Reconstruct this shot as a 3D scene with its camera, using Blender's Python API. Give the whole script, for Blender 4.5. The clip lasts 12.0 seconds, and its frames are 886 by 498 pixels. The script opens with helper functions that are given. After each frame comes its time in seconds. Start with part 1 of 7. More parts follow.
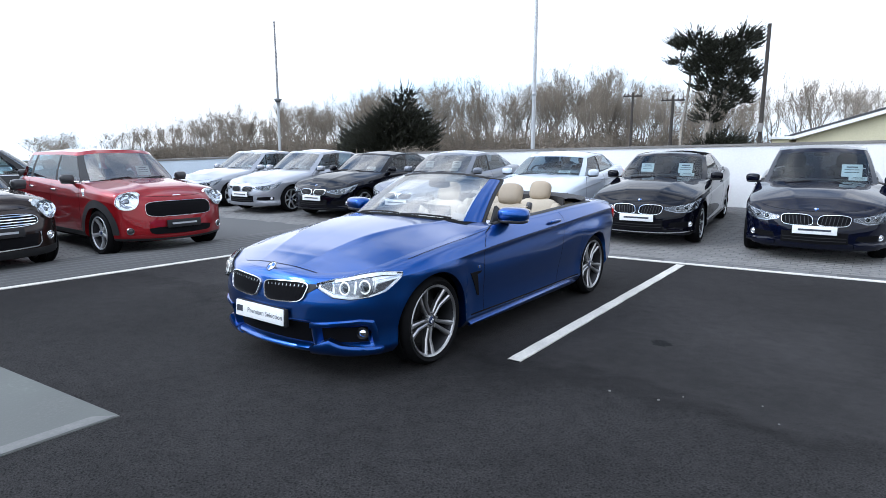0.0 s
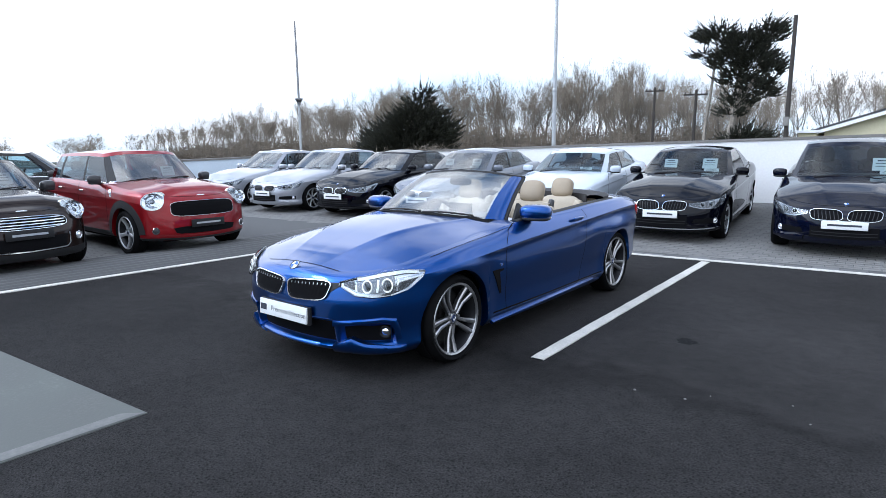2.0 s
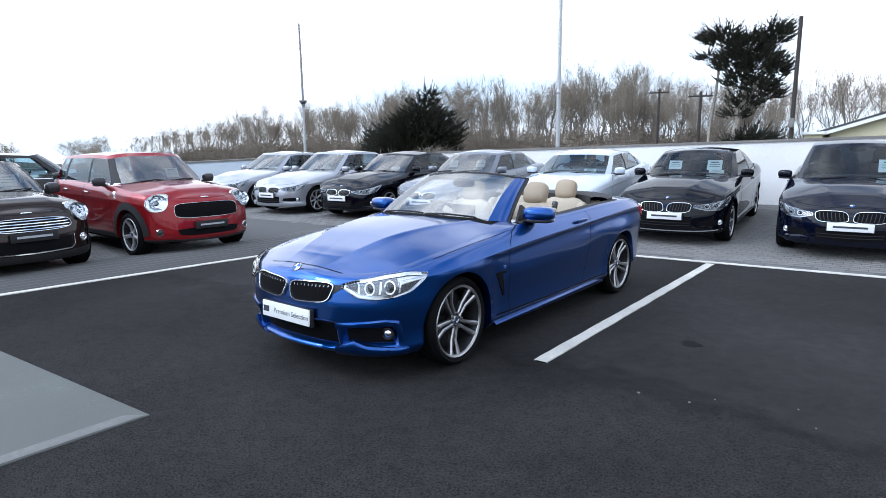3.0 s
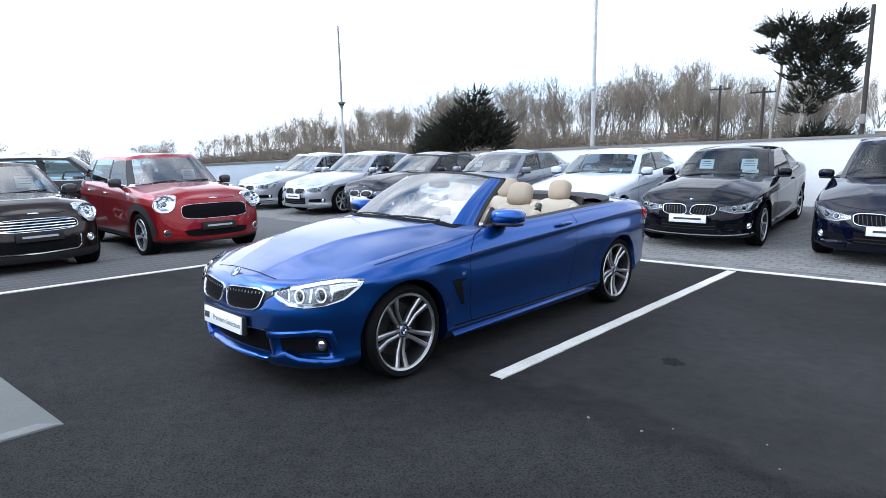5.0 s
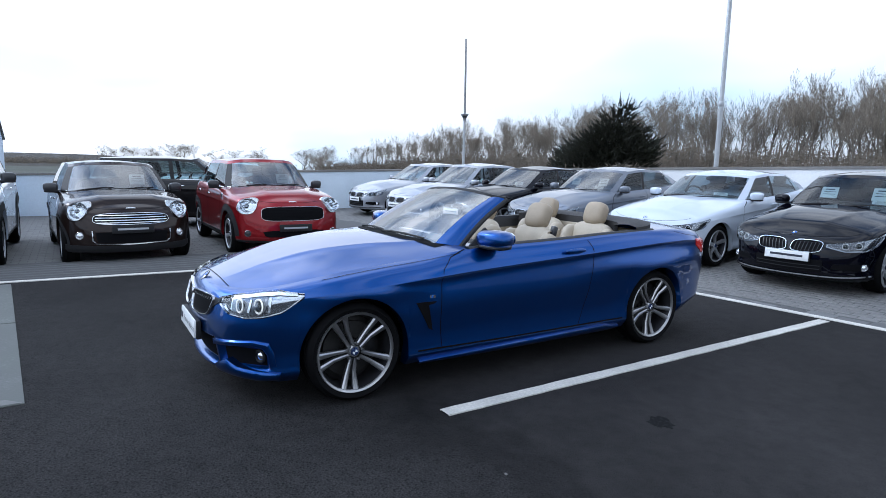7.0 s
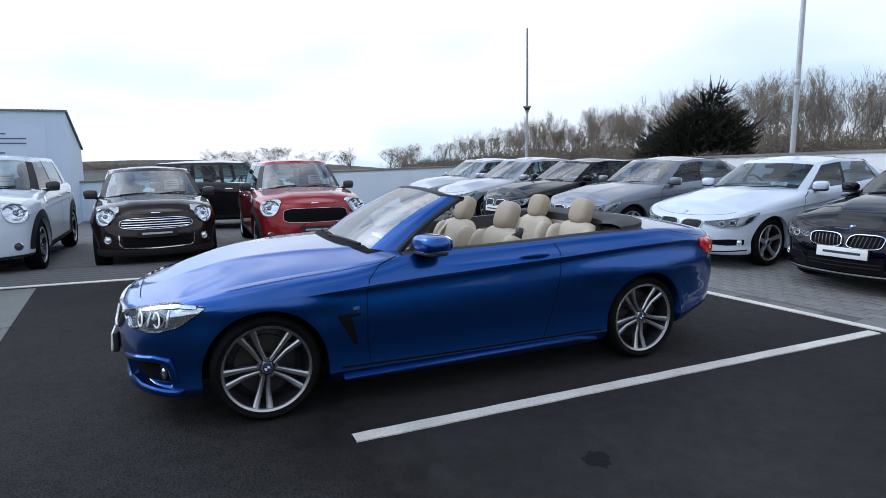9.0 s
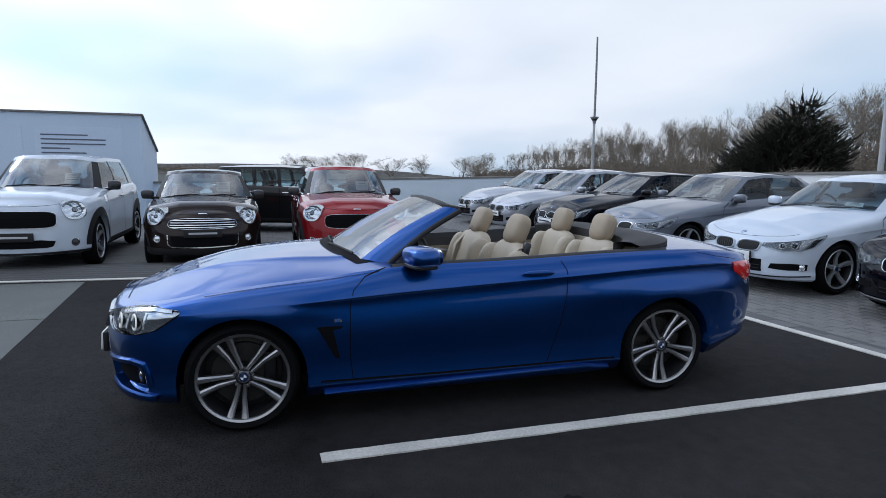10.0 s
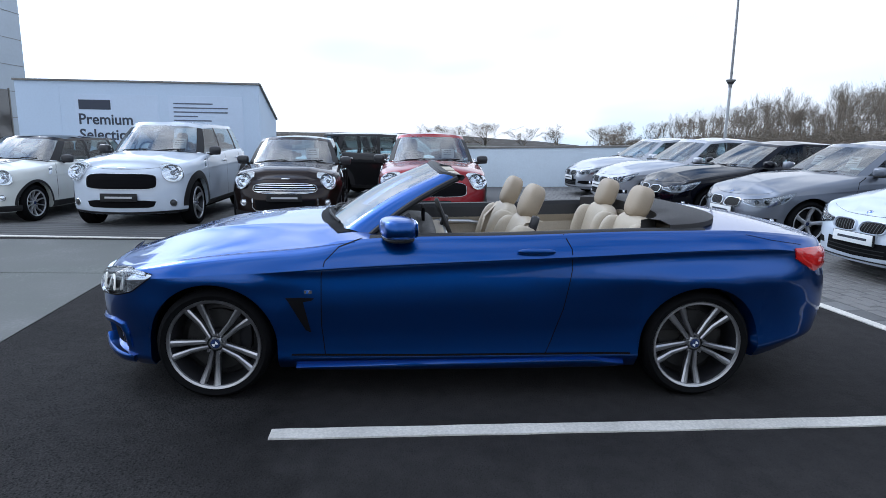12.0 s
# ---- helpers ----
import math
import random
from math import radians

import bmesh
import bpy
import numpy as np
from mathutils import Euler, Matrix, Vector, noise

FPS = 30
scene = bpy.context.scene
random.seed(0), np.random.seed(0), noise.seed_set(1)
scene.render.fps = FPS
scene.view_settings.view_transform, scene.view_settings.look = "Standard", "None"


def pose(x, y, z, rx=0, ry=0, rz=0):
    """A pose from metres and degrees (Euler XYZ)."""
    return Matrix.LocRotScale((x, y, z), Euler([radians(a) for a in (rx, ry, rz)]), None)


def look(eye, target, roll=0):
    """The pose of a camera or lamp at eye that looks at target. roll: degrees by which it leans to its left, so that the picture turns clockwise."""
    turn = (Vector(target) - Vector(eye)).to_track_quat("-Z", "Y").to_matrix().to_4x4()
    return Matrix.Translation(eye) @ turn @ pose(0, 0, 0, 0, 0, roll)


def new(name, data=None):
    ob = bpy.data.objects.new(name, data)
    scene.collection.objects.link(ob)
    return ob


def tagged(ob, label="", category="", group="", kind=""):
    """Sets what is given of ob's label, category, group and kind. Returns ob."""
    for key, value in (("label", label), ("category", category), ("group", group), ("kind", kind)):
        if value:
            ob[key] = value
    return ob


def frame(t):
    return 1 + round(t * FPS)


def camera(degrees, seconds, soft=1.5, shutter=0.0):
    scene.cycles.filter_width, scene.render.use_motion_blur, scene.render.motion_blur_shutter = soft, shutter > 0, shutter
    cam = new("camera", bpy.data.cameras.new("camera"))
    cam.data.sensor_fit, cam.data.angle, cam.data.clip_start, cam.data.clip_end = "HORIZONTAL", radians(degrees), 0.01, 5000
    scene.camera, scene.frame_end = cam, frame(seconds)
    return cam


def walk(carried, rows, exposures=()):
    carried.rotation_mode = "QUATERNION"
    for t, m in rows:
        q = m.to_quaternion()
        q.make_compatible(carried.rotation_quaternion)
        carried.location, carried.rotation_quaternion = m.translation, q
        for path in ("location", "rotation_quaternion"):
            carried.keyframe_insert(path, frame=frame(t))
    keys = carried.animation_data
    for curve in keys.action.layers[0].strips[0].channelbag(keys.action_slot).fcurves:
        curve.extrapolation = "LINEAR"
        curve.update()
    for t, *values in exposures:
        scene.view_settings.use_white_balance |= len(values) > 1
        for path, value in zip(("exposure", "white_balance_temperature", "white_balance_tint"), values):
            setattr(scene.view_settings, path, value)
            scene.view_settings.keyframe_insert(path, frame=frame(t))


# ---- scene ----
cam = camera(72.6, 12.0, soft=0.8)
PATH = [
    (0, (3.445, -3.359, 1.546), (2.265, -1.776, 1.223), 0.2),
    (0.5, (3.432, -3.362, 1.543), (2.228, -1.797, 1.226), -0.3),
    (1, (3.426, -3.363, 1.547), (2.194, -1.819, 1.228), -0.4),
    (1.5, (3.435, -3.363, 1.551), (2.197, -1.827, 1.223), -0.4),
    (2, (3.426, -3.357, 1.545), (2.194, -1.816, 1.215), -0.4),
    (2.5, (3.424, -3.357, 1.551), (2.183, -1.822, 1.224), -0.2),
    (2.7, (3.424, -3.355, 1.549), (2.184, -1.819, 1.222), -0.2),
    (4.3, (3.545, -3.016, 1.534), (2.256, -1.519, 1.223), -2.5),
    (4.5, (3.619, -2.912, 1.537), (2.283, -1.462, 1.197), 0.4),
    (5, (3.784, -2.611, 1.517), (2.4, -1.203, 1.198), -0.8),
    (5.5, (3.93, -2.304, 1.526), (2.472, -0.967, 1.23), -0.3),
    (6, (4.147, -2.035, 1.528), (2.565, -0.842, 1.256), -1.4),
    (6.5, (4.297, -1.791, 1.545), (2.653, -0.698, 1.228), -1.0),
    (7, (4.324, -1.498, 1.538), (2.638, -0.459, 1.257), 1.3),
    (7.5, (4.381, -1.214, 1.534), (2.667, -0.219, 1.266), -1.9),
    (7.7, (4.445, -1.092, 1.536), (2.683, -0.183, 1.273), -0.8),
    (9.3, (4.441, -0.199, 1.558), (2.594, 0.508, 1.264), -0.6),
    (9.5, (4.428, -0.075, 1.551), (2.548, 0.554, 1.28), -0.4),
    (10, (4.398, 0.172, 1.55), (2.493, 0.72, 1.282), 0.8),
    (10.5, (4.346, 0.367, 1.518), (2.426, 0.854, 1.24), 1.0),
    (11, (4.274, 0.589, 1.52), (2.331, 0.96, 1.226), 0.4),
    (11.5, (4.232, 0.834, 1.515), (2.28, 1.126, 1.194), 0.1),
    (12, (4.195, 1.099, 1.523), (2.234, 1.214, 1.151), 1.0),
]
walk(cam, [(t, look(eye, target, roll)) for t, eye, target, roll in PATH], exposures=[(0.0, -0.47, 5920, 10), (1.0, -0.56, 5760, 10), (2.5, -0.55, 5820, 10), (4.5, -0.58, 5800, 10), (5.0, -0.36, 5860, 10), (5.5, -0.67, 5720, 10), (6.0, -0.84, 5540, 10), (7.0, -0.88, 5580, 10), (7.5, -1.01, 5540, 10), (9.5, -1.12, 5850, 10), (10.0, -1.44, 5800, 10), (11.2, -1.36, 5740, 10), (12.0, -0.95, 5700, 10)])

# ---- world, sun ----
SUN_AZ, SUN_EL = radians(222), radians(38)
world = bpy.data.worlds.new("sky")
scene.world = world
world.use_nodes = True
wn, wl = world.node_tree.nodes, world.node_tree.links
wn.clear()
w_out = wn.new("ShaderNodeOutputWorld")
w_bg = wn.new("ShaderNodeBackground")
w_sky = wn.new("ShaderNodeTexSky")
w_sky.sky_type, w_sky.sun_disc = "NISHITA", False
w_sky.sun_elevation, w_sky.sun_rotation = SUN_EL, SUN_AZ
w_geo = wn.new("ShaderNodeTexCoord")
w_sep = wn.new("ShaderNodeSeparateXYZ")
w_add = wn.new("ShaderNodeMath"); w_add.operation = "ADD"; w_add.inputs[1].default_value = 0.22
w_max = wn.new("ShaderNodeMath"); w_max.operation = "MAXIMUM"; w_max.inputs[1].default_value = 0.12
w_dx = wn.new("ShaderNodeMath"); w_dx.operation = "DIVIDE"
w_dy = wn.new("ShaderNodeMath"); w_dy.operation = "DIVIDE"
w_com = wn.new("ShaderNodeCombineXYZ")
w_noise = wn.new("ShaderNodeTexNoise")
w_noise.inputs["Scale"].default_value, w_noise.inputs["Detail"].default_value, w_noise.inputs["Roughness"].default_value = 0.55, 3.0, 0.45
w_ramp = wn.new("ShaderNodeValToRGB")
w_ramp.color_ramp.elements[0].position, w_ramp.color_ramp.elements[1].position = 0.30, 0.56
w_mul = wn.new("ShaderNodeMixRGB"); w_mul.blend_type = "MULTIPLY"; w_mul.inputs[0].default_value = 1.0; w_mul.inputs[2].default_value = (0.115, 0.118, 0.122, 1)
w_pale = wn.new("ShaderNodeMixRGB"); w_pale.inputs[0].default_value = 0.88; w_pale.inputs[2].default_value = (1.55, 1.98, 2.36, 1)
w_noise2 = wn.new("ShaderNodeTexNoise")
w_noise2.inputs["Scale"].default_value, w_noise2.inputs["Detail"].default_value = 1.1, 4.0
w_cl = wn.new("ShaderNodeMixRGB"); w_cl.inputs[1].default_value = (2.36, 2.38, 2.42, 1); w_cl.inputs[2].default_value = (2.6, 2.6, 2.6, 1)
w_mix = wn.new("ShaderNodeMixRGB")
wl.new(w_geo.outputs["Generated"], w_sep.inputs[0])
wl.new(w_sep.outputs["Z"], w_add.inputs[0])
wl.new(w_add.outputs[0], w_max.inputs[0])
for axis, node in (("X", w_dx), ("Y", w_dy)):
    wl.new(w_sep.outputs[axis], node.inputs[0])
    wl.new(w_max.outputs[0], node.inputs[1])
    wl.new(node.outputs[0], w_com.inputs[axis])
wl.new(w_com.outputs[0], w_noise.inputs["Vector"])
wl.new(w_com.outputs[0], w_noise2.inputs["Vector"])
wl.new(w_noise.outputs["Fac"], w_ramp.inputs[0])
w_ramp2 = wn.new("ShaderNodeValToRGB")
w_ramp2.color_ramp.elements[0].position, w_ramp2.color_ramp.elements[1].position = 0.36, 0.66
wl.new(w_noise2.outputs["Fac"], w_ramp2.inputs[0])
wl.new(w_ramp2.outputs[0], w_cl.inputs[0])
wl.new(w_sky.outputs[0], w_mul.inputs[1])
wl.new(w_mul.outputs[0], w_pale.inputs[1])
# overhead the haze thins: deeper blue between smaller, sharper clouds
w_zen = wn.new("ShaderNodeMapRange"); w_zen.interpolation_type = "SMOOTHSTEP"
w_zen.inputs["From Min"].default_value, w_zen.inputs["From Max"].default_value = 0.25, 0.52
wl.new(w_sep.outputs["Z"], w_zen.inputs["Value"])
w_deep = wn.new("ShaderNodeMixRGB"); w_deep.inputs[2].default_value = (0.46, 0.70, 1.14, 1)
wl.new(w_zen.outputs[0], w_deep.inputs[0])
wl.new(w_pale.outputs[0], w_deep.inputs[1])
w_noise3 = wn.new("ShaderNodeTexNoise")
w_noise3.inputs["Scale"].default_value, w_noise3.inputs["Detail"].default_value, w_noise3.inputs["Roughness"].default_value = 2.6, 5.0, 0.5
wl.new(w_com.outputs[0], w_noise3.inputs["Vector"])
w_ramp3 = wn.new("ShaderNodeValToRGB")
w_ramp3.color_ramp.elements[0].position, w_ramp3.color_ramp.elements[1].position = 0.36, 0.64
wl.new(w_noise3.outputs["Fac"], w_ramp3.inputs[0])
w_cover = wn.new("ShaderNodeMixRGB")
wl.new(w_zen.outputs[0], w_cover.inputs[0])
wl.new(w_ramp.outputs[0], w_cover.inputs[1])
wl.new(w_ramp3.outputs[0], w_cover.inputs[2])
wl.new(w_cover.outputs[0], w_mix.inputs[0])
wl.new(w_deep.outputs[0], w_mix.inputs[1])
w_lift = wn.new("ShaderNodeMath"); w_lift.operation = "MULTIPLY_ADD"; w_lift.inputs[1].default_value, w_lift.inputs[2].default_value = 0.32, 1.0
wl.new(w_zen.outputs[0], w_lift.inputs[0])
w_high = wn.new("ShaderNodeVectorMath"); w_high.operation = "SCALE"
wl.new(w_cl.outputs[0], w_high.inputs[0])
wl.new(w_lift.outputs[0], w_high.inputs["Scale"])
wl.new(w_high.outputs[0], w_mix.inputs[2])
wl.new(w_mix.outputs[0], w_bg.inputs[0])
wl.new(w_bg.outputs[0], w_out.inputs[0])
w_dot = wn.new("ShaderNodeVectorMath"); w_dot.operation = "DOT_PRODUCT"
w_dot.inputs[1].default_value = (math.sin(SUN_AZ) * math.cos(SUN_EL), math.cos(SUN_AZ) * math.cos(SUN_EL), math.sin(SUN_EL))
w_clip = wn.new("ShaderNodeMath"); w_clip.operation = "MAXIMUM"; w_clip.inputs[1].default_value = 0.0
w_pow = wn.new("ShaderNodeMath"); w_pow.operation = "POWER"; w_pow.inputs[1].default_value = 3.0
w_glow = wn.new("ShaderNodeMath"); w_glow.operation = "MULTIPLY_ADD"; w_glow.inputs[1].default_value = 0.75; w_glow.inputs[2].default_value = 0.92
wl.new(w_geo.outputs["Generated"], w_dot.inputs[0])
wl.new(w_dot.outputs["Value"], w_clip.inputs[0])
wl.new(w_clip.outputs[0], w_pow.inputs[0])
wl.new(w_pow.outputs[0], w_glow.inputs[0])
w_core = wn.new("ShaderNodeMath"); w_core.operation = "POWER"; w_core.inputs[1].default_value = 9.0
w_sum = wn.new("ShaderNodeMath"); w_sum.operation = "MULTIPLY_ADD"; w_sum.inputs[1].default_value = 1.6
wl.new(w_clip.outputs[0], w_core.inputs[0])
wl.new(w_core.outputs[0], w_sum.inputs[0])
wl.new(w_glow.outputs[0], w_sum.inputs[2])
wl.new(w_sum.outputs[0], w_bg.inputs[1])

sun = new("sun", bpy.data.lights.new("sun", "SUN"))
sun.data.energy, sun.data.angle, sun.data.color = 1.0, radians(12), (1.0, 0.96, 0.9)
sun.matrix_world = look(Vector((math.sin(SUN_AZ) * math.cos(SUN_EL), math.cos(SUN_AZ) * math.cos(SUN_EL), math.sin(SUN_EL))) * 60, (0, 0, 0))


# ---- materials ----
def material(name, color, rough=0.5, metal=0.0, coat=0.0, grain=0.0, size=20.0, bump=0.0, stain=0.0, stain_size=1.5, emit=0.0, spread=0.0, spec=0.5, coat_rough=0.03):
    """Principled surface with fine grain, broad stains and optional variation from object to object."""
    m = bpy.data.materials.new(name)
    m.use_nodes = True
    n, l = m.node_tree.nodes, m.node_tree.links
    p = n["Principled BSDF"]
    p.inputs["Base Color"].default_value = (*color, 1)
    p.inputs["Roughness"].default_value, p.inputs["Metallic"].default_value = rough, metal
    p.inputs["Coat Weight"].default_value, p.inputs["Coat Roughness"].default_value = coat, coat_rough
    p.inputs["Specular IOR Level"].default_value = spec
    if emit:
        p.inputs["Emission Color"].default_value, p.inputs["Emission Strength"].default_value = (*color, 1), emit
    if not (grain or bump or stain or spread):
        return m
    tc = n.new("ShaderNodeTexCoord")
    fine = n.new("ShaderNodeTexNoise")
    fine.inputs["Scale"].default_value, fine.inputs["Detail"].default_value = size, 6
    broad = n.new("ShaderNodeTexNoise")
    broad.inputs["Scale"].default_value, broad.inputs["Detail"].default_value = stain_size, 5
    l.new(tc.outputs["Object"], fine.inputs["Vector"])
    l.new(tc.outputs["Object"], broad.inputs["Vector"])
    value = None
    for node, amount in ((fine, grain), (broad, stain)):
        if amount:
            r = n.new("ShaderNodeMapRange")
            r.inputs["From Min"].default_value, r.inputs["From Max"].default_value = 0.3, 0.7
            r.inputs["To Min"].default_value, r.inputs["To Max"].default_value = 1 - amount, 1 + amount
            l.new(node.outputs["Fac"], r.inputs["Value"])
            if value:
                k = n.new("ShaderNodeMath"); k.operation = "MULTIPLY"
                l.new(value, k.inputs[0]); l.new(r.outputs[0], k.inputs[1])
                value = k.outputs[0]
            else:
                value = r.outputs[0]
    if spread:
        info = n.new("ShaderNodeObjectInfo")
        geo = n.new("ShaderNodeNewGeometry")
        s = n.new("ShaderNodeMath"); s.operation = "ADD"
        l.new(info.outputs["Random"], s.inputs[0]); l.new(geo.outputs["Random Per Island"], s.inputs[1])
        f = n.new("ShaderNodeMath"); f.operation = "FRACT"
        l.new(s.outputs[0], f.inputs[0])
        r = n.new("ShaderNodeMapRange")
        r.inputs["To Min"].default_value, r.inputs["To Max"].default_value = 1 - spread, 1 + spread
        l.new(f.outputs[0], r.inputs["Value"])
        if value:
            k = n.new("ShaderNodeMath"); k.operation = "MULTIPLY"
            l.new(value, k.inputs[0]); l.new(r.outputs[0], k.inputs[1])
            value = k.outputs[0]
        else:
            value = r.outputs[0]
    if value:
        mixer = n.new("ShaderNodeVectorMath"); mixer.operation = "SCALE"
        mixer.inputs[0].default_value = color
        l.new(value, mixer.inputs["Scale"])
        l.new(mixer.outputs[0], p.inputs["Base Color"])
        rr = n.new("ShaderNodeMath"); rr.operation = "MULTIPLY"
        rr.inputs[1].default_value = rough
        l.new(value, rr.inputs[0])
        if not metal and rough > 0.4:
            l.new(rr.outputs[0], p.inputs["Roughness"])
    if bump:
        b = n.new("ShaderNodeBump")
        b.inputs["Strength"].default_value, b.inputs["Distance"].default_value = 1.0, bump
        l.new(fine.outputs["Fac"], b.inputs["Height"])
        l.new(b.outputs[0], p.inputs["Normal"])
    return m


def paint(name, color, metal=0.45, rough=0.38, clear=1.5, coat=1.0, spec=0.15):
    """Car lacquer: flaked base under a clear coat, with a breath of dust."""
    m = material(name, color, rough, metal, coat=coat, stain=0.05, stain_size=2.0, coat_rough=0.015, spec=spec)
    m.node_tree.nodes["Principled BSDF"].inputs["Coat IOR"].default_value = clear
    return m


def glass(name, tint, ior=1.45, strength=1.0):
    """Thin pane: what lies behind, tinted, under a mirror-like surface."""
    m = bpy.data.materials.new(name)
    m.use_nodes = True
    n, l = m.node_tree.nodes, m.node_tree.links
    n.remove(n["Principled BSDF"])
    see, shine, mix, fres = n.new("ShaderNodeBsdfTransparent"), n.new("ShaderNodeBsdfGlossy"), n.new("ShaderNodeMixShader"), n.new("ShaderNodeFresnel")
    see.inputs[0].default_value = (*tint, 1)
    shine.inputs["Roughness"].default_value = 0.01
    fres.inputs[0].default_value = ior
    l.new(fres.outputs[0], mix.inputs[0])
    l.new(see.outputs[0], mix.inputs[1])
    l.new(shine.outputs[0], mix.inputs[2])
    l.new(mix.outputs[0], n["Material Output"].inputs[0])
    return m


M = {}
M["blue"] = paint("blue metallic lacquer", (0.0042, 0.061, 0.268), 0.95, 0.30, 1.43, 1.0)
M["silver"] = paint("silver metallic lacquer", (0.36, 0.375, 0.41), 0.6, 0.36)
M["grey"] = paint("grey metallic lacquer", (0.15, 0.165, 0.195), 0.55, 0.36, 1.45)
M["black"] = paint("black lacquer", (0.0016, 0.0018, 0.0046), 0.0, 0.3, 1.36, spec=0.0)
M["navy"] = paint("blue black lacquer", (0.0016, 0.0026, 0.010), 0.0, 0.3, 1.38, spec=0.0)
# white paint; the blue of the skylight on it is mixed into its colour
M["white"] = paint("sky-tinted white lacquer", (0.53, 0.585, 0.66), 0.0, 0.4)
M["red"] = paint("red metallic lacquer", (0.23, 0.006, 0.010), 0.5, 0.35, 1.4)
M["cream"] = paint("cream lacquer", (0.62, 0.635, 0.60), 0.0, 0.4)
M["dark"] = paint("very dark grey lacquer", (0.008, 0.008, 0.009), 0.1, 0.35, 1.36)
M["brown"] = paint("dark brown metallic lacquer", (0.018, 0.0108, 0.0090), 0.5, 0.35, 1.38, spec=0.0)
M["trim"] = material("black plastic trim", (0.018, 0.018, 0.019), 0.55, grain=0.15, size=300, spec=0.25)
M["gap"] = material("black mesh and shut lines", (0.003, 0.003, 0.004), 0.7, spec=0.1)
M["under"] = material("underbody", (0.005, 0.005, 0.005), 0.9, grain=0.2, size=30, spec=0.05)
M["tyre"] = material("tyre rubber", (0.006, 0.006, 0.0065), 0.8, grain=0.2, size=60, stain=0.25, stain_size=5, spec=0.06)
M["chrome"] = material("chrome", (0.82, 0.83, 0.84), 0.08, 1.0)
M["satin"] = material("satin aluminium", (0.55, 0.56, 0.58), 0.3, 1.0, grain=0.05, size=80)
M["alloy"] = material("machined alloy", (0.44, 0.44, 0.445), 0.28, 0.95, grain=0.06, size=120)
M["alloy dark"] = material("grey painted alloy", (0.022, 0.022, 0.025), 0.4, 0.5)
M["alloy mid"] = material("silver painted alloy", (0.55, 0.56, 0.58), 0.35, 0.7)
M["disc"] = material("brake disc steel", (0.035, 0.034, 0.033), 0.5, 0.7, grain=0.15, size=40)
M["glass"] = glass("car glass", (0.55, 0.68, 0.72), 1.46)
M["pale glass"] = glass("sky-lit windscreen glass", (0.90, 0.95, 0.93), 3.6)
M["screen glass"] = glass("bright windscreen glass", (0.58, 0.68, 0.70), 2.6)
M["glass dark"] = glass("tinted car glass", (0.25, 0.29, 0.29), 1.7)
M["dim chrome"] = material("thin chrome trim", (0.62, 0.63, 0.65), 0.16, 1.0)
M["lens"] = glass("lamp lens", (0.93, 0.95, 0.96), 1.3)
M["red lens"] = material("red lamp plastic", (0.55, 0.012, 0.010), 0.12, coat=1.0)
M["led"] = material("lit lamp ring", (1.0, 0.98, 0.92), 0.3, emit=0.6)
M["lamp"] = material("lamp reflector", (0.82, 0.84, 0.87), 0.22, 0.75)
M["lamp facet"] = material("mirror reflector facets", (0.62, 0.65, 0.69), 0.12, 0.95)
M["lamp shade"] = material("smoky lamp inner", (0.10, 0.105, 0.115), 0.25, 0.6)
M["lamp dark"] = material("lamp housing", (0.03, 0.03, 0.033), 0.3)
M["beige"] = material("beige leather", (0.43, 0.37, 0.28), 0.55, grain=0.10, size=220, bump=0.0006, stain=0.08, stain_size=6)
M["taupe"] = material("taupe leather", (0.33, 0.265, 0.185), 0.55, grain=0.10, size=220, bump=0.0006, stain=0.08, stain_size=6)
M["smoke lamp"] = material("dark lamp reflector", (0.24, 0.255, 0.28), 0.16, 0.9)
M["cloth"] = material("dark seat cloth", (0.035, 0.035, 0.038), 0.9, grain=0.2, size=200)
M["dash"] = material("dashboard vinyl", (0.02, 0.02, 0.021), 0.6, grain=0.15, size=250, bump=0.0005)
M["carpet"] = material("dark carpet", (0.02, 0.018, 0.016), 0.95, grain=0.3, size=300)
M["hood cloth"] = material("charcoal soft cover", (0.035, 0.033, 0.033), 0.8, grain=0.2, size=300, bump=0.0006)
M["paper"] = material("paper", (0.80, 0.81, 0.80), 0.7, grain=0.03, size=30)
M["ink"] = material("dark print", (0.03, 0.035, 0.05), 0.7)
M["plate"] = material("white plate", (0.78, 0.79, 0.78), 0.35, grain=0.03, size=40)
M["mark blue"] = material("badge blue", (0.02, 0.12, 0.45), 0.3)
M["cap"] = material("wheel cap", (0.015, 0.03, 0.09), 0.25, coat=0.5)


# ---- building tools ----
def part(name, me, mat, parent=None, label="", smooth=True, sharp=38):
    """Links mesh data, or a bmesh, as one object under a thing or a part."""
    if isinstance(me, bmesh.types.BMesh):
        bm, me = me, bpy.data.meshes.new(name)
        bm.normal_update()
        bm.to_mesh(me)
        bm.free()
    if mat and not me.materials:
        me.materials.append(mat)
    if smooth:
        me.polygons.foreach_set("use_smooth", [True] * len(me.polygons))
        me.set_sharp_from_angle(angle=radians(sharp))
    ob = new(name, me)
    if parent:
        ob.parent = parent
    if label:
        ob["label"] = label
    return ob


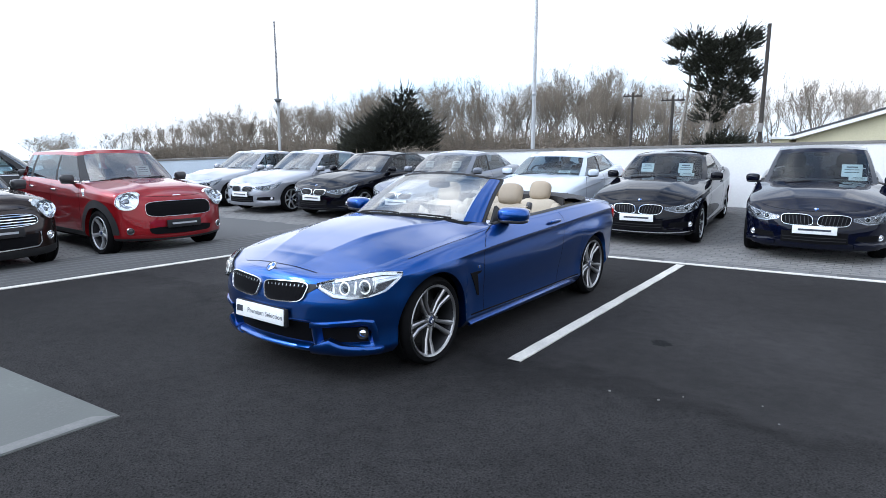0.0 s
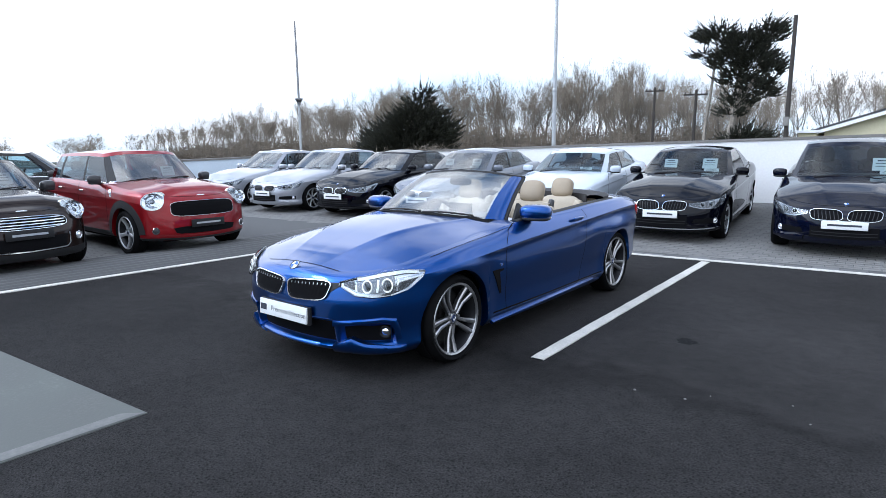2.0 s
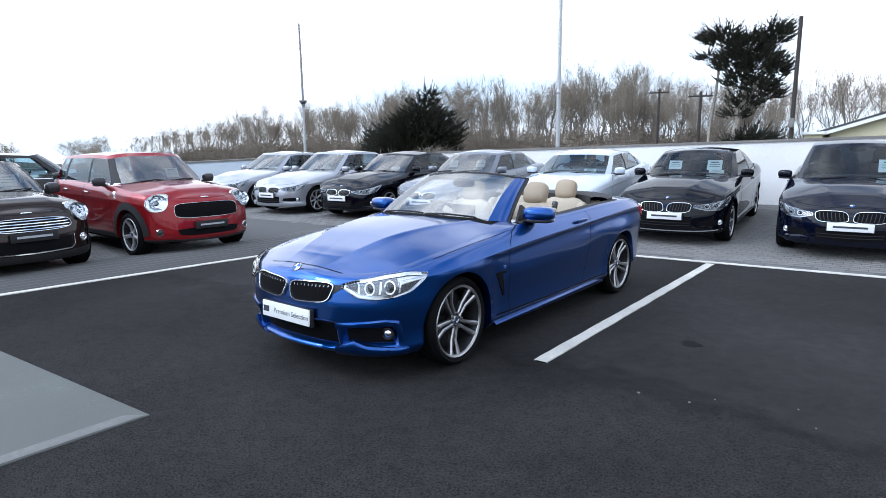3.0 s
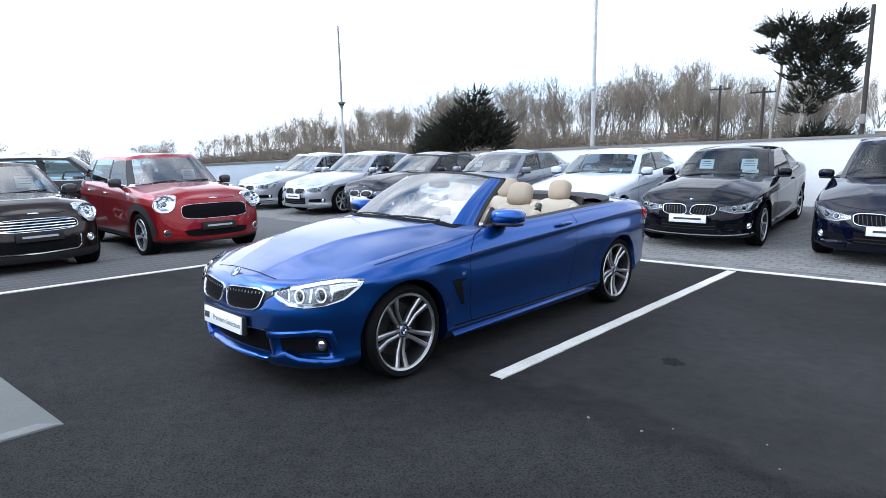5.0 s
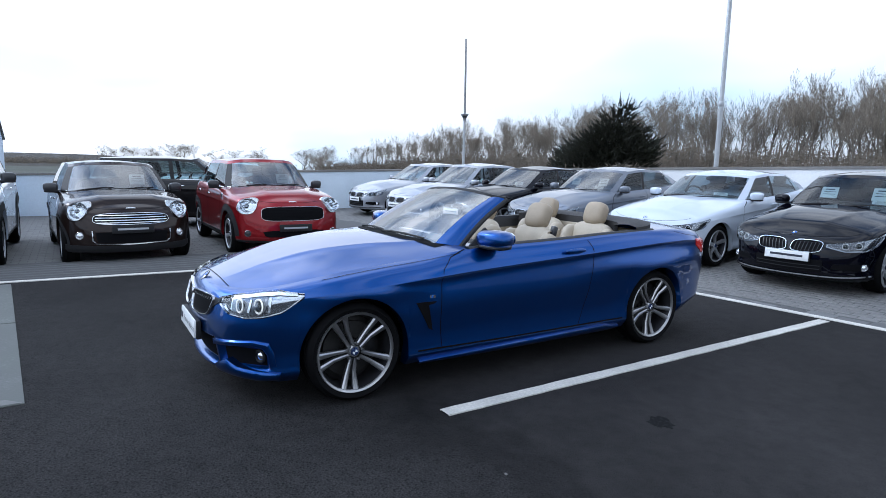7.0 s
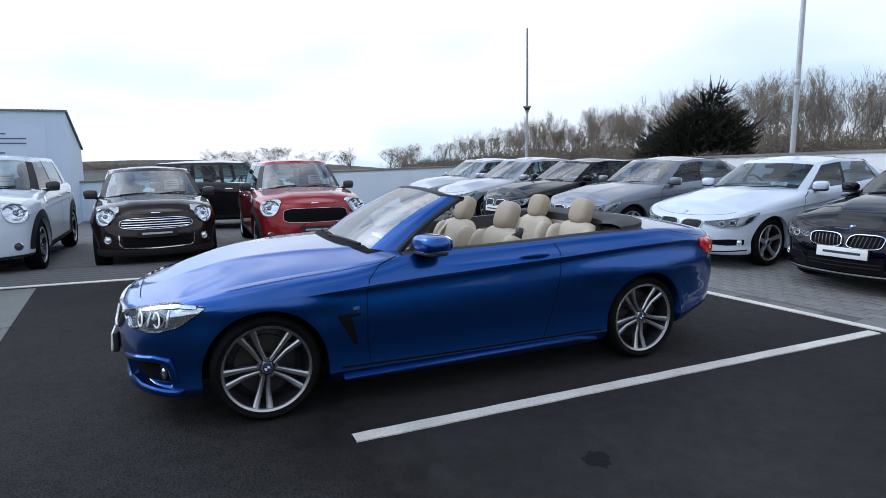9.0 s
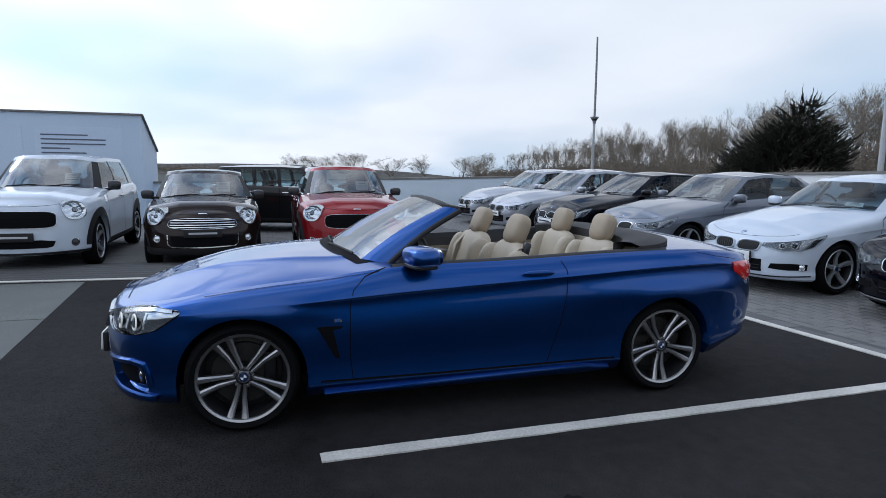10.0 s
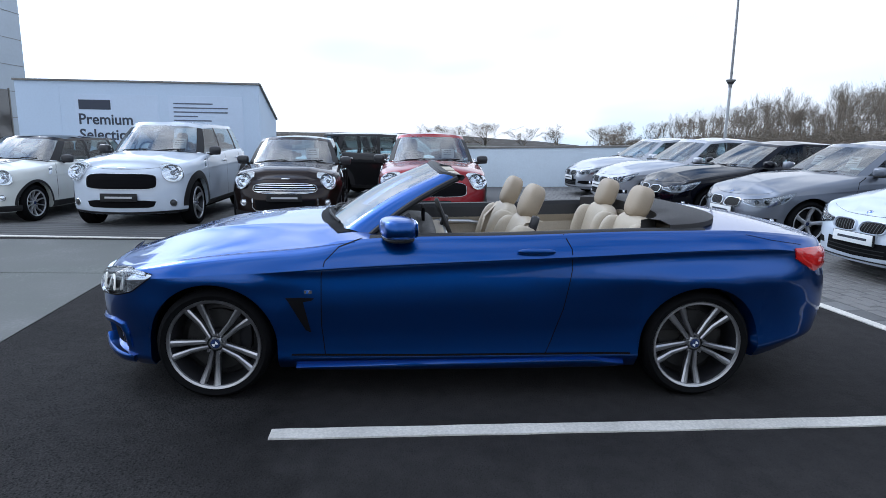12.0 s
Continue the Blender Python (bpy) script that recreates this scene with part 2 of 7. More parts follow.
def mesh(verts, faces, name="mesh"):
    used = sorted({i for f in faces for i in f})
    if len(used) < len(verts):
        at = {old: k for k, old in enumerate(used)}
        verts, faces = [verts[i] for i in used], [tuple(at[i] for i in f) for f in faces]
    me = bpy.data.meshes.new(name)
    me.from_pydata([tuple(v) for v in verts], [], faces)
    me.validate()
    return me


def thing(name, m, label, category, group="", kind=""):
    ob = new(name)
    ob.empty_display_size = 0.2
    ob.matrix_world = m
    return tagged(ob, label, category, group, kind)


def add_box(bm, cx, cy, cz, sx, sy, sz, bevel=0.0, m=None, seg=2):
    """A box of full sizes, bevelled, added to bm."""
    made = bmesh.ops.create_cube(bm, size=1.0)["verts"]
    bmesh.ops.scale(bm, vec=(sx, sy, sz), verts=made)
    if bevel:
        edges = list({e for v in made for e in v.link_edges})
        made = list({v for f in bmesh.ops.bevel(bm, geom=edges, offset=bevel, segments=seg, affect="EDGES", profile=0.5)["faces"] for v in f.verts} | {v for v in made if v.is_valid})
    bmesh.ops.transform(bm, matrix=Matrix.Translation((cx, cy, cz)) @ (m or Matrix()), verts=made)
    return made


def box(cx, cy, cz, sx, sy, sz, bevel=0.0, m=None, seg=2):
    bm = bmesh.new()
    add_box(bm, cx, cy, cz, sx, sy, sz, bevel, m, seg)
    return bm


def lathe(profile, segments, axis="X"):
    """Turns (radius, along) points round the x axis."""
    verts, faces = [], []
    n = len(profile)
    for k in range(segments):
        a = 2 * math.pi * k / segments
        for r, h in profile:
            verts.append((h, r * math.cos(a), r * math.sin(a)) if axis == "X" else (r * math.cos(a), r * math.sin(a), h))
    for k in range(segments):
        q = (k + 1) % segments
        for i in range(n - 1):
            faces.append((k * n + i, k * n + i + 1, q * n + i + 1, q * n + i))
    return mesh(verts, faces)


def torus(center, axis, R, r, seg=20, ring=8):
    turn = Vector((0, 0, 1)).rotation_difference(Vector(axis).normalized()).to_matrix()
    verts, faces = [], []
    for i in range(seg):
        a = 2 * math.pi * i / seg
        for j in range(ring):
            b = 2 * math.pi * j / ring
            verts.append(Vector(center) + turn @ Vector(((R + r * math.cos(b)) * math.cos(a), (R + r * math.cos(b)) * math.sin(a), r * math.sin(b))))
    for i in range(seg):
        for j in range(ring):
            faces.append((i * ring + j, ((i + 1) % seg) * ring + j, ((i + 1) % seg) * ring + (j + 1) % ring, i * ring + (j + 1) % ring))
    return mesh(verts, faces)


def dome(center, axis, R, bulge, seg=20, rings=5):
    """A shallow lens-shaped cap."""
    turn = Vector((0, 0, 1)).rotation_difference(Vector(axis).normalized()).to_matrix()
    verts, faces = [Vector(center) + turn @ Vector((0, 0, bulge))], []
    for k in range(1, rings + 1):
        for i in range(seg):
            a, f = 2 * math.pi * i / seg, k / rings
            verts.append(Vector(center) + turn @ Vector((R * f * math.cos(a), R * f * math.sin(a), bulge * (1 - f * f))))
    for i in range(seg):
        faces.append((0, 1 + i, 1 + (i + 1) % seg))
    for k in range(rings - 1):
        for i in range(seg):
            a, b = 1 + k * seg, 1 + (k + 1) * seg
            faces.append((a + i, b + i, b + (i + 1) % seg, a + (i + 1) % seg))
    return mesh(verts, faces)


def bowl(center, axis, a, b, depth, seed, seg=18, rings=4):
    """A lamp reflector: a hollow of flat mirror facets that catch sky and ground unevenly."""
    turn = Vector((0, 0, 1)).rotation_difference(Vector(axis).normalized()).to_matrix()
    r = random.Random(seed)
    verts, faces = [], []
    for k in range(rings + 1):
        f = 0.18 + 0.82 * k / rings
        for i in range(seg):
            t = 2 * math.pi * (i + 0.5 * (k % 2)) / seg
            deep = -depth * (1 - f * f) + (r.uniform(-0.006, 0.006) if k < rings else 0)
            verts.append(Vector(center) + turn @ Vector((a * f * math.cos(t), b * f * math.sin(t), deep)))
    for k in range(rings):
        for i in range(seg):
            p, q = k * seg, (k + 1) * seg
            faces += [(p + i, q + i, q + (i + 1) % seg), (p + i, q + (i + 1) % seg, p + (i + 1) % seg)]
    faces.append(tuple(range(seg)))
    return mesh(verts, faces)


def tube(points, radii, sides=8, cap=True):
    """A tapered tube along points."""
    verts, faces = [], []
    pts = [Vector(p) for p in points]
    for i, p in enumerate(pts):
        d = (pts[min(i + 1, len(pts) - 1)] - pts[max(i - 1, 0)]).normalized()
        up = Vector((0, 0, 1)) if abs(d.z) < 0.95 else Vector((1, 0, 0))
        a = d.cross(up).normalized()
        b = d.cross(a)
        r = radii[i] if isinstance(radii, (list, tuple)) else radii
        for k in range(sides):
            t = 2 * math.pi * k / sides
            verts.append(p + a * r * math.cos(t) + b * r * math.sin(t))
    for i in range(len(pts) - 1):
        for k in range(sides):
            q = (k + 1) % sides
            faces.append((i * sides + k, i * sides + q, (i + 1) * sides + q, (i + 1) * sides + k))
    if cap:
        faces.append(tuple(range(sides))[::-1])
        faces.append(tuple((len(pts) - 1) * sides + k for k in range(sides)))
    return mesh(verts, faces)


def pillow(sx, sy, sz, power=3.0, nu=20, nv=12, m=None):
    """A superellipsoid: soft, rounded block for cushions, mirrors and the like."""
    def sp(v, e):
        return math.copysign(abs(v) ** e, v)
    verts, faces = [], []
    e = 2 / power
    for j in range(nv + 1):
        b = -math.pi / 2 + math.pi * j / nv
        for i in range(nu):
            a = 2 * math.pi * i / nu
            v = Vector((sx / 2 * sp(math.cos(b), e) * sp(math.cos(a), e), sy / 2 * sp(math.cos(b), e) * sp(math.sin(a), e), sz / 2 * sp(math.sin(b), e)))
            verts.append(m @ v if m else v)
    for j in range(nv):
        for i in range(nu):
            q = (i + 1) % nu
            faces.append((j * nu + i, j * nu + q, (j + 1) * nu + q, (j + 1) * nu + i))
    bm = bmesh.new()
    bm.from_mesh(mesh(verts, faces))
    bmesh.ops.remove_doubles(bm, verts=bm.verts, dist=1e-5)
    return bm


def smooth_line(points):
    """A function through (v, value) points, without overshoot."""
    v = np.array([p[0] for p in points], float)
    f = np.array([p[1] for p in points], float)
    h, d = np.diff(v), np.diff(f) / np.diff(v)
    s = np.zeros(len(v))
    for i in range(1, len(v) - 1):
        if d[i - 1] * d[i] > 0:
            s[i] = 2 * d[i - 1] * d[i] / (d[i - 1] + d[i])
    s[0], s[-1] = d[0], d[-1]
    vs, fs, hs, ss = v.tolist(), f.tolist(), h.tolist(), s.tolist()

    def at(x):
        if x <= vs[0]:
            return fs[0]
        if x >= vs[-1]:
            return fs[-1]
        i = 0
        while x > vs[i + 1]:
            i += 1
        t = (x - vs[i]) / hs[i]
        return ((2 * t**3 - 3 * t**2 + 1) * fs[i] + (t**3 - 2 * t**2 + t) * hs[i] * ss[i]
                + (-2 * t**3 + 3 * t**2) * fs[i + 1] + (t**3 - t**2) * hs[i] * ss[i + 1])
    return at


def blend(a, b, x):
    t = min(1.0, max(0.0, (x - a) / (b - a)))
    return t * t * (3 - 2 * t)


def text_mesh(words, size, name="print", bold=0.0):
    """Lettering in the built-in font as a mesh in the xy plane."""
    c = bpy.data.curves.new(name, "FONT")
    c.body, c.size, c.align_x, c.align_y, c.resolution_u = words, size, "CENTER", "CENTER", 3
    c.offset = bold
    ob = new(name, c)
    me = bpy.data.meshes.new_from_object(ob.evaluated_get(bpy.context.evaluated_depsgraph_get()))
    bpy.data.objects.remove(ob)
    bpy.data.curves.remove(c)
    return me


def face_out(bm, inside):
    """Turns every face of a pane away from the point inside."""
    bm.normal_update()
    for f in bm.faces:
        if f.normal.dot(f.calc_center_median() - Vector(inside)) < 0:
            f.normal_flip()
    return bm


# ---- cars: the body shell ----
class Shell:
    """A car's skin: plan outline, side profile, nose and tail profile. Front towards -y, front axle at y = 0, left side +x.
    A place on it is (s, z): metres along the outline from the nose's middle (negative: right side), and height."""

    def __init__(self, spec):
        self.spec = spec
        pts = [Vector((x, y)) for x, y in spec["plan"]]
        pts = [Vector((-pts[1].x, pts[1].y))] + pts + [Vector((-pts[-2].x, pts[-2].y))]
        line = []
        for i in range(1, len(pts) - 2):
            a, b, c, d = pts[i - 1:i + 3]
            for k in range(24):
                t = k / 24
                line.append(0.5 * (2 * b + (c - a) * t + (2 * a - 5 * b + 4 * c - d) * t * t + (3 * b - 3 * c + d - a) * t**3))
        line.append(pts[-2])
        self.xs = np.array([max(0.0, p.x) for p in line])
        self.ys = np.array([p.y for p in line])
        self.ss = np.concatenate(([0], np.cumsum(np.hypot(np.diff(self.xs), np.diff(self.ys)))))
        self.length = float(self.ss[-1])
        self.top, self.sill, self.swage = smooth_line(spec["top"]), smooth_line(spec["sill"]), smooth_line(spec["swage"])
        self.below, self.above = smooth_line(spec["below"]), smooth_line(spec["above"])
        self.nose, self.tail = smooth_line(spec["nose"]), smooth_line(spec["tail"])
        self.crown = smooth_line(spec["crown"])
        self.front, self.rear = float(self.ys[0]), float(self.ys[-1])
        self.plain = False
        self.wb, self.ra, self.hub = spec["wb"], spec["ra"], spec["hub"]
        widest = int(np.argmax(self.xs))
        self.mid = widest

    def plan(self, s):
        return float(np.interp(s, self.ss, self.xs)), float(np.interp(s, self.ss, self.ys))

    def sy(self, y):
        """Outline length at which the side reaches y."""
        return float(np.interp(y, self.ys, self.ss))

    def sx(self, x):
        """Outline length at which the nose reaches x."""
        return float(np.interp(x, self.xs[:self.mid + 1], self.ss[:self.mid + 1]))

    def rx(self, x):
        """Outline length at which the tail reaches x."""
        return float(np.interp(-x, -self.xs[self.mid:], self.ss[self.mid:]))

    def heights(self, s):
        _, y = self.plan(abs(s))
        top = self.top(y)
        return self.sill(y), min(self.swage(y), top - 0.03), top

    def at(self, s, z):
        side = -1 if s < 0 else 1
        x, y = self.plan(abs(s))
        low, mid, top = self.heights(s)
        if z <= mid:
            inset = self.below((z - low) / (mid - low))
            e0, e1 = self.spec.get("crease", (self.wb + 0.1, self.wb + 0.75))
            step = self.spec["step"] * blend(0.18, 0.5, y) * (1 - blend(e0, e1, y))
            d = (mid - z) / self.spec.get("fade", 0.035)
            inset -= step * d * math.exp(1 - d)
        else:
            f = (z - mid) / (top - mid)
            inset = self.above(f) - self.spec.get("shoulder", 0.0) * max(0.0, (f - 0.55) / 0.45) ** 2.5 * (1 - blend(0.45, 0.9, y))
        for yh in (0, self.wb):
            r = math.hypot(y - yh, z - self.hub)
            inset += self.spec["flare"] * math.exp(-((r - self.ra) / 0.085) ** 2)
        for y0, y1, y2, y3, zc, zw, amount in self.spec.get("swells", ()):
            inset += amount * blend(y0, y1, y) * (1 - blend(y2, y3, y)) * math.exp(-((z - zc) / zw) ** 2)
        x = max(0.0, x + inset * min(1.0, x / 0.5))
        y += self.nose(z) * blend(-self.ra - 0.01, self.front * 0.92, y) if y < 0 else 0
        if y > self.wb:
            y -= self.tail(z) * blend(self.wb + self.ra + 0.01, self.rear - 0.05, y)
        elif abs(s) < 1.1 and not self.plain:
            for s0, s1, z0, z1, depth, e in self.spec.get("dents", ()):
                w = blend(s0 - e, s0 + e, abs(s)) * (1 - blend(s1 - e, s1 + e, abs(s))) * blend(z0 - e, z0 + e, z) * (1 - blend(z1 - e, z1 + e, z))
                if w > 0:
                    ax, ay = self.plan(max(0.0, abs(s) - 0.02))
                    bx, by = self.plan(abs(s) + 0.02)
                    q = math.hypot(bx - ax, by - ay) or 1
                    x, y = max(0.0, x - depth * w * (by - ay) / q), y + depth * w * (bx - ax) / q
        return Vector((side * x, y, z))

    def out(self, s, z, e=0.012):
        sgn = -1 if s < 0 else 1
        a = self.at(s + e, z) - self.at(s - e, z)
        b = self.at(s, z + e) - self.at(s, z - e)
        n = a.cross(b).normalized()
        if n.dot(Vector((self.at(s, z).x, self.at(s, z).y - self.wb / 2, 0))) < 0:
            n = -n
        return n

    def columns(self):
        """Outline lengths of the mesh columns, with each one's lowest height."""
        out = []
        a0, a1 = -self.ra, self.wb - self.ra
        s0 = self.sy(a0)
        fine = self.spec.get("fine", 1)
        out += [(s, None) for s in np.linspace(0, s0 - 0.002, 30 * fine)]
        for yh in (0, self.wb):
            for k in range(29):
                th = math.pi * k / 28
                out.append((self.sy(yh - self.ra * math.cos(th)), self.hub + self.ra * math.sin(th)))
            if yh == 0:
                out += [(self.sy(y), None) for y in np.linspace(self.ra + 0.002, a1 - 0.002, 44 * fine)]
        s1 = self.sy(self.wb + self.ra)
        out += [(s, None) for s in np.linspace(s1 + 0.002, self.length, 30)]
        return [(float(s), self.heights(s)[0] if z is None else z) for s, z in out]

    def bonnet(self, f, y, xe, ze):
        """Point of the deck at the fraction f of its half width."""
        c = self.crown(y) * min(1.0, xe / 0.6)
        z = ze + c * (1 - abs(f) ** 2.3)
        for x0, x1, h in self.spec.get("ridges", ()):
            t = (y - self.front) / (self.spec["cowl"] - self.front)
            if 0 < t < 1:
                xr = x0 + (x1 - x0) * t
                off = abs(f) * xe - xr
                z += h * math.exp(-abs(off) / (0.055 if off > 0 else 0.13)) * blend(0.0, 0.40, t) * (1 - blend(0.85, 1.0, t))
        return Vector((f * xe, y, z))


def build_shell(shell, root, mat, open_cabin=None):
    """Meshes of the skin, split at the shut lines: body, bumpers, doors, bonnet, boot lid."""
    spec = shell.spec
    cols = shell.columns()
    low_rows, high_rows, across = (44, 16, 110) if spec.get("fine") else (24, 12, 40)
    rows = low_rows + high_rows
    groups = {}

    def put(key, quad):
        vs, fs, seen = groups.setdefault(key, ([], [], {}))
        idx = []
        for p in quad:
            k = (round(p.x, 5), round(p.y, 5), round(p.z, 5))
            if k not in seen:
                seen[k] = len(vs)
                vs.append(p)
            idx.append(seen[k])
        idx = [i for n, i in enumerate(idx) if i not in idx[:n]]
        if len(idx) > 2:
            fs.append(idx)

    grid = []
    for s, zlow in cols:
        low, mid, top = shell.heights(s)
        zl = min(zlow, mid - 0.01)
        zs = [zl + (mid - zl) * (1 - (1 - k / low_rows) ** 1.25) for k in range(low_rows)] + [mid + (top - mid) * (k / high_rows) ** 1.2 for k in range(high_rows + 1)]
        grid.append([shell.at(s, z) for z in zs])
    d0, d1 = spec["door"]
    flip = lambda p: Vector((-p.x, p.y, p.z))
    for i in range(len(cols) - 1):
        y = 0.5 * (shell.plan(cols[i][0])[1] + shell.plan(cols[i + 1][0])[1])
        for j in range(rows):
            quad = [grid[i][j], grid[i + 1][j], grid[i + 1][j + 1], grid[i][j + 1]]
            z = sum(p.z for p in quad) / 4
            if d0 < y < d1 and z > spec["sill_line"]:
                k = "door"
            elif y < -shell.ra - 0.06 and z < spec["bumper_line"]:
                k = "front_bumper"
            elif y > shell.wb + shell.ra + 0.1 and z < spec["bumper_line"] + 0.12:
                k = "rear_bumper"
            elif spec.get("door2") and spec["door2"][0] < y < spec["door2"][1] and z > spec["sill_line"]:
                k = "rear_door"
            else:
                k = "body"
            one = k in ("body", "front_bumper", "rear_bumper")
            put(k if one else k + "L", quad)
            put(k if one else k + "R", [flip(p) for p in quad[::-1]])
        a, b = grid[i][0], grid[i + 1][0]
        ina = Vector((a.x * 0.93, a.y * 0.985, a.z + 0.004))
        inb = Vector((b.x * 0.93, b.y * 0.985, b.z + 0.004))
        put("body", [a, ina, inb, b])
        put("body", [flip(b), flip(inb), flip(ina), flip(a)])
        a, b = grid[i][-1], grid[i + 1][-1]
        if open_cabin and open_cabin[0] < y < open_cabin[1]:
            continue
        for k in range(across):
            f0, f1 = -1 + 2 * k / across, -1 + 2 * (k + 1) / across
            quad = [shell.bonnet(f0, a.y, a.x, a.z), shell.bonnet(f1, a.y, a.x, a.z), shell.bonnet(f1, b.y, b.x, b.z), shell.bonnet(f0, b.y, b.x, b.z)]
            put("bonnet" if y < spec["cowl"] else "boot_lid" if y > spec["boot"] else "body", quad)
    for key, (vs, fs, _) in groups.items():
        name = key.rstrip("LR") if key[-1] in "LR" else key
        part(name, mesh(vs, fs), mat, root, sharp=40)
    # dark floor and wheel housings under the skin
    hw = max(shell.xs)
    bm = box(0, (shell.front + shell.rear) / 2, 0.33, hw * 1.22, shell.rear - shell.front - 0.5, 0.26, 0.04)
    add_box(bm, 0, (shell.ra + shell.wb - shell.ra) / 2, 0.30, hw * 1.86, shell.wb - 2 * shell.ra - 0.04, 0.16, 0.03)
    add_box(bm, 0, 0, 0.60, hw * 1.2, 1.0, 0.2, 0.03)
    add_box(bm, 0, shell.wb, 0.62, hw * 1.2, 1.0, 0.2, 0.03)
    part("underbody", bm, M["under"], root)


def line_at(points, f):
    k = f * (len(points) - 1)
    i = min(int(k), len(points) - 2)
    t = k - i
    return points[i][0] * (1 - t) + points[i + 1][0] * t, points[i][1] * (1 - t) + points[i + 1][1] * t


def patch(shell, top, bottom, d, n=16, m=6, bulge=0.0, back=0.012):
    """A panel laid on the skin between two lines of (s, z), d proud of it, with an edge that goes back into it."""
    verts, faces = [], []
    for j in range(m + 1):
        for i in range(n + 1):
            a, b = line_at(top, i / n), line_at(bottom, i / n)
            t = j / m
            s, z = a[0] * (1 - t) + b[0] * t, a[1] * (1 - t) + b[1] * t
            lift = d + bulge * (1 - (2 * i / n - 1) ** 4) * (1 - (2 * t - 1) ** 4)
            verts.append(shell.at(s, z) + shell.out(s, z) * lift)
    for j in range(m):
        for i in range(n):
            k = j * (n + 1) + i
            faces.append((k, k + n + 1, k + n + 2, k + 1))
    rim = [(0, i) for i in range(n + 1)] + [(j, n) for j in range(1, m + 1)] + [(m, i) for i in range(n - 1, -1, -1)] + [(j, 0) for j in range(m - 1, 0, -1)]
    first = len(verts)
    for j, i in rim:
        a, b = line_at(top, i / n), line_at(bottom, i / n)
        t = j / m
        s, z = a[0] * (1 - t) + b[0] * t, a[1] * (1 - t) + b[1] * t
        verts.append(shell.at(s, z) + shell.out(s, z) * (d - back))
    for q in range(len(rim)):
        r = (q + 1) % len(rim)
        ja, ia = rim[q]
        jb, ib = rim[r]
        faces.append((ja * (n + 1) + ia, jb * (n + 1) + ib, first + r, first + q))
    bm = bmesh.new()
    bm.from_mesh(mesh(verts, faces))
    bmesh.ops.recalc_face_normals(bm, faces=bm.faces)
    return bm


def shift(lines, side):
    return [(s * side, z) for s, z in lines]


def strip(shell, points, width, d=0.0012, step=0.025):
    """A narrow band along a line of (s, z) on the skin, for shut lines and trim."""
    path = []
    for (s0, z0), (s1, z1) in zip(points, points[1:]):
        n = max(1, int(math.hypot(s1 - s0, z1 - z0) / step))
        path += [(s0 + (s1 - s0) * k / n, z0 + (z1 - z0) * k / n) for k in range(n)]
    path.append(points[-1])
    verts, faces = [], []
    for i, (s, z) in enumerate(path):
        a, b = path[max(0, i - 1)], path[min(len(path) - 1, i + 1)]
        ds, dz = b[0] - a[0], b[1] - a[1]
        q = math.hypot(ds, dz) or 1
        for side in (-1, 1):
            u, v = s - dz / q * width / 2 * side, z + ds / q * width / 2 * side
            verts.append(shell.at(u, v) + shell.out(u, v) * d)
    for i in range(len(path) - 1):
        faces.append((2 * i, 2 * i + 1, 2 * i + 3, 2 * i + 2))
    return mesh(verts, faces)


def ring_patch(shell, center, a, b, power, d, width, depth=0.012, n=40, skew=0.0, taper=0.0, lean=0.0):
    """A closed frame (superellipse) of given band width on the skin, with a rounded section."""
    verts, faces = [], []
    sect = [(0.0, -depth), (0.0, 0.5), (0.25, 1.0), (0.75, 1.0), (1.0, 0.5), (1.0, -depth)]
    for i in range(n):
        t = 2 * math.pi * i / n
        c, si = math.cos(t), math.sin(t)
        u = math.copysign(abs(c) ** (2 / power), c)
        v = math.copysign(abs(si) ** (2 / power), si)
        for w, h in sect:
            s, z = center[0] + a * u * (1 - w * width / a) * (1 + taper * v) + skew * b * v, center[1] + b * v * (1 - w * width / b) + lean * u
            lift = d * max(h, 0) + (h if h < 0 else 0)
            verts.append(shell.at(s, z) + shell.out(s, z) * lift)
    m = len(sect)
    for i in range(n):
        q = (i + 1) % n
        for k in range(m - 1):
            faces.append((i * m + k, i * m + k + 1, q * m + k + 1, q * m + k))
    bm = bmesh.new()
    bm.from_mesh(mesh(verts, faces))
    bmesh.ops.recalc_face_normals(bm, faces=bm.faces)
    return bm


def oval_patch(shell, center, a, b, power, d, bulge=0.0, n=36, rings=4, skew=0.0, taper=0.0, lean=0.0):
    """A filled superellipse on the skin."""
    verts = [shell.at(*center) + shell.out(*center) * (d + bulge)]
    faces = []
    for r in range(1, rings + 1):
        f = r / rings
        for i in range(n):
            t = 2 * math.pi * i / n
            c, si = math.cos(t), math.sin(t)
            u, v = f * math.copysign(abs(c) ** (2 / power), c), f * math.copysign(abs(si) ** (2 / power), si)
            s, z = center[0] + a * u * (1 + taper * v) + skew * b * v, center[1] + b * v + lean * u
            verts.append(shell.at(s, z) + shell.out(s, z) * (d + bulge * (1 - f**3)))
    for i in range(n):
        faces.append((0, 1 + i, 1 + (i + 1) % n))
        for r in range(rings - 1):
            p, q = 1 + r * n, 1 + (r + 1) * n
            faces.append((p + i, q + i, q + (i + 1) % n, p + (i + 1) % n))
    bm = bmesh.new()
    bm.from_mesh(mesh(verts, faces))
    bmesh.ops.recalc_face_normals(bm, faces=bm.faces)
    return bm


# ---- cars: wheels ----
WHEELS = {}


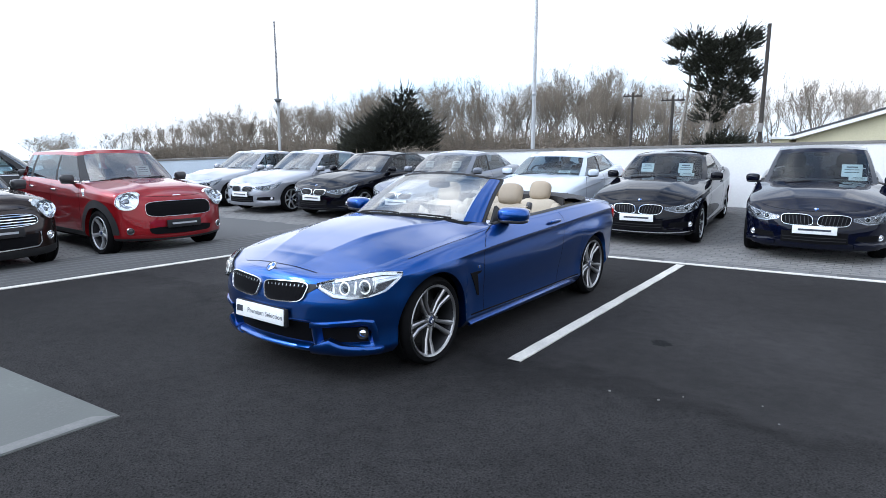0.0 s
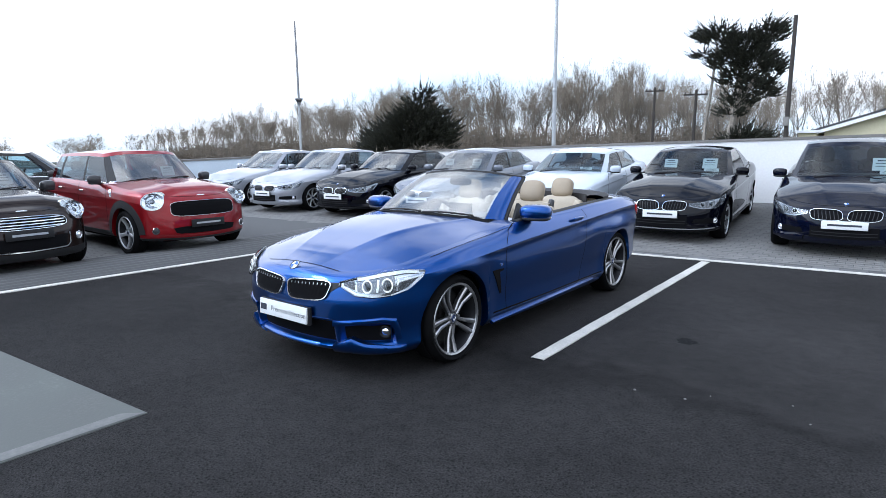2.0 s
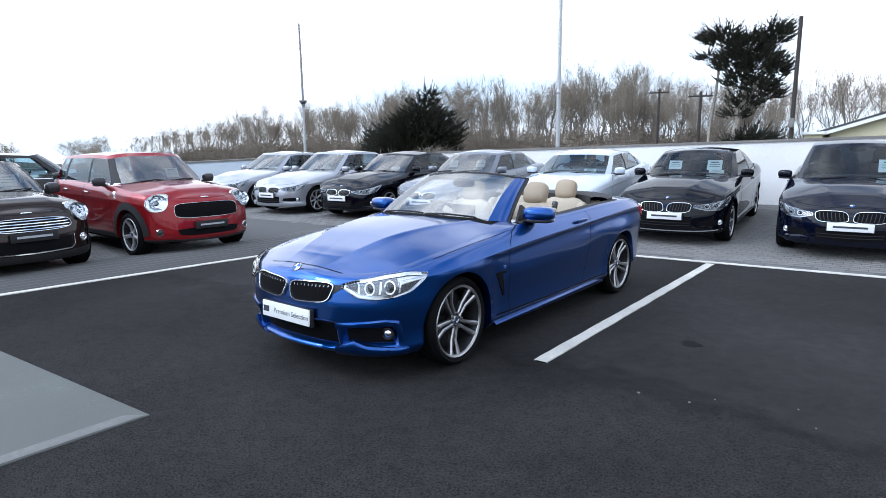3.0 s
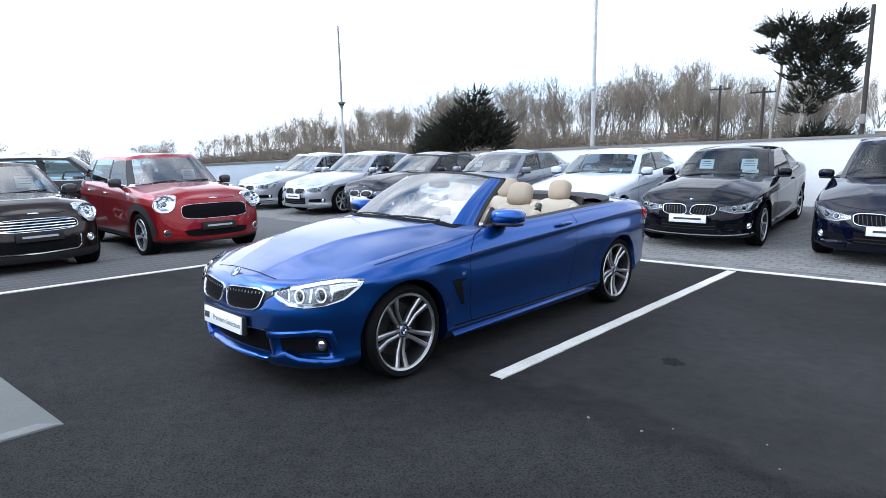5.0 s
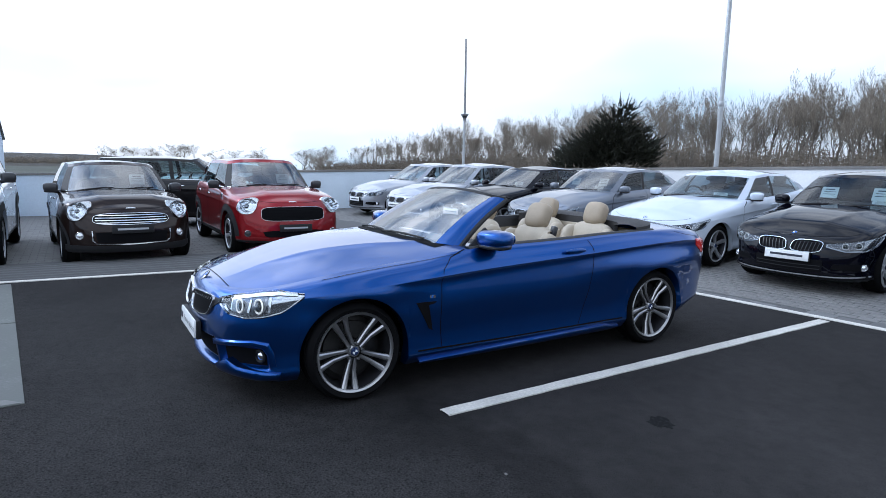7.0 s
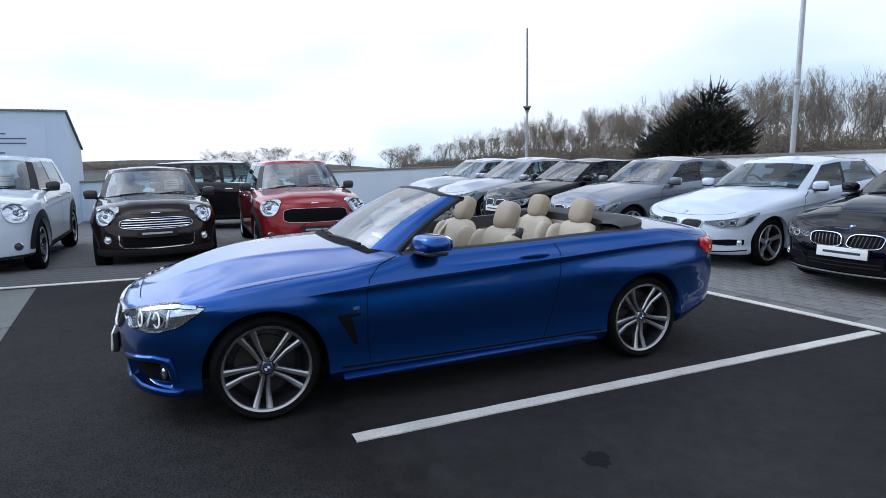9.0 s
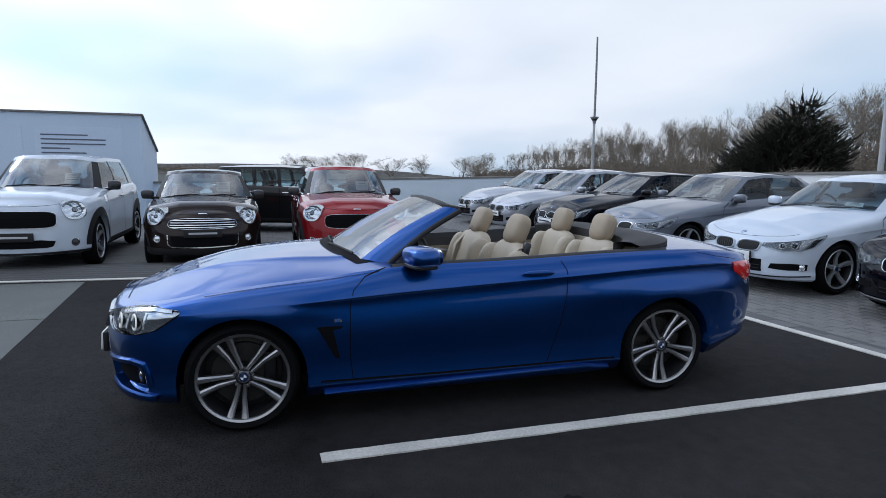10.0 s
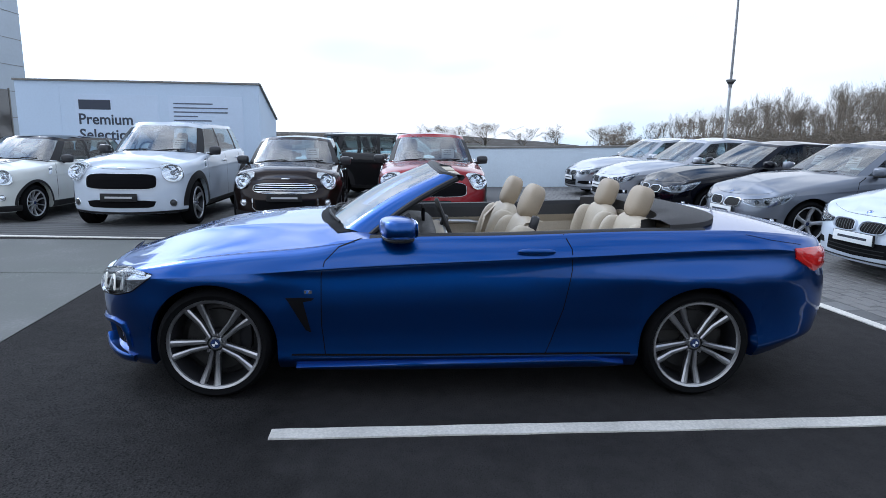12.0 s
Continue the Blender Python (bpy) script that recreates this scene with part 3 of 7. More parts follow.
def wheel_meshes(r, rim, width, style):
    """Tyre, rim, brake disc and hub cap round the x axis, outer side towards +x."""
    key = (r, rim, width, style)
    if key in WHEELS:
        return WHEELS[key]
    w = width / 2
    tyre = lathe([(rim - 0.012, w - 0.012), (rim + 0.004, w - 0.004), ((r + rim) / 2, w + 0.012), (r - 0.022, w + 0.004), (r - 0.006, w - 0.018), (r, w - 0.045), (r - 0.006, w * 0.45), (r - 0.006, w * 0.38), (r, w * 0.36), (r, -w * 0.36), (r - 0.006, -w * 0.38), (r - 0.006, -w * 0.45), (r, -w + 0.045), (r - 0.02, -w), ((r + rim) / 2, -w - 0.01), (rim - 0.012, -w + 0.01)], 44)
    barrel = lathe([(rim - 0.014, w - 0.010), (rim - 0.024, w - 0.03), (rim - 0.04, -w * 0.2), (rim - 0.03, -w + 0.02), (rim, -w)], 44)
    bm = bmesh.new()
    bm.from_mesh(lathe([(rim, w - 0.018), (rim + 0.004, w - 0.004), (rim, w + 0.002), (rim - 0.013, w - 0.003), (rim - 0.017, w - 0.012)], 56))
    hubx = w - (0.035 if style != "double" else 0.03)
    bm2 = lathe([(0.0, hubx), (0.034, hubx), (0.044, hubx - 0.012), (0.05, hubx - 0.05)], 24)
    bm.from_mesh(bm2)
    n = {"double": 5, "five": 5, "seven": 7, "ten": 10, "four": 4}[style]
    for k in range(n):
        a = 2 * math.pi * k / n - math.pi / 2
        arms = ((-0.14, -0.115), (0.14, 0.115)) if style == "double" else ((0, 0),)
        for spread_in, spread_out in arms:
            wi = {"double": 0.022, "five": 0.045, "seven": 0.030, "ten": 0.016, "four": 0.055}[style]
            wo = {"double": 0.041, "five": 0.060, "seven": 0.034, "ten": 0.020, "four": 0.075}[style]
            pts = []
            for rr, off, hw, xo in ((0.045, spread_in * (1.5 if style == "double" else 0.25), wi, hubx), (rim * 0.55, spread_in * (1.30 if style == "double" else 0.75), (wi + wo) / 2 * 0.9, hubx - 0.004), (rim - 0.010, spread_out * (1.62 if style == "double" else 1.2), wo, w - 0.006)):
                ang = a + off * (0.9 if rr > 0.06 else 1.6)
                c = Vector((0, rr * math.cos(ang), rr * math.sin(ang)))
                t = Vector((0, -math.sin(ang), math.cos(ang)))
                pts.append([c - t * hw / 2 + Vector((xo - 0.008, 0, 0)), c - t * hw * 0.22 + Vector((xo, 0, 0)), c + t * hw * 0.22 + Vector((xo, 0, 0)), c + t * hw / 2 + Vector((xo - 0.008, 0, 0)), c + t * hw / 2 + Vector((xo - 0.035, 0, 0)), c - t * hw / 2 + Vector((xo - 0.035, 0, 0))])
            vs = [[bm.verts.new(p) for p in ring] for ring in pts]
            for i in range(2):
                for j in range(6):
                    bm.faces.new((vs[i][j], vs[i][(j + 1) % 6], vs[i + 1][(j + 1) % 6], vs[i + 1][j]))
    for k in range(5):
        a = 2 * math.pi * (k + 0.5) / 5 - math.pi / 2
        bmesh.ops.create_cone(bm, cap_ends=True, segments=8, radius1=0.010, radius2=0.008, depth=0.02, matrix=Matrix.Translation((hubx, 0.056 * math.cos(a), 0.056 * math.sin(a))) @ Matrix.Rotation(math.pi / 2, 4, "Y"))
    bmesh.ops.recalc_face_normals(bm, faces=bm.faces)
    rim_me = bpy.data.meshes.new("rim")
    bm.to_mesh(rim_me)
    bm.free()
    disc = lathe([(0.03, w - 0.10), (0.065, w - 0.10), (0.07, w - 0.12), (rim * 0.70, w - 0.12), (rim * 0.70, w - 0.145), (rim * 0.95, w - 0.16), (rim * 0.95, w - 0.18), (0.03, w - 0.18)], 32)
    cap = lathe([(0.0, hubx + 0.008), (0.024, hubx + 0.006), (0.028, hubx)], 20)
    WHEELS[key] = tyre, rim_me, disc, cap, barrel
    return WHEELS[key]


def cap_mark(r, width):
    """Two pale quarters of a round mark on the hub cap."""
    x = width / 2 - 0.03 + 0.0088
    vs, fs = [], []
    for a0 in (0.0, math.pi):
        i = len(vs)
        vs.append((x, 0, 0))
        for k in range(7):
            a = a0 + math.pi / 2 * k / 6
            vs.append((x - 0.001, 0.017 * math.cos(a), 0.017 * math.sin(a)))
        fs += [(i, i + k, i + k + 1) for k in range(1, 7)]
    return mesh(vs, fs)


def add_wheels(root, shell, track_f, track_r, r, rim, width, style, mat, steer=0.0):
    tyre, rim_me, disc, cap, barrel = wheel_meshes(r, rim, width, style)
    for y, tr in ((0, track_f), (shell.wb, track_r)):
        for side in (1, -1):
            turn = pose(side * tr, y, r, 0, 0, (steer if y == 0 else 0) + (0 if side > 0 else 180)) @ pose(0, 0, 0, random.uniform(0, 70) if style != "double" else ((-9 if y == 0 else -2) if side > 0 else 20))
            hub = part("wheel", disc, M["disc"], root)
            hub.matrix_basis = turn
            part("tyre", tyre, M["tyre"], hub, "black rubber tyre")
            part("rim", barrel, M["alloy dark"], hub, sharp=30)
            part("spokes", rim_me, mat, hub, sharp=30)
            mark = part("hub_cap", cap, M["cap"], hub)
            if style == "double":
                part("cap_mark", cap_mark(r, width), M["plate"], mark)


# ---- cars: greenhouse, glass, seats ----
def greenhouse(root, keys, mat, roof_crown, glass_front, glass_side, levels=8, bulge=0.018):
    """The cabin above the belt, from keys (base point, roof point, name of the panel up to the next key) along the left half, front to rear."""
    cols = []
    for i in range(len(keys) - 1):
        (b0, r0, tag), (b1, r1, _) = keys[i], keys[i + 1]
        n = {"ws": 8, "rw": 7, "window": 8, "rear_window": 7, "quarter": 4}.get(tag, 3)
        bp, bn = keys[max(0, i - 1)], keys[min(len(keys) - 1, i + 2)]
        for k in range(n):
            t = k / n
            def cr(j):
                p0, p1, p2, p3 = Vector(bp[j]), Vector(keys[i][j]), Vector(keys[i + 1][j]), Vector(bn[j])
                return 0.5 * (2 * p1 + (p2 - p0) * t + (2 * p0 - 5 * p1 + 4 * p2 - p3) * t * t + (3 * p1 - 3 * p2 + p3 - p0) * t**3)
            if tag in ("ws", "rw") or keys[max(0, i - 1)][2] == tag:
                cols.append((cr(0), cr(1), tag))
            else:
                cols.append((Vector(b0).lerp(Vector(b1), t), Vector(r0).lerp(Vector(r1), t), tag))
    cols.append((Vector(keys[-1][0]), Vector(keys[-1][1]), ""))
    grid = []
    for b, r, tag in cols:
        out = Vector((b.x, (b.y - 1.6) * 0.3, 0)).normalized()
        grid.append([b.lerp(r, k / levels) + (out * 0.6 + Vector((0, 0, 0.4))) * bulge * math.sin(math.pi * k / levels) for k in range(levels + 1)])
    groups = {}
    flip = lambda p: Vector((-p.x, p.y, p.z))

    def put(key, quad):
        vs, fs = groups.setdefault(key, ([], []))
        i = len(vs)
        vs.extend(quad)
        fs.append(tuple(range(i, i + len(quad))))
    for i in range(len(cols) - 1):
        tag = cols[i][2]
        for j in range(levels):
            quad = [grid[i][j], grid[i + 1][j], grid[i + 1][j + 1], grid[i][j + 1]]
            frame_row = j == levels - 1
            if tag in ("ws", "rw"):
                k = {"ws": "windscreen", "rw": "rear_screen"}[tag] if not frame_row else "roof"
            elif tag in ("window", "rear_window", "quarter") and not frame_row:
                k = tag
            elif tag[:2] == "bp" and not frame_row:
                k = "window_pillar" + tag[2:]
            else:
                k = "roof"
            both = k in ("windscreen", "rear_screen", "roof")
            put(k if both else k + "L", quad)
            put(k if both else k + "R", [flip(p) for p in quad[::-1]])
        a, b = grid[i][-1], grid[i + 1][-1]
        yc = lambda p: roof_crown * math.sin(math.pi * min(1, max(0, (p.y - grid[0][-1].y) / (grid[-1][-1].y - grid[0][-1].y)))) ** 0.6
        for k in range(14):
            f0, f1 = -1 + k / 7, -1 + (k + 1) / 7
            put("roof", [Vector((f * p.x, p.y, p.z + yc(p) * (1 - f * f))) for f, p in ((f0, a), (f1, a), (f1, b), (f0, b))])
    for key, (vs, fs) in groups.items():
        name = key.rstrip("LR") if key[-1] in "LR" else key
        bm = bmesh.new()
        bm.from_mesh(mesh(vs, fs))
        bmesh.ops.remove_doubles(bm, verts=bm.verts, dist=2e-4)
        name = name.rstrip("0123456789")
        kind = {"windscreen": glass_front, "rear_screen": glass_side, "window": glass_side, "rear_window": glass_side, "quarter": glass_side, "window_pillar": M["trim"]}.get(name, mat)
        name = {"window": "side_window", "rear_window": "rear_side_window", "quarter": "quarter_window"}.get(name, name)
        if kind in (glass_front, glass_side):
            face_out(bm, (0, 1.7, 0.7))
        ob = part(name, bm, kind, root)
        if kind in (glass_front, glass_side):
            ob.visible_shadow = False
    return grid, cols


def add_seat(root, x, y, z, mat, tilt=18, width=0.50, back=0.60, rest=True, cushion=True, head=0.24, head_mat=None):
    """A car seat facing -y: cushion, backrest with bolsters, headrest."""
    seat = None
    if cushion:
        seat = part("seat_cushion", pillow(width, 0.52, 0.17, 3.6, m=pose(x, y - 0.22, z, 6)), mat, root)
    m = pose(x, y + 0.06, z + 0.06, -tilt)
    bm = pillow(width * 0.92, 0.15, back, 3.4, m=m @ pose(0, 0, back / 2))
    for side in (-1, 1):
        more = pillow(0.12, 0.21, back * 0.86, 3.0, nu=14, nv=10, m=m @ pose(side * width * 0.42, -0.03, back * 0.45, 0, 0, side * 12))
        tmp = bpy.data.meshes.new("tmp")
        more.to_mesh(tmp)
        more.free()
        bm.from_mesh(tmp)
        bpy.data.meshes.remove(tmp)
    part("backrest", bm, mat, root)
    if rest:
        ob = part("headrest", pillow(head * 1.24, 0.125, head * 1.12, 3.2, m=m @ pose(0, -0.012, back + head * 0.40, -4)), head_mat or mat, root)
        for dx in (-0.05, 0.05):
            part("headrest_post", tube([m @ Vector((dx, 0, back - 0.05)), m @ Vector((dx, -0.005, back + head * 0.2))], 0.008, 6), M["satin"], ob)


def add_interior(root, shell, keys, mat_seat, floor_z=0.35, wheel_side=-1, light_trim=None):
    """Floor, dashboard, steering wheel and seats of a closed car."""
    hw = max(shell.xs)
    cowl = keys[0][0][1]
    end = keys[-1][0][1]
    zb = keys[2][0][2]
    part("cabin_floor", box(0, (cowl + end) / 2, floor_z + 0.03, hw * 1.7, end - cowl - 0.1, 0.06), M["carpet"], root)
    part("dashboard", pillow(hw * 1.55, 0.5, 0.30, 4.0, m=pose(0, cowl + 0.42, zb - 0.10)), M["dash"], root)
    part("steering_wheel", torus((wheel_side * 0.36, cowl + 0.80, zb - 0.01), (0, 1, 0.45), 0.175, 0.016), M["dash"], root)
    part("centre_mirror", pillow(0.22, 0.03, 0.07, 3.0, nu=12, nv=8, m=pose(0, keys[0][1][1] - 0.06, keys[0][1][2] - 0.09)), M["trim"], root)
    for side in (-1, 1):
        add_seat(root, side * 0.37, cowl + 1.32, floor_z + 0.22, mat_seat, back=max(0.5, zb - floor_z - 0.30))
        add_seat(root, side * 0.36, min(end - 0.55, cowl + 2.18), floor_z + 0.25, mat_seat, width=0.58, back=max(0.45, zb - floor_z - 0.36), head=0.17)
    part("parcel_shelf", box(0, end - 0.22, zb - 0.06, hw * 1.3, 0.4, 0.03, 0.01), M["dash"], root)


def add_mirror(root, x, y, z, mat, cap=None, size=(0.20, 0.13, 0.145)):
    for side in (1, -1):
        m = pose(side * x, y, z, 0, 0, side * 14)
        body = part("door_mirror", pillow(*size, 3.1, m=m), mat, root)
        part("mirror_foot", tube([(side * (x - 0.17), y + 0.02, z - 0.085), (side * (x - 0.04), y + 0.01, z - 0.055)], [0.03, 0.022], 8), M["trim"], body)
        part("mirror_glass", pillow(size[0] * 0.86, 0.012, size[2] * 0.8, 3.2, nu=14, nv=8, m=m @ pose(0, size[1] * 0.46, 0)), M["chrome"], body)
        part("mirror_base", pillow(size[0] * 0.92, size[1] * 0.9, size[2] * 0.3, 3.0, nu=16, nv=8, m=m @ pose(0, 0, -size[2] * 0.44)), M["trim"], body, "black lower shell")
        if cap:
            part("mirror_trim", pillow(size[0] * 0.98, size[1] * 0.9, 0.02, 2.6, nu=16, nv=6, m=m @ pose(0, 0, -size[2] * 0.36)), cap, body)


def add_plate(root, y, z, mat=None, words="", tilt=0.0, bars=True, ink=None, width=0.52, x=0.0):
    m = pose(x, y, z, 90 + tilt)
    plate = part("plate", box(0, 0, 0, width, 0.112, 0.014, 0.004, m=Matrix()), mat or M["plate"], root)
    plate.matrix_basis = m
    if words:
        t = part("plate_lettering", text_mesh(words, 0.050), ink or M["ink"], plate, smooth=False)
        t.matrix_basis = pose(0.065, -0.002, 0.0085)
        part("plate_bar", box(-0.212, 0, 0.0085, 0.066, 0.042, 0.002), ink or M["ink"], plate)
    elif bars:
        bm = box(0, 0, 0.0085, width * 0.74, 0.026, 0.002)
        part("plate_bar", bm, ink or M["ink"], plate)
    return plate


def add_roundel(root, p, n, r):
    """A round maker's mark in plain blue and white fields."""
    b = part("badge", dome(p, n, r, r * 0.18), M["plate"], root)
    turn = Vector((0, 0, 1)).rotation_difference(Vector(n).normalized()).to_matrix().to_4x4()
    bm = bmesh.new()
    bm.from_mesh(torus((0, 0, r * 0.06), (0, 0, 1), r * 0.92, r * 0.08, 20, 6))
    bmesh.ops.transform(bm, matrix=Matrix.Translation(p) @ turn, verts=bm.verts)
    part("badge_ring", bm, M["lamp dark"], b)
    for k in (0, 2):
        vs = [Vector((0, 0, r * 0.24))] + [Vector((r * 0.72 * math.cos(a), r * 0.72 * math.sin(a), r * 0.17)) for a in [math.pi / 2 * (k + q / 6) for q in range(7)]]
        vs = [Vector(p) + turn.to_3x3() @ v for v in vs]
        part("badge_field", mesh(vs, [(0, i, i + 1) for i in range(1, 7)]), M["mark blue"], b, smooth=False)


def add_wipers(root, y, z, half):
    for x0, x1 in ((-half * 0.75, -0.02), (0.05, half * 0.82)):
        part("wiper", tube([(x0, y - 0.06, z), (x0 * 0.4 + x1 * 0.6, y - 0.02, z + 0.022), (x1, y + 0.02 + 0.08 * (x1 / half) ** 2, z + 0.02)], [0.011, 0.009, 0.006], 6), M["trim"], root)


def add_sheet(root, x, y, z, w, h, tilt, bars=3):
    """A printed sheet behind the windscreen."""
    p = part("price_sheet", box(0, 0, 0, w, h, 0.002), M["paper"], root, "white printed sheet behind the windscreen", smooth=False)
    p.matrix_basis = pose(x, y, z, 90 - tilt)
    for k in range(bars):
        part("print_bar", box(0, h * (0.28 - 0.22 * k), 0.003, w * (0.55 if k == 0 else 0.72), h * (0.09 if k == 0 else 0.045), 0.001), M["ink"], p, smooth=False)


# ---- ground, walls, buildings ----
M["grass"] = material("rough grass", (0.030, 0.034, 0.018), 0.95, grain=0.35, size=3.0, stain=0.3, stain_size=0.05)


def asphalt():
    """Dark asphalt: pale and dark stones, open pits, broad stains."""
    m = bpy.data.materials.new("dark asphalt")
    m.use_nodes = True
    n, l = m.node_tree.nodes, m.node_tree.links
    p = n["Principled BSDF"]
    p.inputs["Roughness"].default_value, p.inputs["Specular IOR Level"].default_value = 0.85, 0.09
    tc = n.new("ShaderNodeTexCoord")

    def noise_node(scale, detail, low, high, a=0.3, b=0.7, rough=0.6):
        x = n.new("ShaderNodeTexNoise")
        x.inputs["Scale"].default_value, x.inputs["Detail"].default_value, x.inputs["Roughness"].default_value = scale, detail, rough
        l.new(tc.outputs["Object"], x.inputs["Vector"])
        r = n.new("ShaderNodeMapRange")
        for k, v in (("From Min", a), ("From Max", b), ("To Min", low), ("To Max", high)):
            r.inputs[k].default_value = v
        l.new(x.outputs["Fac"], r.inputs["Value"])
        return x, r.outputs[0]

    def times(a, b):
        k = n.new("ShaderNodeMath"); k.operation = "MULTIPLY"
        l.new(a, k.inputs[0]); l.new(b, k.inputs[1])
        return k.outputs[0]
    stones, v1 = noise_node(95, 4, 0.22, 2.1, 0.32, 0.68, 0.8)
    _, v2 = noise_node(9, 4, 0.82, 1.18)
    _, v3 = noise_node(0.38, 5, 0.62, 1.38)
    pits = n.new("ShaderNodeTexVoronoi")
    pits.inputs["Scale"].default_value = 52
    l.new(tc.outputs["Object"], pits.inputs["Vector"])
    pr = n.new("ShaderNodeMapRange")
    for k, v in (("From Min", 0.10), ("From Max", 0.42), ("To Min", 0.34), ("To Max", 1.10)):
        pr.inputs[k].default_value = v
    l.new(pits.outputs["Distance"], pr.inputs["Value"])
    # a smoother, paler strip was laid up to the cars; the older surface in front is open and stony
    place = n.new("ShaderNodeSeparateXYZ")
    l.new(tc.outputs["Object"], place.inputs[0])
    wave, shiftv = noise_node(1.1, 4, -0.35, 0.35)
    edge = n.new("ShaderNodeMath"); edge.operation = "ADD"
    l.new(place.outputs["Y"], edge.inputs[0]); l.new(shiftv, edge.inputs[1])
    lay = n.new("ShaderNodeMapRange")
    for k, v in (("From Min", 0.15), ("From Max", 0.55), ("To Min", 0.0), ("To Max", 0.72)):
        lay.inputs[k].default_value = v
    l.new(edge.outputs[0], lay.inputs["Value"])
    grit = n.new("ShaderNodeMix")
    grit.inputs["B"].default_value = 1.45
    l.new(lay.outputs[0], grit.inputs["Factor"]); l.new(times(v1, pr.outputs[0]), grit.inputs["A"])
    # the ragged joint between the two, rough and dark
    off = n.new("ShaderNodeMath"); off.operation = "SUBTRACT"; off.inputs[1].default_value = 0.32
    l.new(edge.outputs[0], off.inputs[0])
    far = n.new("ShaderNodeMath"); far.operation = "ABSOLUTE"
    l.new(off.outputs[0], far.inputs[0])
    near = n.new("ShaderNodeMapRange"); near.interpolation_type = "SMOOTHSTEP"
    for k, v in (("From Min", 0.03), ("From Max", 0.24), ("To Min", 0.72), ("To Max", 1.0)):
        near.inputs[k].default_value = v
    l.new(far.outputs[0], near.inputs["Value"])
    value = times(times(grit.outputs["Result"], times(v2, v3)), near.outputs[0])
    color = n.new("ShaderNodeVectorMath"); color.operation = "SCALE"
    color.inputs[0].default_value = (0.0207, 0.0197, 0.0196)
    l.new(value, color.inputs["Scale"])
    l.new(color.outputs[0], p.inputs["Base Color"])
    bump = n.new("ShaderNodeBump")
    bump.inputs["Strength"].default_value, bump.inputs["Distance"].default_value = 0.9, 0.008
    l.new(times(stones.outputs["Fac"], pr.outputs[0]), bump.inputs["Height"])
    l.new(bump.outputs[0], p.inputs["Normal"])
    return m


M["asphalt"] = asphalt()
M["oil"] = material("oil stain on asphalt", (0.009, 0.009, 0.0095), 0.9, grain=0.4, size=60, spec=0.1)
M["stone"] = material("pale pebble", (0.17, 0.165, 0.155), 0.8, grain=0.2, size=80)
M["line"] = material("worn white road paint", (0.58, 0.555, 0.50), 0.75, grain=0.16, size=70, bump=0.001, stain=0.14, stain_size=3)
M["concrete"] = material("grey concrete", (0.100, 0.106, 0.098), 0.85, grain=0.22, size=45, bump=0.0015, stain=0.32, stain_size=1.1)
M["concrete edge"] = material("pale trowelled concrete", (0.145, 0.145, 0.138), 0.85, grain=0.2, size=45, stain=0.2, stain_size=2.0)
M["paver"] = material("grey paving block", (0.168, 0.164, 0.157), 0.85, grain=0.12, size=60, bump=0.001, stain=0.12, stain_size=0.5, spread=0.10)
M["edging"] = material("edging block", (0.135, 0.135, 0.132), 0.85, grain=0.2, size=60, bump=0.001, stain=0.15, stain_size=0.6, spread=0.35)
M["joint"] = material("joint sand", (0.09, 0.09, 0.089), 0.95, grain=0.2, size=80)
M["render"] = material("white painted render", (0.80, 0.80, 0.79), 0.8, grain=0.03, size=25, bump=0.002, stain=0.05, stain_size=0.7)
# the white render again, with the west wall's bluish shade put into its colour
M["shaded render"] = material("white painted render with bluish shade", (0.70, 0.79, 0.87), 0.8, grain=0.03, size=25, bump=0.002, stain=0.06, stain_size=0.7)
M["coping"] = material("grey coping", (0.20, 0.19, 0.175), 0.85, grain=0.15, size=25, stain=0.2, stain_size=1.2)
M["panel"] = material("pale sign board", (0.55, 0.66, 0.80), 0.5, grain=0.02, size=20, stain=0.03, stain_size=0.6)
M["cladding"] = material("grey metal cladding", (0.42, 0.48, 0.55), 0.45, 0.2, grain=0.03, size=10, stain=0.05, stain_size=0.4)
# for the added walls out of view, north-east and south
M["boundary"] = material("grey unseen wall", (0.22, 0.23, 0.25), 0.5, grain=0.03, size=10, stain=0.05, stain_size=0.4)
M["steel"] = material("galvanised steel", (0.42, 0.43, 0.44), 0.45, 0.7, grain=0.1, size=12)
M["dark glass"] = material("dark glazing", (0.02, 0.023, 0.027), 0.06, coat=0.5)
M["house"] = material("cream house wall", (0.52, 0.48, 0.33), 0.85, grain=0.05, size=12, stain=0.06, stain_size=0.5)
M["slate"] = material("dark roof slate", (0.06, 0.06, 0.065), 0.6, grain=0.15, size=8, stain=0.2, stain_size=0.4)
M["fascia"] = material("white painted board", (0.80, 0.80, 0.80), 0.5, grain=0.02, size=12)
M["bark"] = material("grey brown bark", (0.25, 0.222, 0.188), 0.9, grain=0.3, size=6, spread=0.3)
M["twig"] = material("bare twigs", (0.28, 0.238, 0.19), 0.9, grain=0.25, size=2.0, spread=0.3)
M["brush"] = material("bramble and dead growth", (0.19, 0.158, 0.122), 0.95, grain=0.35, size=1.2, spread=0.45)
M["needles"] = material("dark cypress foliage", (0.027, 0.028, 0.018), 0.8, grain=0.3, size=1.5, spread=0.5)
M["mast grey"] = material("dull grey mast paint", (0.24, 0.24, 0.245), 0.6, grain=0.1, size=12)
M["timber"] = material("weathered pole timber", (0.050, 0.042, 0.037), 0.9, grain=0.25, size=9)


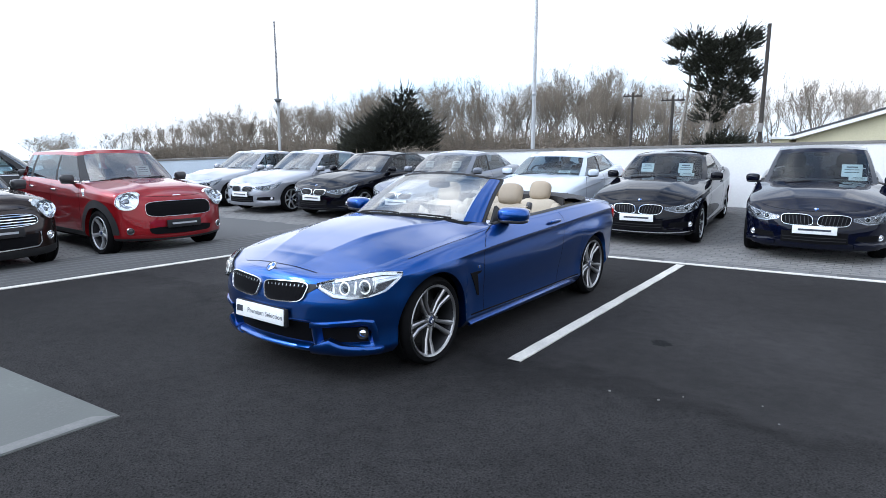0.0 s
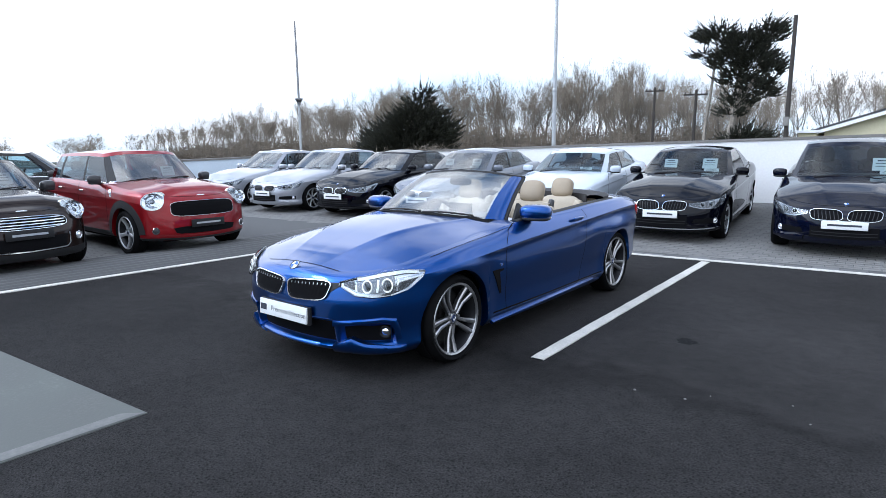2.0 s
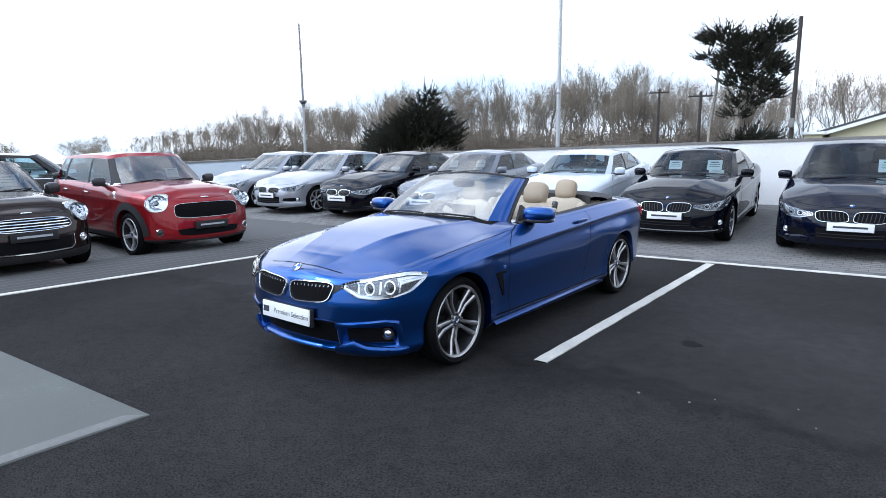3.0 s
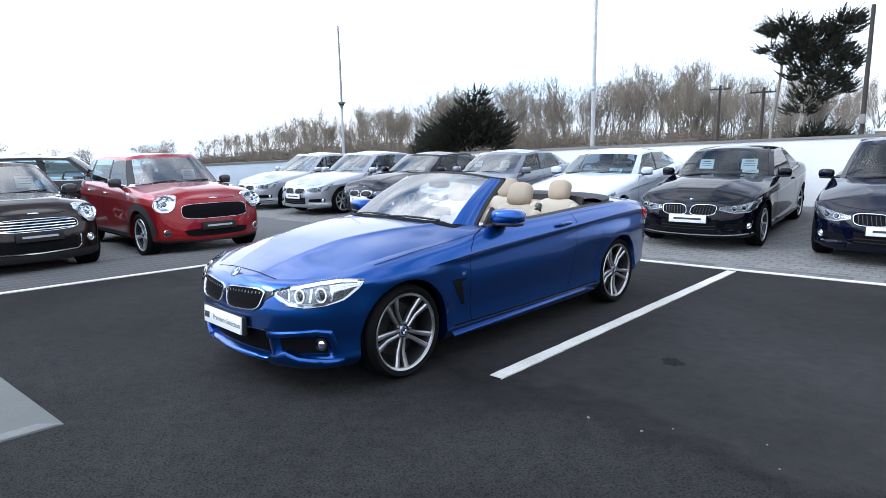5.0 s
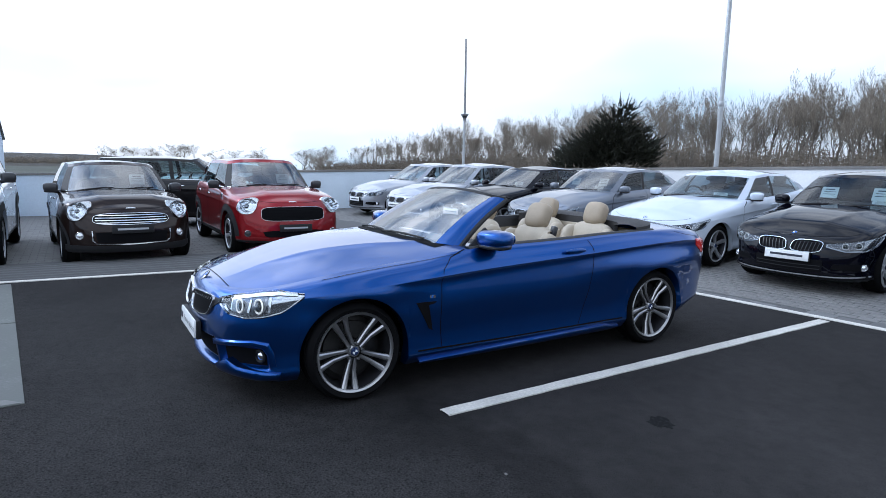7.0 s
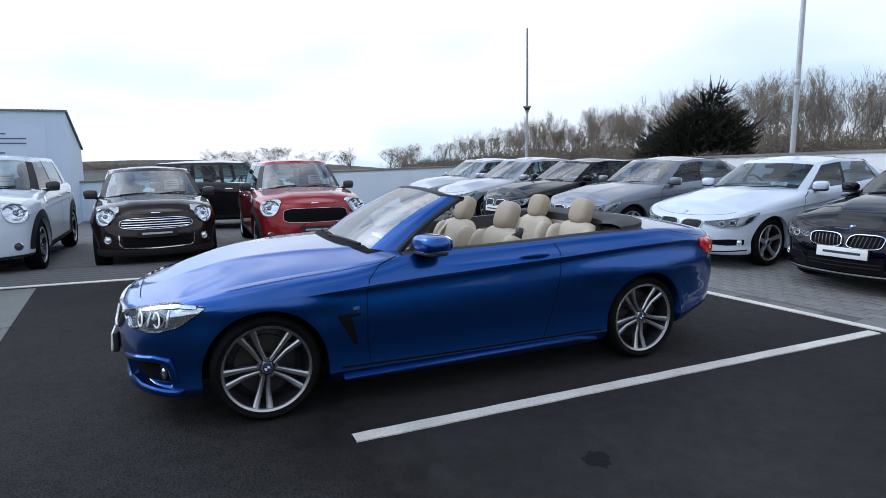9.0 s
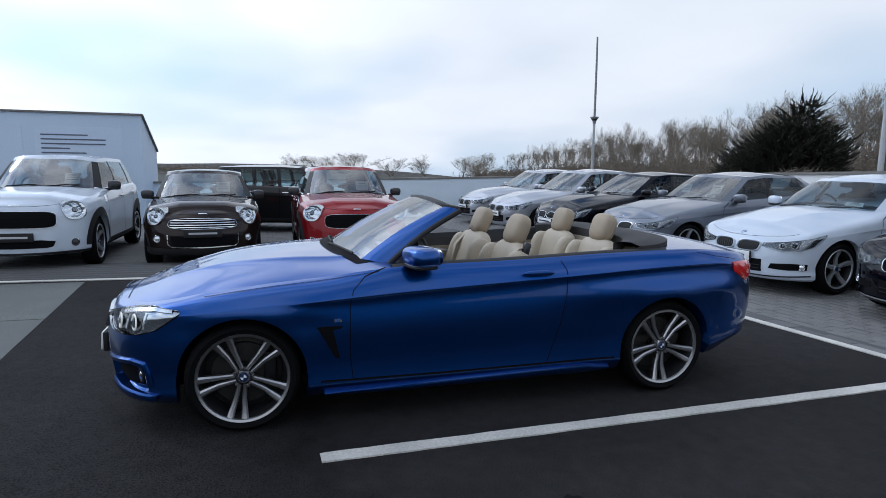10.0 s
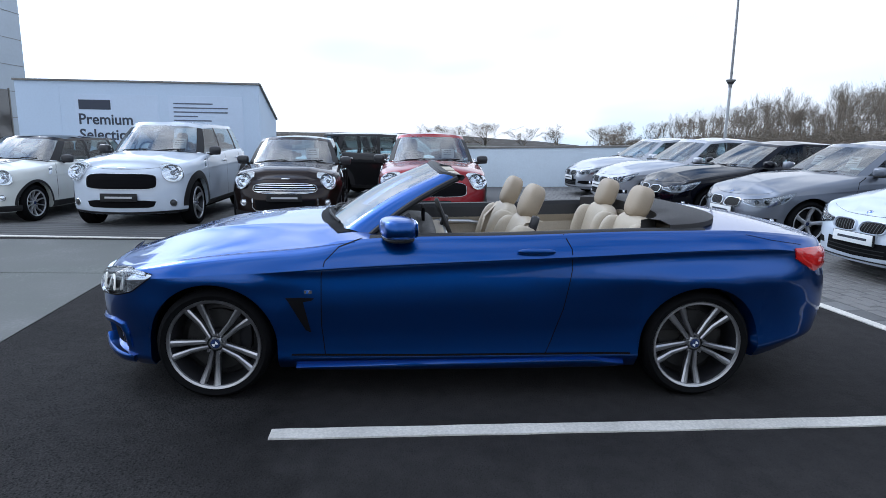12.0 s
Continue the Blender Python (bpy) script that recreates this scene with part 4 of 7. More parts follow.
def slab(name, pts, z0, z1, mat, label="", category="", kind="structure"):
    """A flat prism over a plan polygon."""
    n = len(pts)
    vs = [(x, y, z0) for x, y in pts] + [(x, y, z1) for x, y in pts]
    fs = [tuple(range(n))[::-1], tuple(range(n, 2 * n))] + [(i, (i + 1) % n, n + (i + 1) % n, n + i) for i in range(n)]
    ob = part(name, mesh(vs, fs), mat, smooth=False)
    return tagged(ob, label, category, kind=kind)


def wall(name, a, b, thick, ha, hb, mat, label, cap=None):
    """A straight wall from a to b, its top running from ha to hb; a coping lies on it."""
    a, b = Vector(a), Vector(b)
    side = Vector((-(b - a).y, (b - a).x)).normalized() * thick
    pts = [a, b, b + side, a + side]
    hs = [ha, hb, hb, ha]
    vs = [(p.x, p.y, -0.3) for p in pts] + [(p.x, p.y, h) for p, h in zip(pts, hs)]
    fs = [(3, 2, 1, 0), (4, 5, 6, 7)] + [(i, (i + 1) % 4, 4 + (i + 1) % 4, 4 + i) for i in range(4)]
    ob = part(name, mesh(vs, fs), mat, smooth=False)
    tagged(ob, label, "wall", kind="structure")
    if cap:
        o = side.normalized() * 0.03
        pts = [a - o, b - o, b + side + o, a + side + o]
        vs = [(p.x, p.y, h + 0.002) for p, h in zip(pts, hs)] + [(p.x, p.y, h + 0.055) for p, h in zip(pts, hs)]
        part("coping", mesh(vs, fs), cap, ob, "grey coping", smooth=False)
    return ob


R = 1500
# the land falls away gently to the west
vs = [(x, y, -0.06 - 0.018 * max(0.0, -x - 95)) for x in (-700, -400, -200, -95, R) for y in (-R, R)]
tagged(part("ground", mesh(vs, [(2 * k, 2 * k + 2, 2 * k + 3, 2 * k + 1) for k in range(4)]), M["grass"], smooth=False), "rough grass field reaching the horizon", "ground", kind="structure")


def line_w(y):
    return -4.33 + 0.05 * y


def line_n(x):
    return 5.18 + 0.11 * x


CX = -4.22
CY = line_n(CX)
slab("road", [(line_w(-30), -30), (40, -30), (40, line_n(40)), (CX, CY)], -0.3, 0.0, M["asphalt"], "dark asphalt of the car yard with fine grit", "asphalt")


def rise(x, y):
    """The bays along the white wall climb gently away from the asphalt."""
    return (0.02 + 0.03 * min(1, max(0, (x + 13) / 11))) * max(0.0, y - line_n(x))


vs, fs = [], []
XS = [-14.3, -12, -10, -8, -6, CX, -2, 0, 3, 6, 10, 13.2]
for x in XS:
    for k in range(13):
        y = (line_n(x) if x >= CX else -30) + ((12.5 + 0.085 * x) - (line_n(x) if x >= CX else -30)) * k / 12
        vs.append((x, y, rise(x, y) - 0.0055))
for i in range(len(XS) - 1):
    for k in range(12):
        fs.append((13 * i + k, 13 * i + 13 + k, 13 * i + 14 + k, 13 * i + k + 1))
w0 = len(vs)
vs += [(line_w(-30), -30, -0.006), (line_w(0), 0, -0.006), (CX, CY, -0.006), (-6, -30, -0.006), (-6, CY, -0.006)]
fs += [(w0 + 3, w0, w0 + 1, w0 + 2, w0 + 4)]
tagged(part("pavement", mesh(vs, fs), M["joint"], smooth=False), "grey block paving under the parked cars", "paving", kind="structure")


def road_line(name, a, b, w, label):
    a, b = Vector(a), Vector(b)
    d = (b - a).normalized()
    s = Vector((-d.y, d.x)) * w / 2
    n = max(2, int((b - a).length / 0.12))
    rng = random.Random(int(a.x * 100) + 7)
    left, right = [], []
    for k in range(n + 1):
        p = a.lerp(b, k / n)
        left.append(p + s * rng.uniform(0.93, 1.03))
        right.append(p - s * rng.uniform(0.93, 1.03))
    vs = [(p.x, p.y, 0.009) for p in left] + [(p.x, p.y, 0.009) for p in right] + [(p.x, p.y, -0.01) for p in left] + [(p.x, p.y, -0.01) for p in right]
    m = n + 1
    fs = [(k, m + k, m + k + 1, k + 1) for k in range(n)] + [(k, k + 1, 2 * m + k + 1, 2 * m + k) for k in range(n)] + [(m + k + 1, m + k, 3 * m + k, 3 * m + k + 1) for k in range(n)]
    return tagged(part(name, mesh(vs, fs), M["line"], smooth=False), label, "road line", kind="structure")


road_line("bay_line", (1.302, 0.40), (1.195, 5.12), 0.105, "worn white painted bay line on dark asphalt")
road_line("edge_line_west", (line_w(-30) + 0.05, -30), (CX + 0.05, CY - 0.06), 0.10, "white painted edge line beside the edging blocks")
road_line("edge_line_north", (CX + 0.05, CY - 0.06), (30, line_n(30) - 0.06), 0.10, "white painted edge line beside the edging blocks")

# loose pebbles and an old stain on the asphalt
for k, (x, y, r) in enumerate(((2.09, 0.28, 0.009), (2.39, 0.325, 0.009), (2.50, 0.47, 0.006), (2.93, 0.62, 0.006), (3.05, 0.40, 0.006))):
    b = part("pebble", pillow(r * 2.2, r * 1.6, r * 1.2, 2.2, nu=8, nv=6), M["stone"], sharp=60)
    b.matrix_basis = pose(x, y, r * 0.5, 0, 0, k * 50)
    tagged(b, "small pale pebble lying on dark asphalt", "pebble", "loose pebbles")
rng = random.Random(4)
for x, y, rx, ry in ((2.05, 1.50, 0.11, 0.075),):
    pts = []
    for k in range(22):
        q = rng.uniform(0.6, 1.15)
        pts.append((x + rx * q * math.cos(k * math.pi / 11), y + ry * q * math.sin(k * math.pi / 11)))
    slab("oil_stain", pts, 0.0005, 0.002, M["oil"], "small dark stain on the asphalt", "stain")

# concrete slabs beside the asphalt
conc = tagged(new("concrete_apron"), "pale grey concrete apron cast in large slabs", "concrete", kind="structure")
for x0, x1 in ((-2.28, -0.06), (-4.33, -2.30)):
    for y1, y0 in ((-1.82, -4.6), (-4.62, -7.6), (-7.62, -10.6), (-10.62, -14)):
        top = (lambda x: y1 + 0.083 * (x + 0.06))
        low = (lambda x: y0 + 0.083 * (x + 0.06))
        vs = [(x0, low(x0), 0), (x1, low(x1), 0), (x1, top(x1), 0), (x0, top(x0), 0)]
        me = mesh([(a, b, -0.1) for a, b, _ in vs] + [(a, b, 0.006) for a, b, _ in vs], [(4, 5, 6, 7), (0, 1, 5, 4), (1, 2, 6, 5), (2, 3, 7, 6), (3, 0, 4, 7)])
        part("slab", me, M["concrete"], conc, smooth=False)
        if x1 > -1:
            part("edge_strip", mesh([(x1 - 0.11, low(x1) + 0.02, 0.0095), (x1 - 0.012, low(x1) + 0.02, 0.0095), (x1 - 0.012, top(x1) - 0.012, 0.0095), (x1 - 0.11, top(x1) - 0.11, 0.0095)], [(0, 1, 2, 3)]), M["concrete edge"], conc, "pale trowelled edge", smooth=False)

# walls
NW = (-13.9, 10.2)
wall("wall_north", NW, (13.2, 12.5), 0.22, 1.30, 1.97, M["render"], "long white painted boundary wall with grey coping", M["coping"])
wall("wall_west", (-13.9, -2.92), NW, 0.22, 1.0, 1.30, M["shaded render"], "white painted boundary wall in bluish shade, with dark coping", M["coping"])
# three invented walls out of view, which set what paint and glass reflect
wall("wall_east", (13, 8), (13, -30), 0.3, 1.9, 1.9, M["render"], "unseen plain white wall added for the cars to reflect", M["coping"])
wall("wall_north_east", (13.6, 46), (13.6, 8), 0.3, 2.4, 2.4, M["boundary"], "unseen plain grey wall added for the cars to reflect")
wall("wall_south", (13, -30), (-14.7, -30), 0.3, 2.4, 2.4, M["boundary"], "unseen plain grey wall added for the cars to reflect")

# sign wall
board = thing("sign_wall", pose(-12.7, -2.92, 0), "pale blue-grey sign wall with dark lettering and coping", "wall", kind="structure")
L = 6.3
vs = [(0, 0, -0.2), (-2.0, 0, -0.2), (-2.0, 0, 1.88), (0, 0, 2.74)]
vs += [(x, -L, z) for x, y, z in vs]
part("wall_body", mesh(vs, [(0, 1, 2, 3), (4, 7, 6, 5), (0, 3, 7, 4), (3, 2, 6, 7), (1, 5, 6, 2)]), M["panel"], board, smooth=False)
part("coping", box(-0.02, -L / 2, 2.765, 0.14, L + 0.06, 0.05, 0.006), M["coping"], board, smooth=False)
bm = box(0, 0, 0, 2.2, 0.10, 0.05, 0.006)
bmesh.ops.transform(bm, matrix=pose(-1.0, 0, 2.33, 0, -23.3, 0), verts=bm.verts)
part("coping", bm, M["coping"], board, smooth=False)
for y in (-0.45, -3.0, -5.2):
    part("joint_strip", box(0.003, y, 1.4, 0.006, 0.03, 2.8), M["panel"], board, smooth=False)
M["letter"] = material("dark blue-grey lettering", (0.035, 0.045, 0.07), 0.5)
M["small print"] = material("grey lettering", (0.10, 0.12, 0.17), 0.5)
SIGN_Y = -4.73
M["sign panel"] = material("pale blue sign panel", (0.57, 0.67, 0.81), 0.45, grain=0.02, size=15, stain=0.03, stain_size=0.8)
part("sign_panel", box(0.002, SIGN_Y + 1.0, 1.62, 0.012, 2.15, 1.60, 0.003), M["sign panel"], board, "lighter panel behind the lettering", smooth=False)
part("sign_panel", box(0.002, -1.42, 1.62, 0.012, 1.95, 1.60, 0.003), M["sign panel"], board, "lighter panel behind the lettering", smooth=False)
part("lettering_bar", box(0.012, SIGN_Y + 0.43, 2.15, 0.012, 0.82, 0.25, 0.004), M["letter"], board, "dark bar in place of a name", smooth=False)
for words, z in (("Premium", 1.76), ("Selection", 1.36)):
    me = text_mesh(words, 0.39, bold=0.008)
    half = max(v.co.x for v in me.vertices)
    part("lettering", me, M["letter"], board, smooth=False).matrix_basis = pose(0.014, SIGN_Y + half, z, 90, 0, 90)
for k, w in enumerate((1.03, 1.43, 1.42, 0.63, 0.98, 1.03)):
    part("lettering_bar", box(0.012, -2.26 + w / 2, 2.22 - 0.110 * k, 0.010, w, 0.032), M["small print"], board, smooth=False)

# showroom corner behind the sign wall
hall = thing("showroom_building", pose(-15.2, -14.3, 0), "tall grey metal-clad building corner with dark window", "building")
part("wall", box(-3.3, -6, 4.5, 6.6, 12, 9.4, 0.02), M["cladding"], hall, smooth=False)
for k in range(9):
    part("cladding_seam", box(-3.3, 0.004, 0.9 + k, 6.6, 0.008, 0.02), M["coping"], hall, smooth=False)
win = part("window", box(-4.4, 0.01, 1.9, 2.0, 0.04, 2.1, 0.005), M["dark glass"], hall, "dark window", smooth=False)
part("frame", box(-5.4, 0.02, 1.9, 0.06, 0.05, 2.2), M["coping"], win, smooth=False)

# masts
mast = thing("camera_mast", pose(-15.1, 11.3, 0), "slim grey mast with a camera dome and aerial", "mast")
part("pole", tube([(0, 0, -0.3), (0, 0, 1.6), (0, 0, 3.35)], [0.058, 0.050, 0.042], 10), M["steel"], mast)
part("aerial", tube([(0, 0, 3.35), (-0.02, 0, 5.0), (-0.05, 0, 6.14)], [0.042, 0.038, 0.030], 8), M["mast grey"], mast)
part("collar", lathe([(0.0, 3.42), (0.15, 3.40), (0.15, 3.37), (0.07, 3.28), (0.05, 3.15)], 16, "Z"), M["mast grey"], mast)
part("dome", lathe([(0.11, 3.37), (0.115, 3.33), (0.085, 3.27), (0.0, 3.24)], 16, "Z"), M["lamp dark"], mast)
part("bracket", tube([(0, 0, 3.64), (-0.14, 0.1, 3.66), (-0.18, 0.12, 3.62)], [0.025, 0.025, 0.03], 8), M["steel"], mast)
post = thing("lamp_mast", pose(-4.64, 11.60, 0), "tall galvanised steel mast behind the white wall", "mast")
part("pole", tube([(0, 0, -0.3), (0, 0, 4), (0, 0, 12)], [0.058, 0.050, 0.036], 12), M["steel"], post)
part("band", lathe([(0.05, 3.0), (0.064, 3.02), (0.064, 3.10), (0.05, 3.12)], 12, "Z"), M["steel"], post)


def utility_pole(m, h, arm, label):
    t = thing("utility_pole", m, label, "utility pole", "utility poles beyond the wall")
    part("pole", tube([(0, 0, -0.5), (0, 0, h * 0.5), (0.02, 0, h)], [0.13, 0.12, 0.10], 10), M["timber"], t)
    if arm:
        bar = part("crossarm", box(0, 0, h - 0.35, 1.7, 0.10, 0.12, 0.01), M["timber"], t)
        for x in (-0.75, -0.4, 0.4, 0.75):
            part("insulator", lathe([(0.0, h - 0.12), (0.05, h - 0.14), (0.035, h - 0.22), (0.05, h - 0.29)], 8, "Z"), M["lamp dark"], bar).matrix_basis = pose(x, 0, 0)
    else:
        part("junction_box", box(0, -0.2, 2.9, 0.28, 0.22, 0.5, 0.02), M["coping"], t)
        part("step_bar", box(0, 0, h * 0.35, 0.5, 0.03, 0.03), M["steel"], t)
    return t


utility_pole(pose(-3.1, 36.1, 0), 8.65, False, "dark weathered timber utility pole beside a cypress")
utility_pole(pose(-16.8, 53.1, 0, 0, 0, 15), 6.9, True, "timber utility pole with crossarm before bare trees")
utility_pole(pose(-10.65, 44.6, 0, 0, 0, 15), 5.7, True, "short timber utility pole with crossarm before bare trees")

# house behind the wall
house = thing("house", pose(6.2, 37.5, 0), "low cream house with white barge boards and slate roof", "house")
part("wall", mesh([(-7.6, 0, -0.3), (7.6, 0, -0.3), (7.6, 0, 2.45), (0, 0, 4.85), (-7.6, 0, 2.45), (-7.6, 9, -0.3), (7.6, 9, -0.3), (7.6, 9, 2.45), (0, 9, 4.85), (-7.6, 9, 2.45)], [(0, 1, 2, 3, 4), (9, 8, 7, 6, 5), (0, 4, 9, 5), (1, 6, 7, 2)]), M["house"], house, smooth=False)
for side in (-1, 1):
    roof = part("roof", mesh([(side * 8.2, -0.4, 2.30), (0, -0.4, 4.92), (0, 9.4, 4.92), (side * 8.2, 9.4, 2.30), (side * 8.2, -0.4, 2.42), (0, -0.4, 5.05), (0, 9.4, 5.05), (side * 8.2, 9.4, 2.42)], [(0, 1, 2, 3), (7, 6, 5, 4), (0, 4, 5, 1), (3, 2, 6, 7), (0, 3, 7, 4)]), M["slate"], house, smooth=False)
    part("barge_board", mesh([(side * 8.25, -0.43, 2.08), (0, -0.43, 4.70), (0, -0.43, 4.90), (side * 8.25, -0.43, 2.27), (side * 8.25, -0.39, 2.08), (0, -0.39, 4.70), (0, -0.39, 4.90), (side * 8.25, -0.39, 2.27)], [(0, 1, 2, 3), (7, 6, 5, 4), (0, 4, 5, 1), (3, 2, 6, 7)]), M["fascia"], roof, smooth=False)
annex = thing("garage", pose(-2.15, 37.0, 0), "low flat-roofed garage beside the cream house", "garage")
part("wall", box(0, 2, 1.0, 0.9, 4, 2.5), M["house"], annex, smooth=False)
part("roof", box(0, 2, 2.33, 1.2, 4.4, 0.16, 0.02), M["fascia"], annex, smooth=False)


# ---- the blue convertible ----
CONV = dict(
    plan=[(0, -0.84), (0.25, -0.825), (0.45, -0.78), (0.62, -0.695), (0.74, -0.575), (0.82, -0.42), (0.868, -0.2), (0.888, 0.05), (0.897, 0.4), (0.902, 1.0), (0.907, 2.0), (0.910, 2.8), (0.90, 3.1), (0.868, 3.35), (0.80, 3.56), (0.68, 3.69), (0.45, 3.775), (0.2, 3.805), (0, 3.81)],
    top=[(-0.84, 0.722), (-0.6, 0.742), (-0.4, 0.774), (-0.15, 0.82), (0.2, 0.862), (0.5, 0.89), (0.83, 0.935), (1.0, 0.948), (1.67, 0.965), (2.43, 0.995), (2.95, 1.005), (3.3, 0.985), (3.6, 0.95), (3.81, 0.925)],
    sill=[(-0.84, 0.19), (-0.5, 0.17), (-0.37, 0.18), (0.5, 0.182), (2.3, 0.19), (3.2, 0.245), (3.5, 0.29), (3.81, 0.31)],
    swage=[(-0.84, 0.66), (-0.4, 0.70), (0.0, 0.735), (0.4, 0.76), (1.0, 0.80), (2.0, 0.852), (3.16, 0.905), (3.6, 0.86), (3.81, 0.84)],
    below=[(0, -0.065), (0.06, -0.034), (0.12, -0.012), (0.20, -0.016), (0.32, -0.018), (0.5, -0.009), (0.68, -0.001), (0.8, 0.0), (1.0, 0.0)],
    above=[(0, 0.002), (0.4, -0.020), (0.7, -0.042), (0.9, -0.062), (1.0, -0.082)],
    nose=[(0.15, 0.12), (0.22, 0.035), (0.30, 0.015), (0.42, 0.0), (0.52, 0.0), (0.60, 0.014), (0.66, 0.032), (0.70, 0.052), (0.74, 0.085), (0.8, 0.13)],
    tail=[(0.25, 0.14), (0.4, 0.03), (0.55, 0.0), (0.7, 0.015), (0.85, 0.05), (0.95, 0.05)],
    crown=[(-0.84, 0.012), (-0.66, 0.042), (-0.4, 0.075), (0, 0.105), (0.3, 0.11), (0.7, 0.085), (0.84, 0.06), (0.95, 0.03), (2.95, 0.04), (3.2, 0.05), (3.6, 0.035), (3.81, 0.02)],
    ridges=[(0.17, 0.57, 0.016)], step=0.011, fade=0.046, shoulder=0.055, flare=0.010, crease=(3.2, 3.5), fine=2,
    swells=[(1.7, 2.7, 3.25, 3.6, 0.73, 0.085, 0.020), (-0.42, -0.2, 0.25, 0.7, 0.70, 0.06, 0.010)],
    dents=[(-0.1, 0.44, 0.245, 0.412, 0.050, 0.012), (0.50, 0.862, 0.262, 0.398, 0.036, 0.012), (-0.1, 0.45, 0.195, 0.226, -0.012, 0.010)],
    wb=2.81, ra=0.362, hub=0.325, door=(0.645, 2.02), sill_line=0.275, bumper_line=0.60, cowl=0.86, boot=3.0)


def convertible(m):
    root = thing("convertible_car", m, "metallic blue two-door convertible with folded roof, parked on dark asphalt", "car")
    sh = Shell(CONV)
    build_shell(sh, root, M["blue"], open_cabin=(0.985, 2.80))
    sy, sx, rx = sh.sy, sh.sx, sh.rx
    add_wheels(root, sh, 0.758, 0.772, 0.325, 0.262, 0.22, "double", M["alloy"])
    for y in (0, 2.81):
        for side in (1, -1):
            part("brake_caliper", box(side * 0.72, y + (0.15 if y == 0 else -0.15), 0.36, 0.07, 0.08, 0.17, 0.02), M["alloy dark"], root)
    # shut lines
    for side in (1, -1):
        front = [(sy(0.84), 0.942), (sy(0.71), 0.895), (sy(0.635), 0.82), (sy(0.615), 0.74), (sy(0.612), 0.45), (sy(0.63), 0.28)]
        back = [(sy(1.985), 0.975), (sy(2.025), 0.90), (sy(2.03), 0.78), (sy(1.99), 0.55), (sy(1.93), 0.36), (sy(1.9), 0.285)]
        part("shut_line", strip(sh, shift(front, side), 0.0050), M["gap"], root)
        part("shut_line", strip(sh, shift(back, side), 0.0050), M["gap"], root)
        part("shut_line", strip(sh, shift([(sy(0.44), 0.276), (sy(1.2), 0.274), (sy(2.40), 0.285)], side), 0.012), M["gap"], root)
        part("shut_line", strip(sh, shift([(sy(3.05), 0.985), (sy(3.2), 0.955), (sy(3.42), 0.925)], side), 0.0022), M["gap"], root)
        part("shut_line", strip(sh, shift([(sy(y), sh.top(y) - 0.012) for y in (-0.20, -0.05, 0.10, 0.22, 0.34, 0.42, 0.50, 0.58, 0.66, 0.74, 0.80)], side), 0.0014, 0.002), M["gap"], root)
        # side vent behind the front wheel
        part("side_vent", patch(sh, shift([(sy(0.415), 0.612), (sy(0.48), 0.614), (sy(0.575), 0.612)], side), shift([(sy(0.435), 0.585), (sy(0.50), 0.588), (sy(0.560), 0.598)], side), 0.004, 8, 2), M["gap"], root)
        part("side_vent", patch(sh, shift([(sy(0.430), 0.592), (sy(0.512), 0.590)], side), shift([(sy(0.528), 0.415), (sy(0.552), 0.410)], side), 0.0045, 3, 8), M["gap"], root)
        part("vent_blade", strip(sh, shift([(sy(0.522), 0.420), (sy(0.545), 0.408), (sy(0.566), 0.408)], side), 0.010, 0.008), M["blue"], root)
        badge = part("side_badge", patch(sh, shift([(sy(0.520), 0.656), (sy(0.562), 0.656)], side), shift([(sy(0.520), 0.638), (sy(0.562), 0.638)], side), 0.004, 2, 1), M["chrome"], root)
        part("badge_field", patch(sh, shift([(sy(0.534), 0.655), (sy(0.546), 0.655)], side), shift([(sy(0.530), 0.639), (sy(0.542), 0.639)], side), 0.006, 2, 1), M["mark blue"], badge)
        part("side_skirt", patch(sh, shift([(sy(0.46), 0.207), (sy(1.3), 0.236), (sy(2.19), 0.258), (sy(2.37), 0.230)], side), shift([(sy(0.46), 0.190), (sy(1.3), 0.192), (sy(2.19), 0.200), (sy(2.37), 0.216)], side), 0.022, 40, 5, 0.010, 0.05), M["blue"], root, "blue sill blade")
        # handle with its hollow
        part("handle_hollow", oval_patch(sh, (side * sy(1.80), 0.872), 0.105, 0.026, 2.6, 0.0015), M["blue"], root)
        p, n = sh.at(side * sy(1.82), 0.878), sh.out(side * sy(1.82), 0.878)
        part("door_handle", pillow(0.022, 0.215, 0.036, 2.6, m=Matrix.Translation(p + n * 0.024)), M["blue"], root)
    # nose: kidneys, lamps, intakes
    for side in (1, -1):
        c = (side * 0.216, 0.606)
        part("grille", oval_patch(sh, c, 0.178, 0.060, 4.4, 0.004, taper=0.12, lean=side * 0.008), M["gap"], root, "black kidney grille")
        part("grille_frame", ring_patch(sh, c, 0.190, 0.070, 4.4, 0.018, 0.011, taper=0.12, lean=side * 0.008), M["dim chrome"], root, "chrome grille frame")
        for k in range(10):
            f = -0.82 + 1.64 * k / 9
            lines = [(c[0] + side * 0.172 * f * (1 + 0.12 * v), c[1] + 0.055 * v + 0.008 * f) for v in (-0.92, 0.92)]
            part("grille_slat", strip(sh, lines, 0.008, 0.010), M["gap"], root)
            # short satin strips stand in for the highlights near the slat tops
            tips = [(c[0] + side * 0.172 * f * (1 + 0.12 * v), c[1] + 0.055 * v + 0.008 * f) for v in (0.62, 0.86)]
            part("slat_tip", strip(sh, tips, 0.0045, 0.013), M["satin"], root)
        part("grille_link", patch(sh, shift([(0.405, 0.668), (0.48, 0.671)], side), shift([(0.402, 0.606), (0.48, 0.652)], side), 0.006, 6, 4), M["alloy dark"], root, "dark link between grille and headlight")
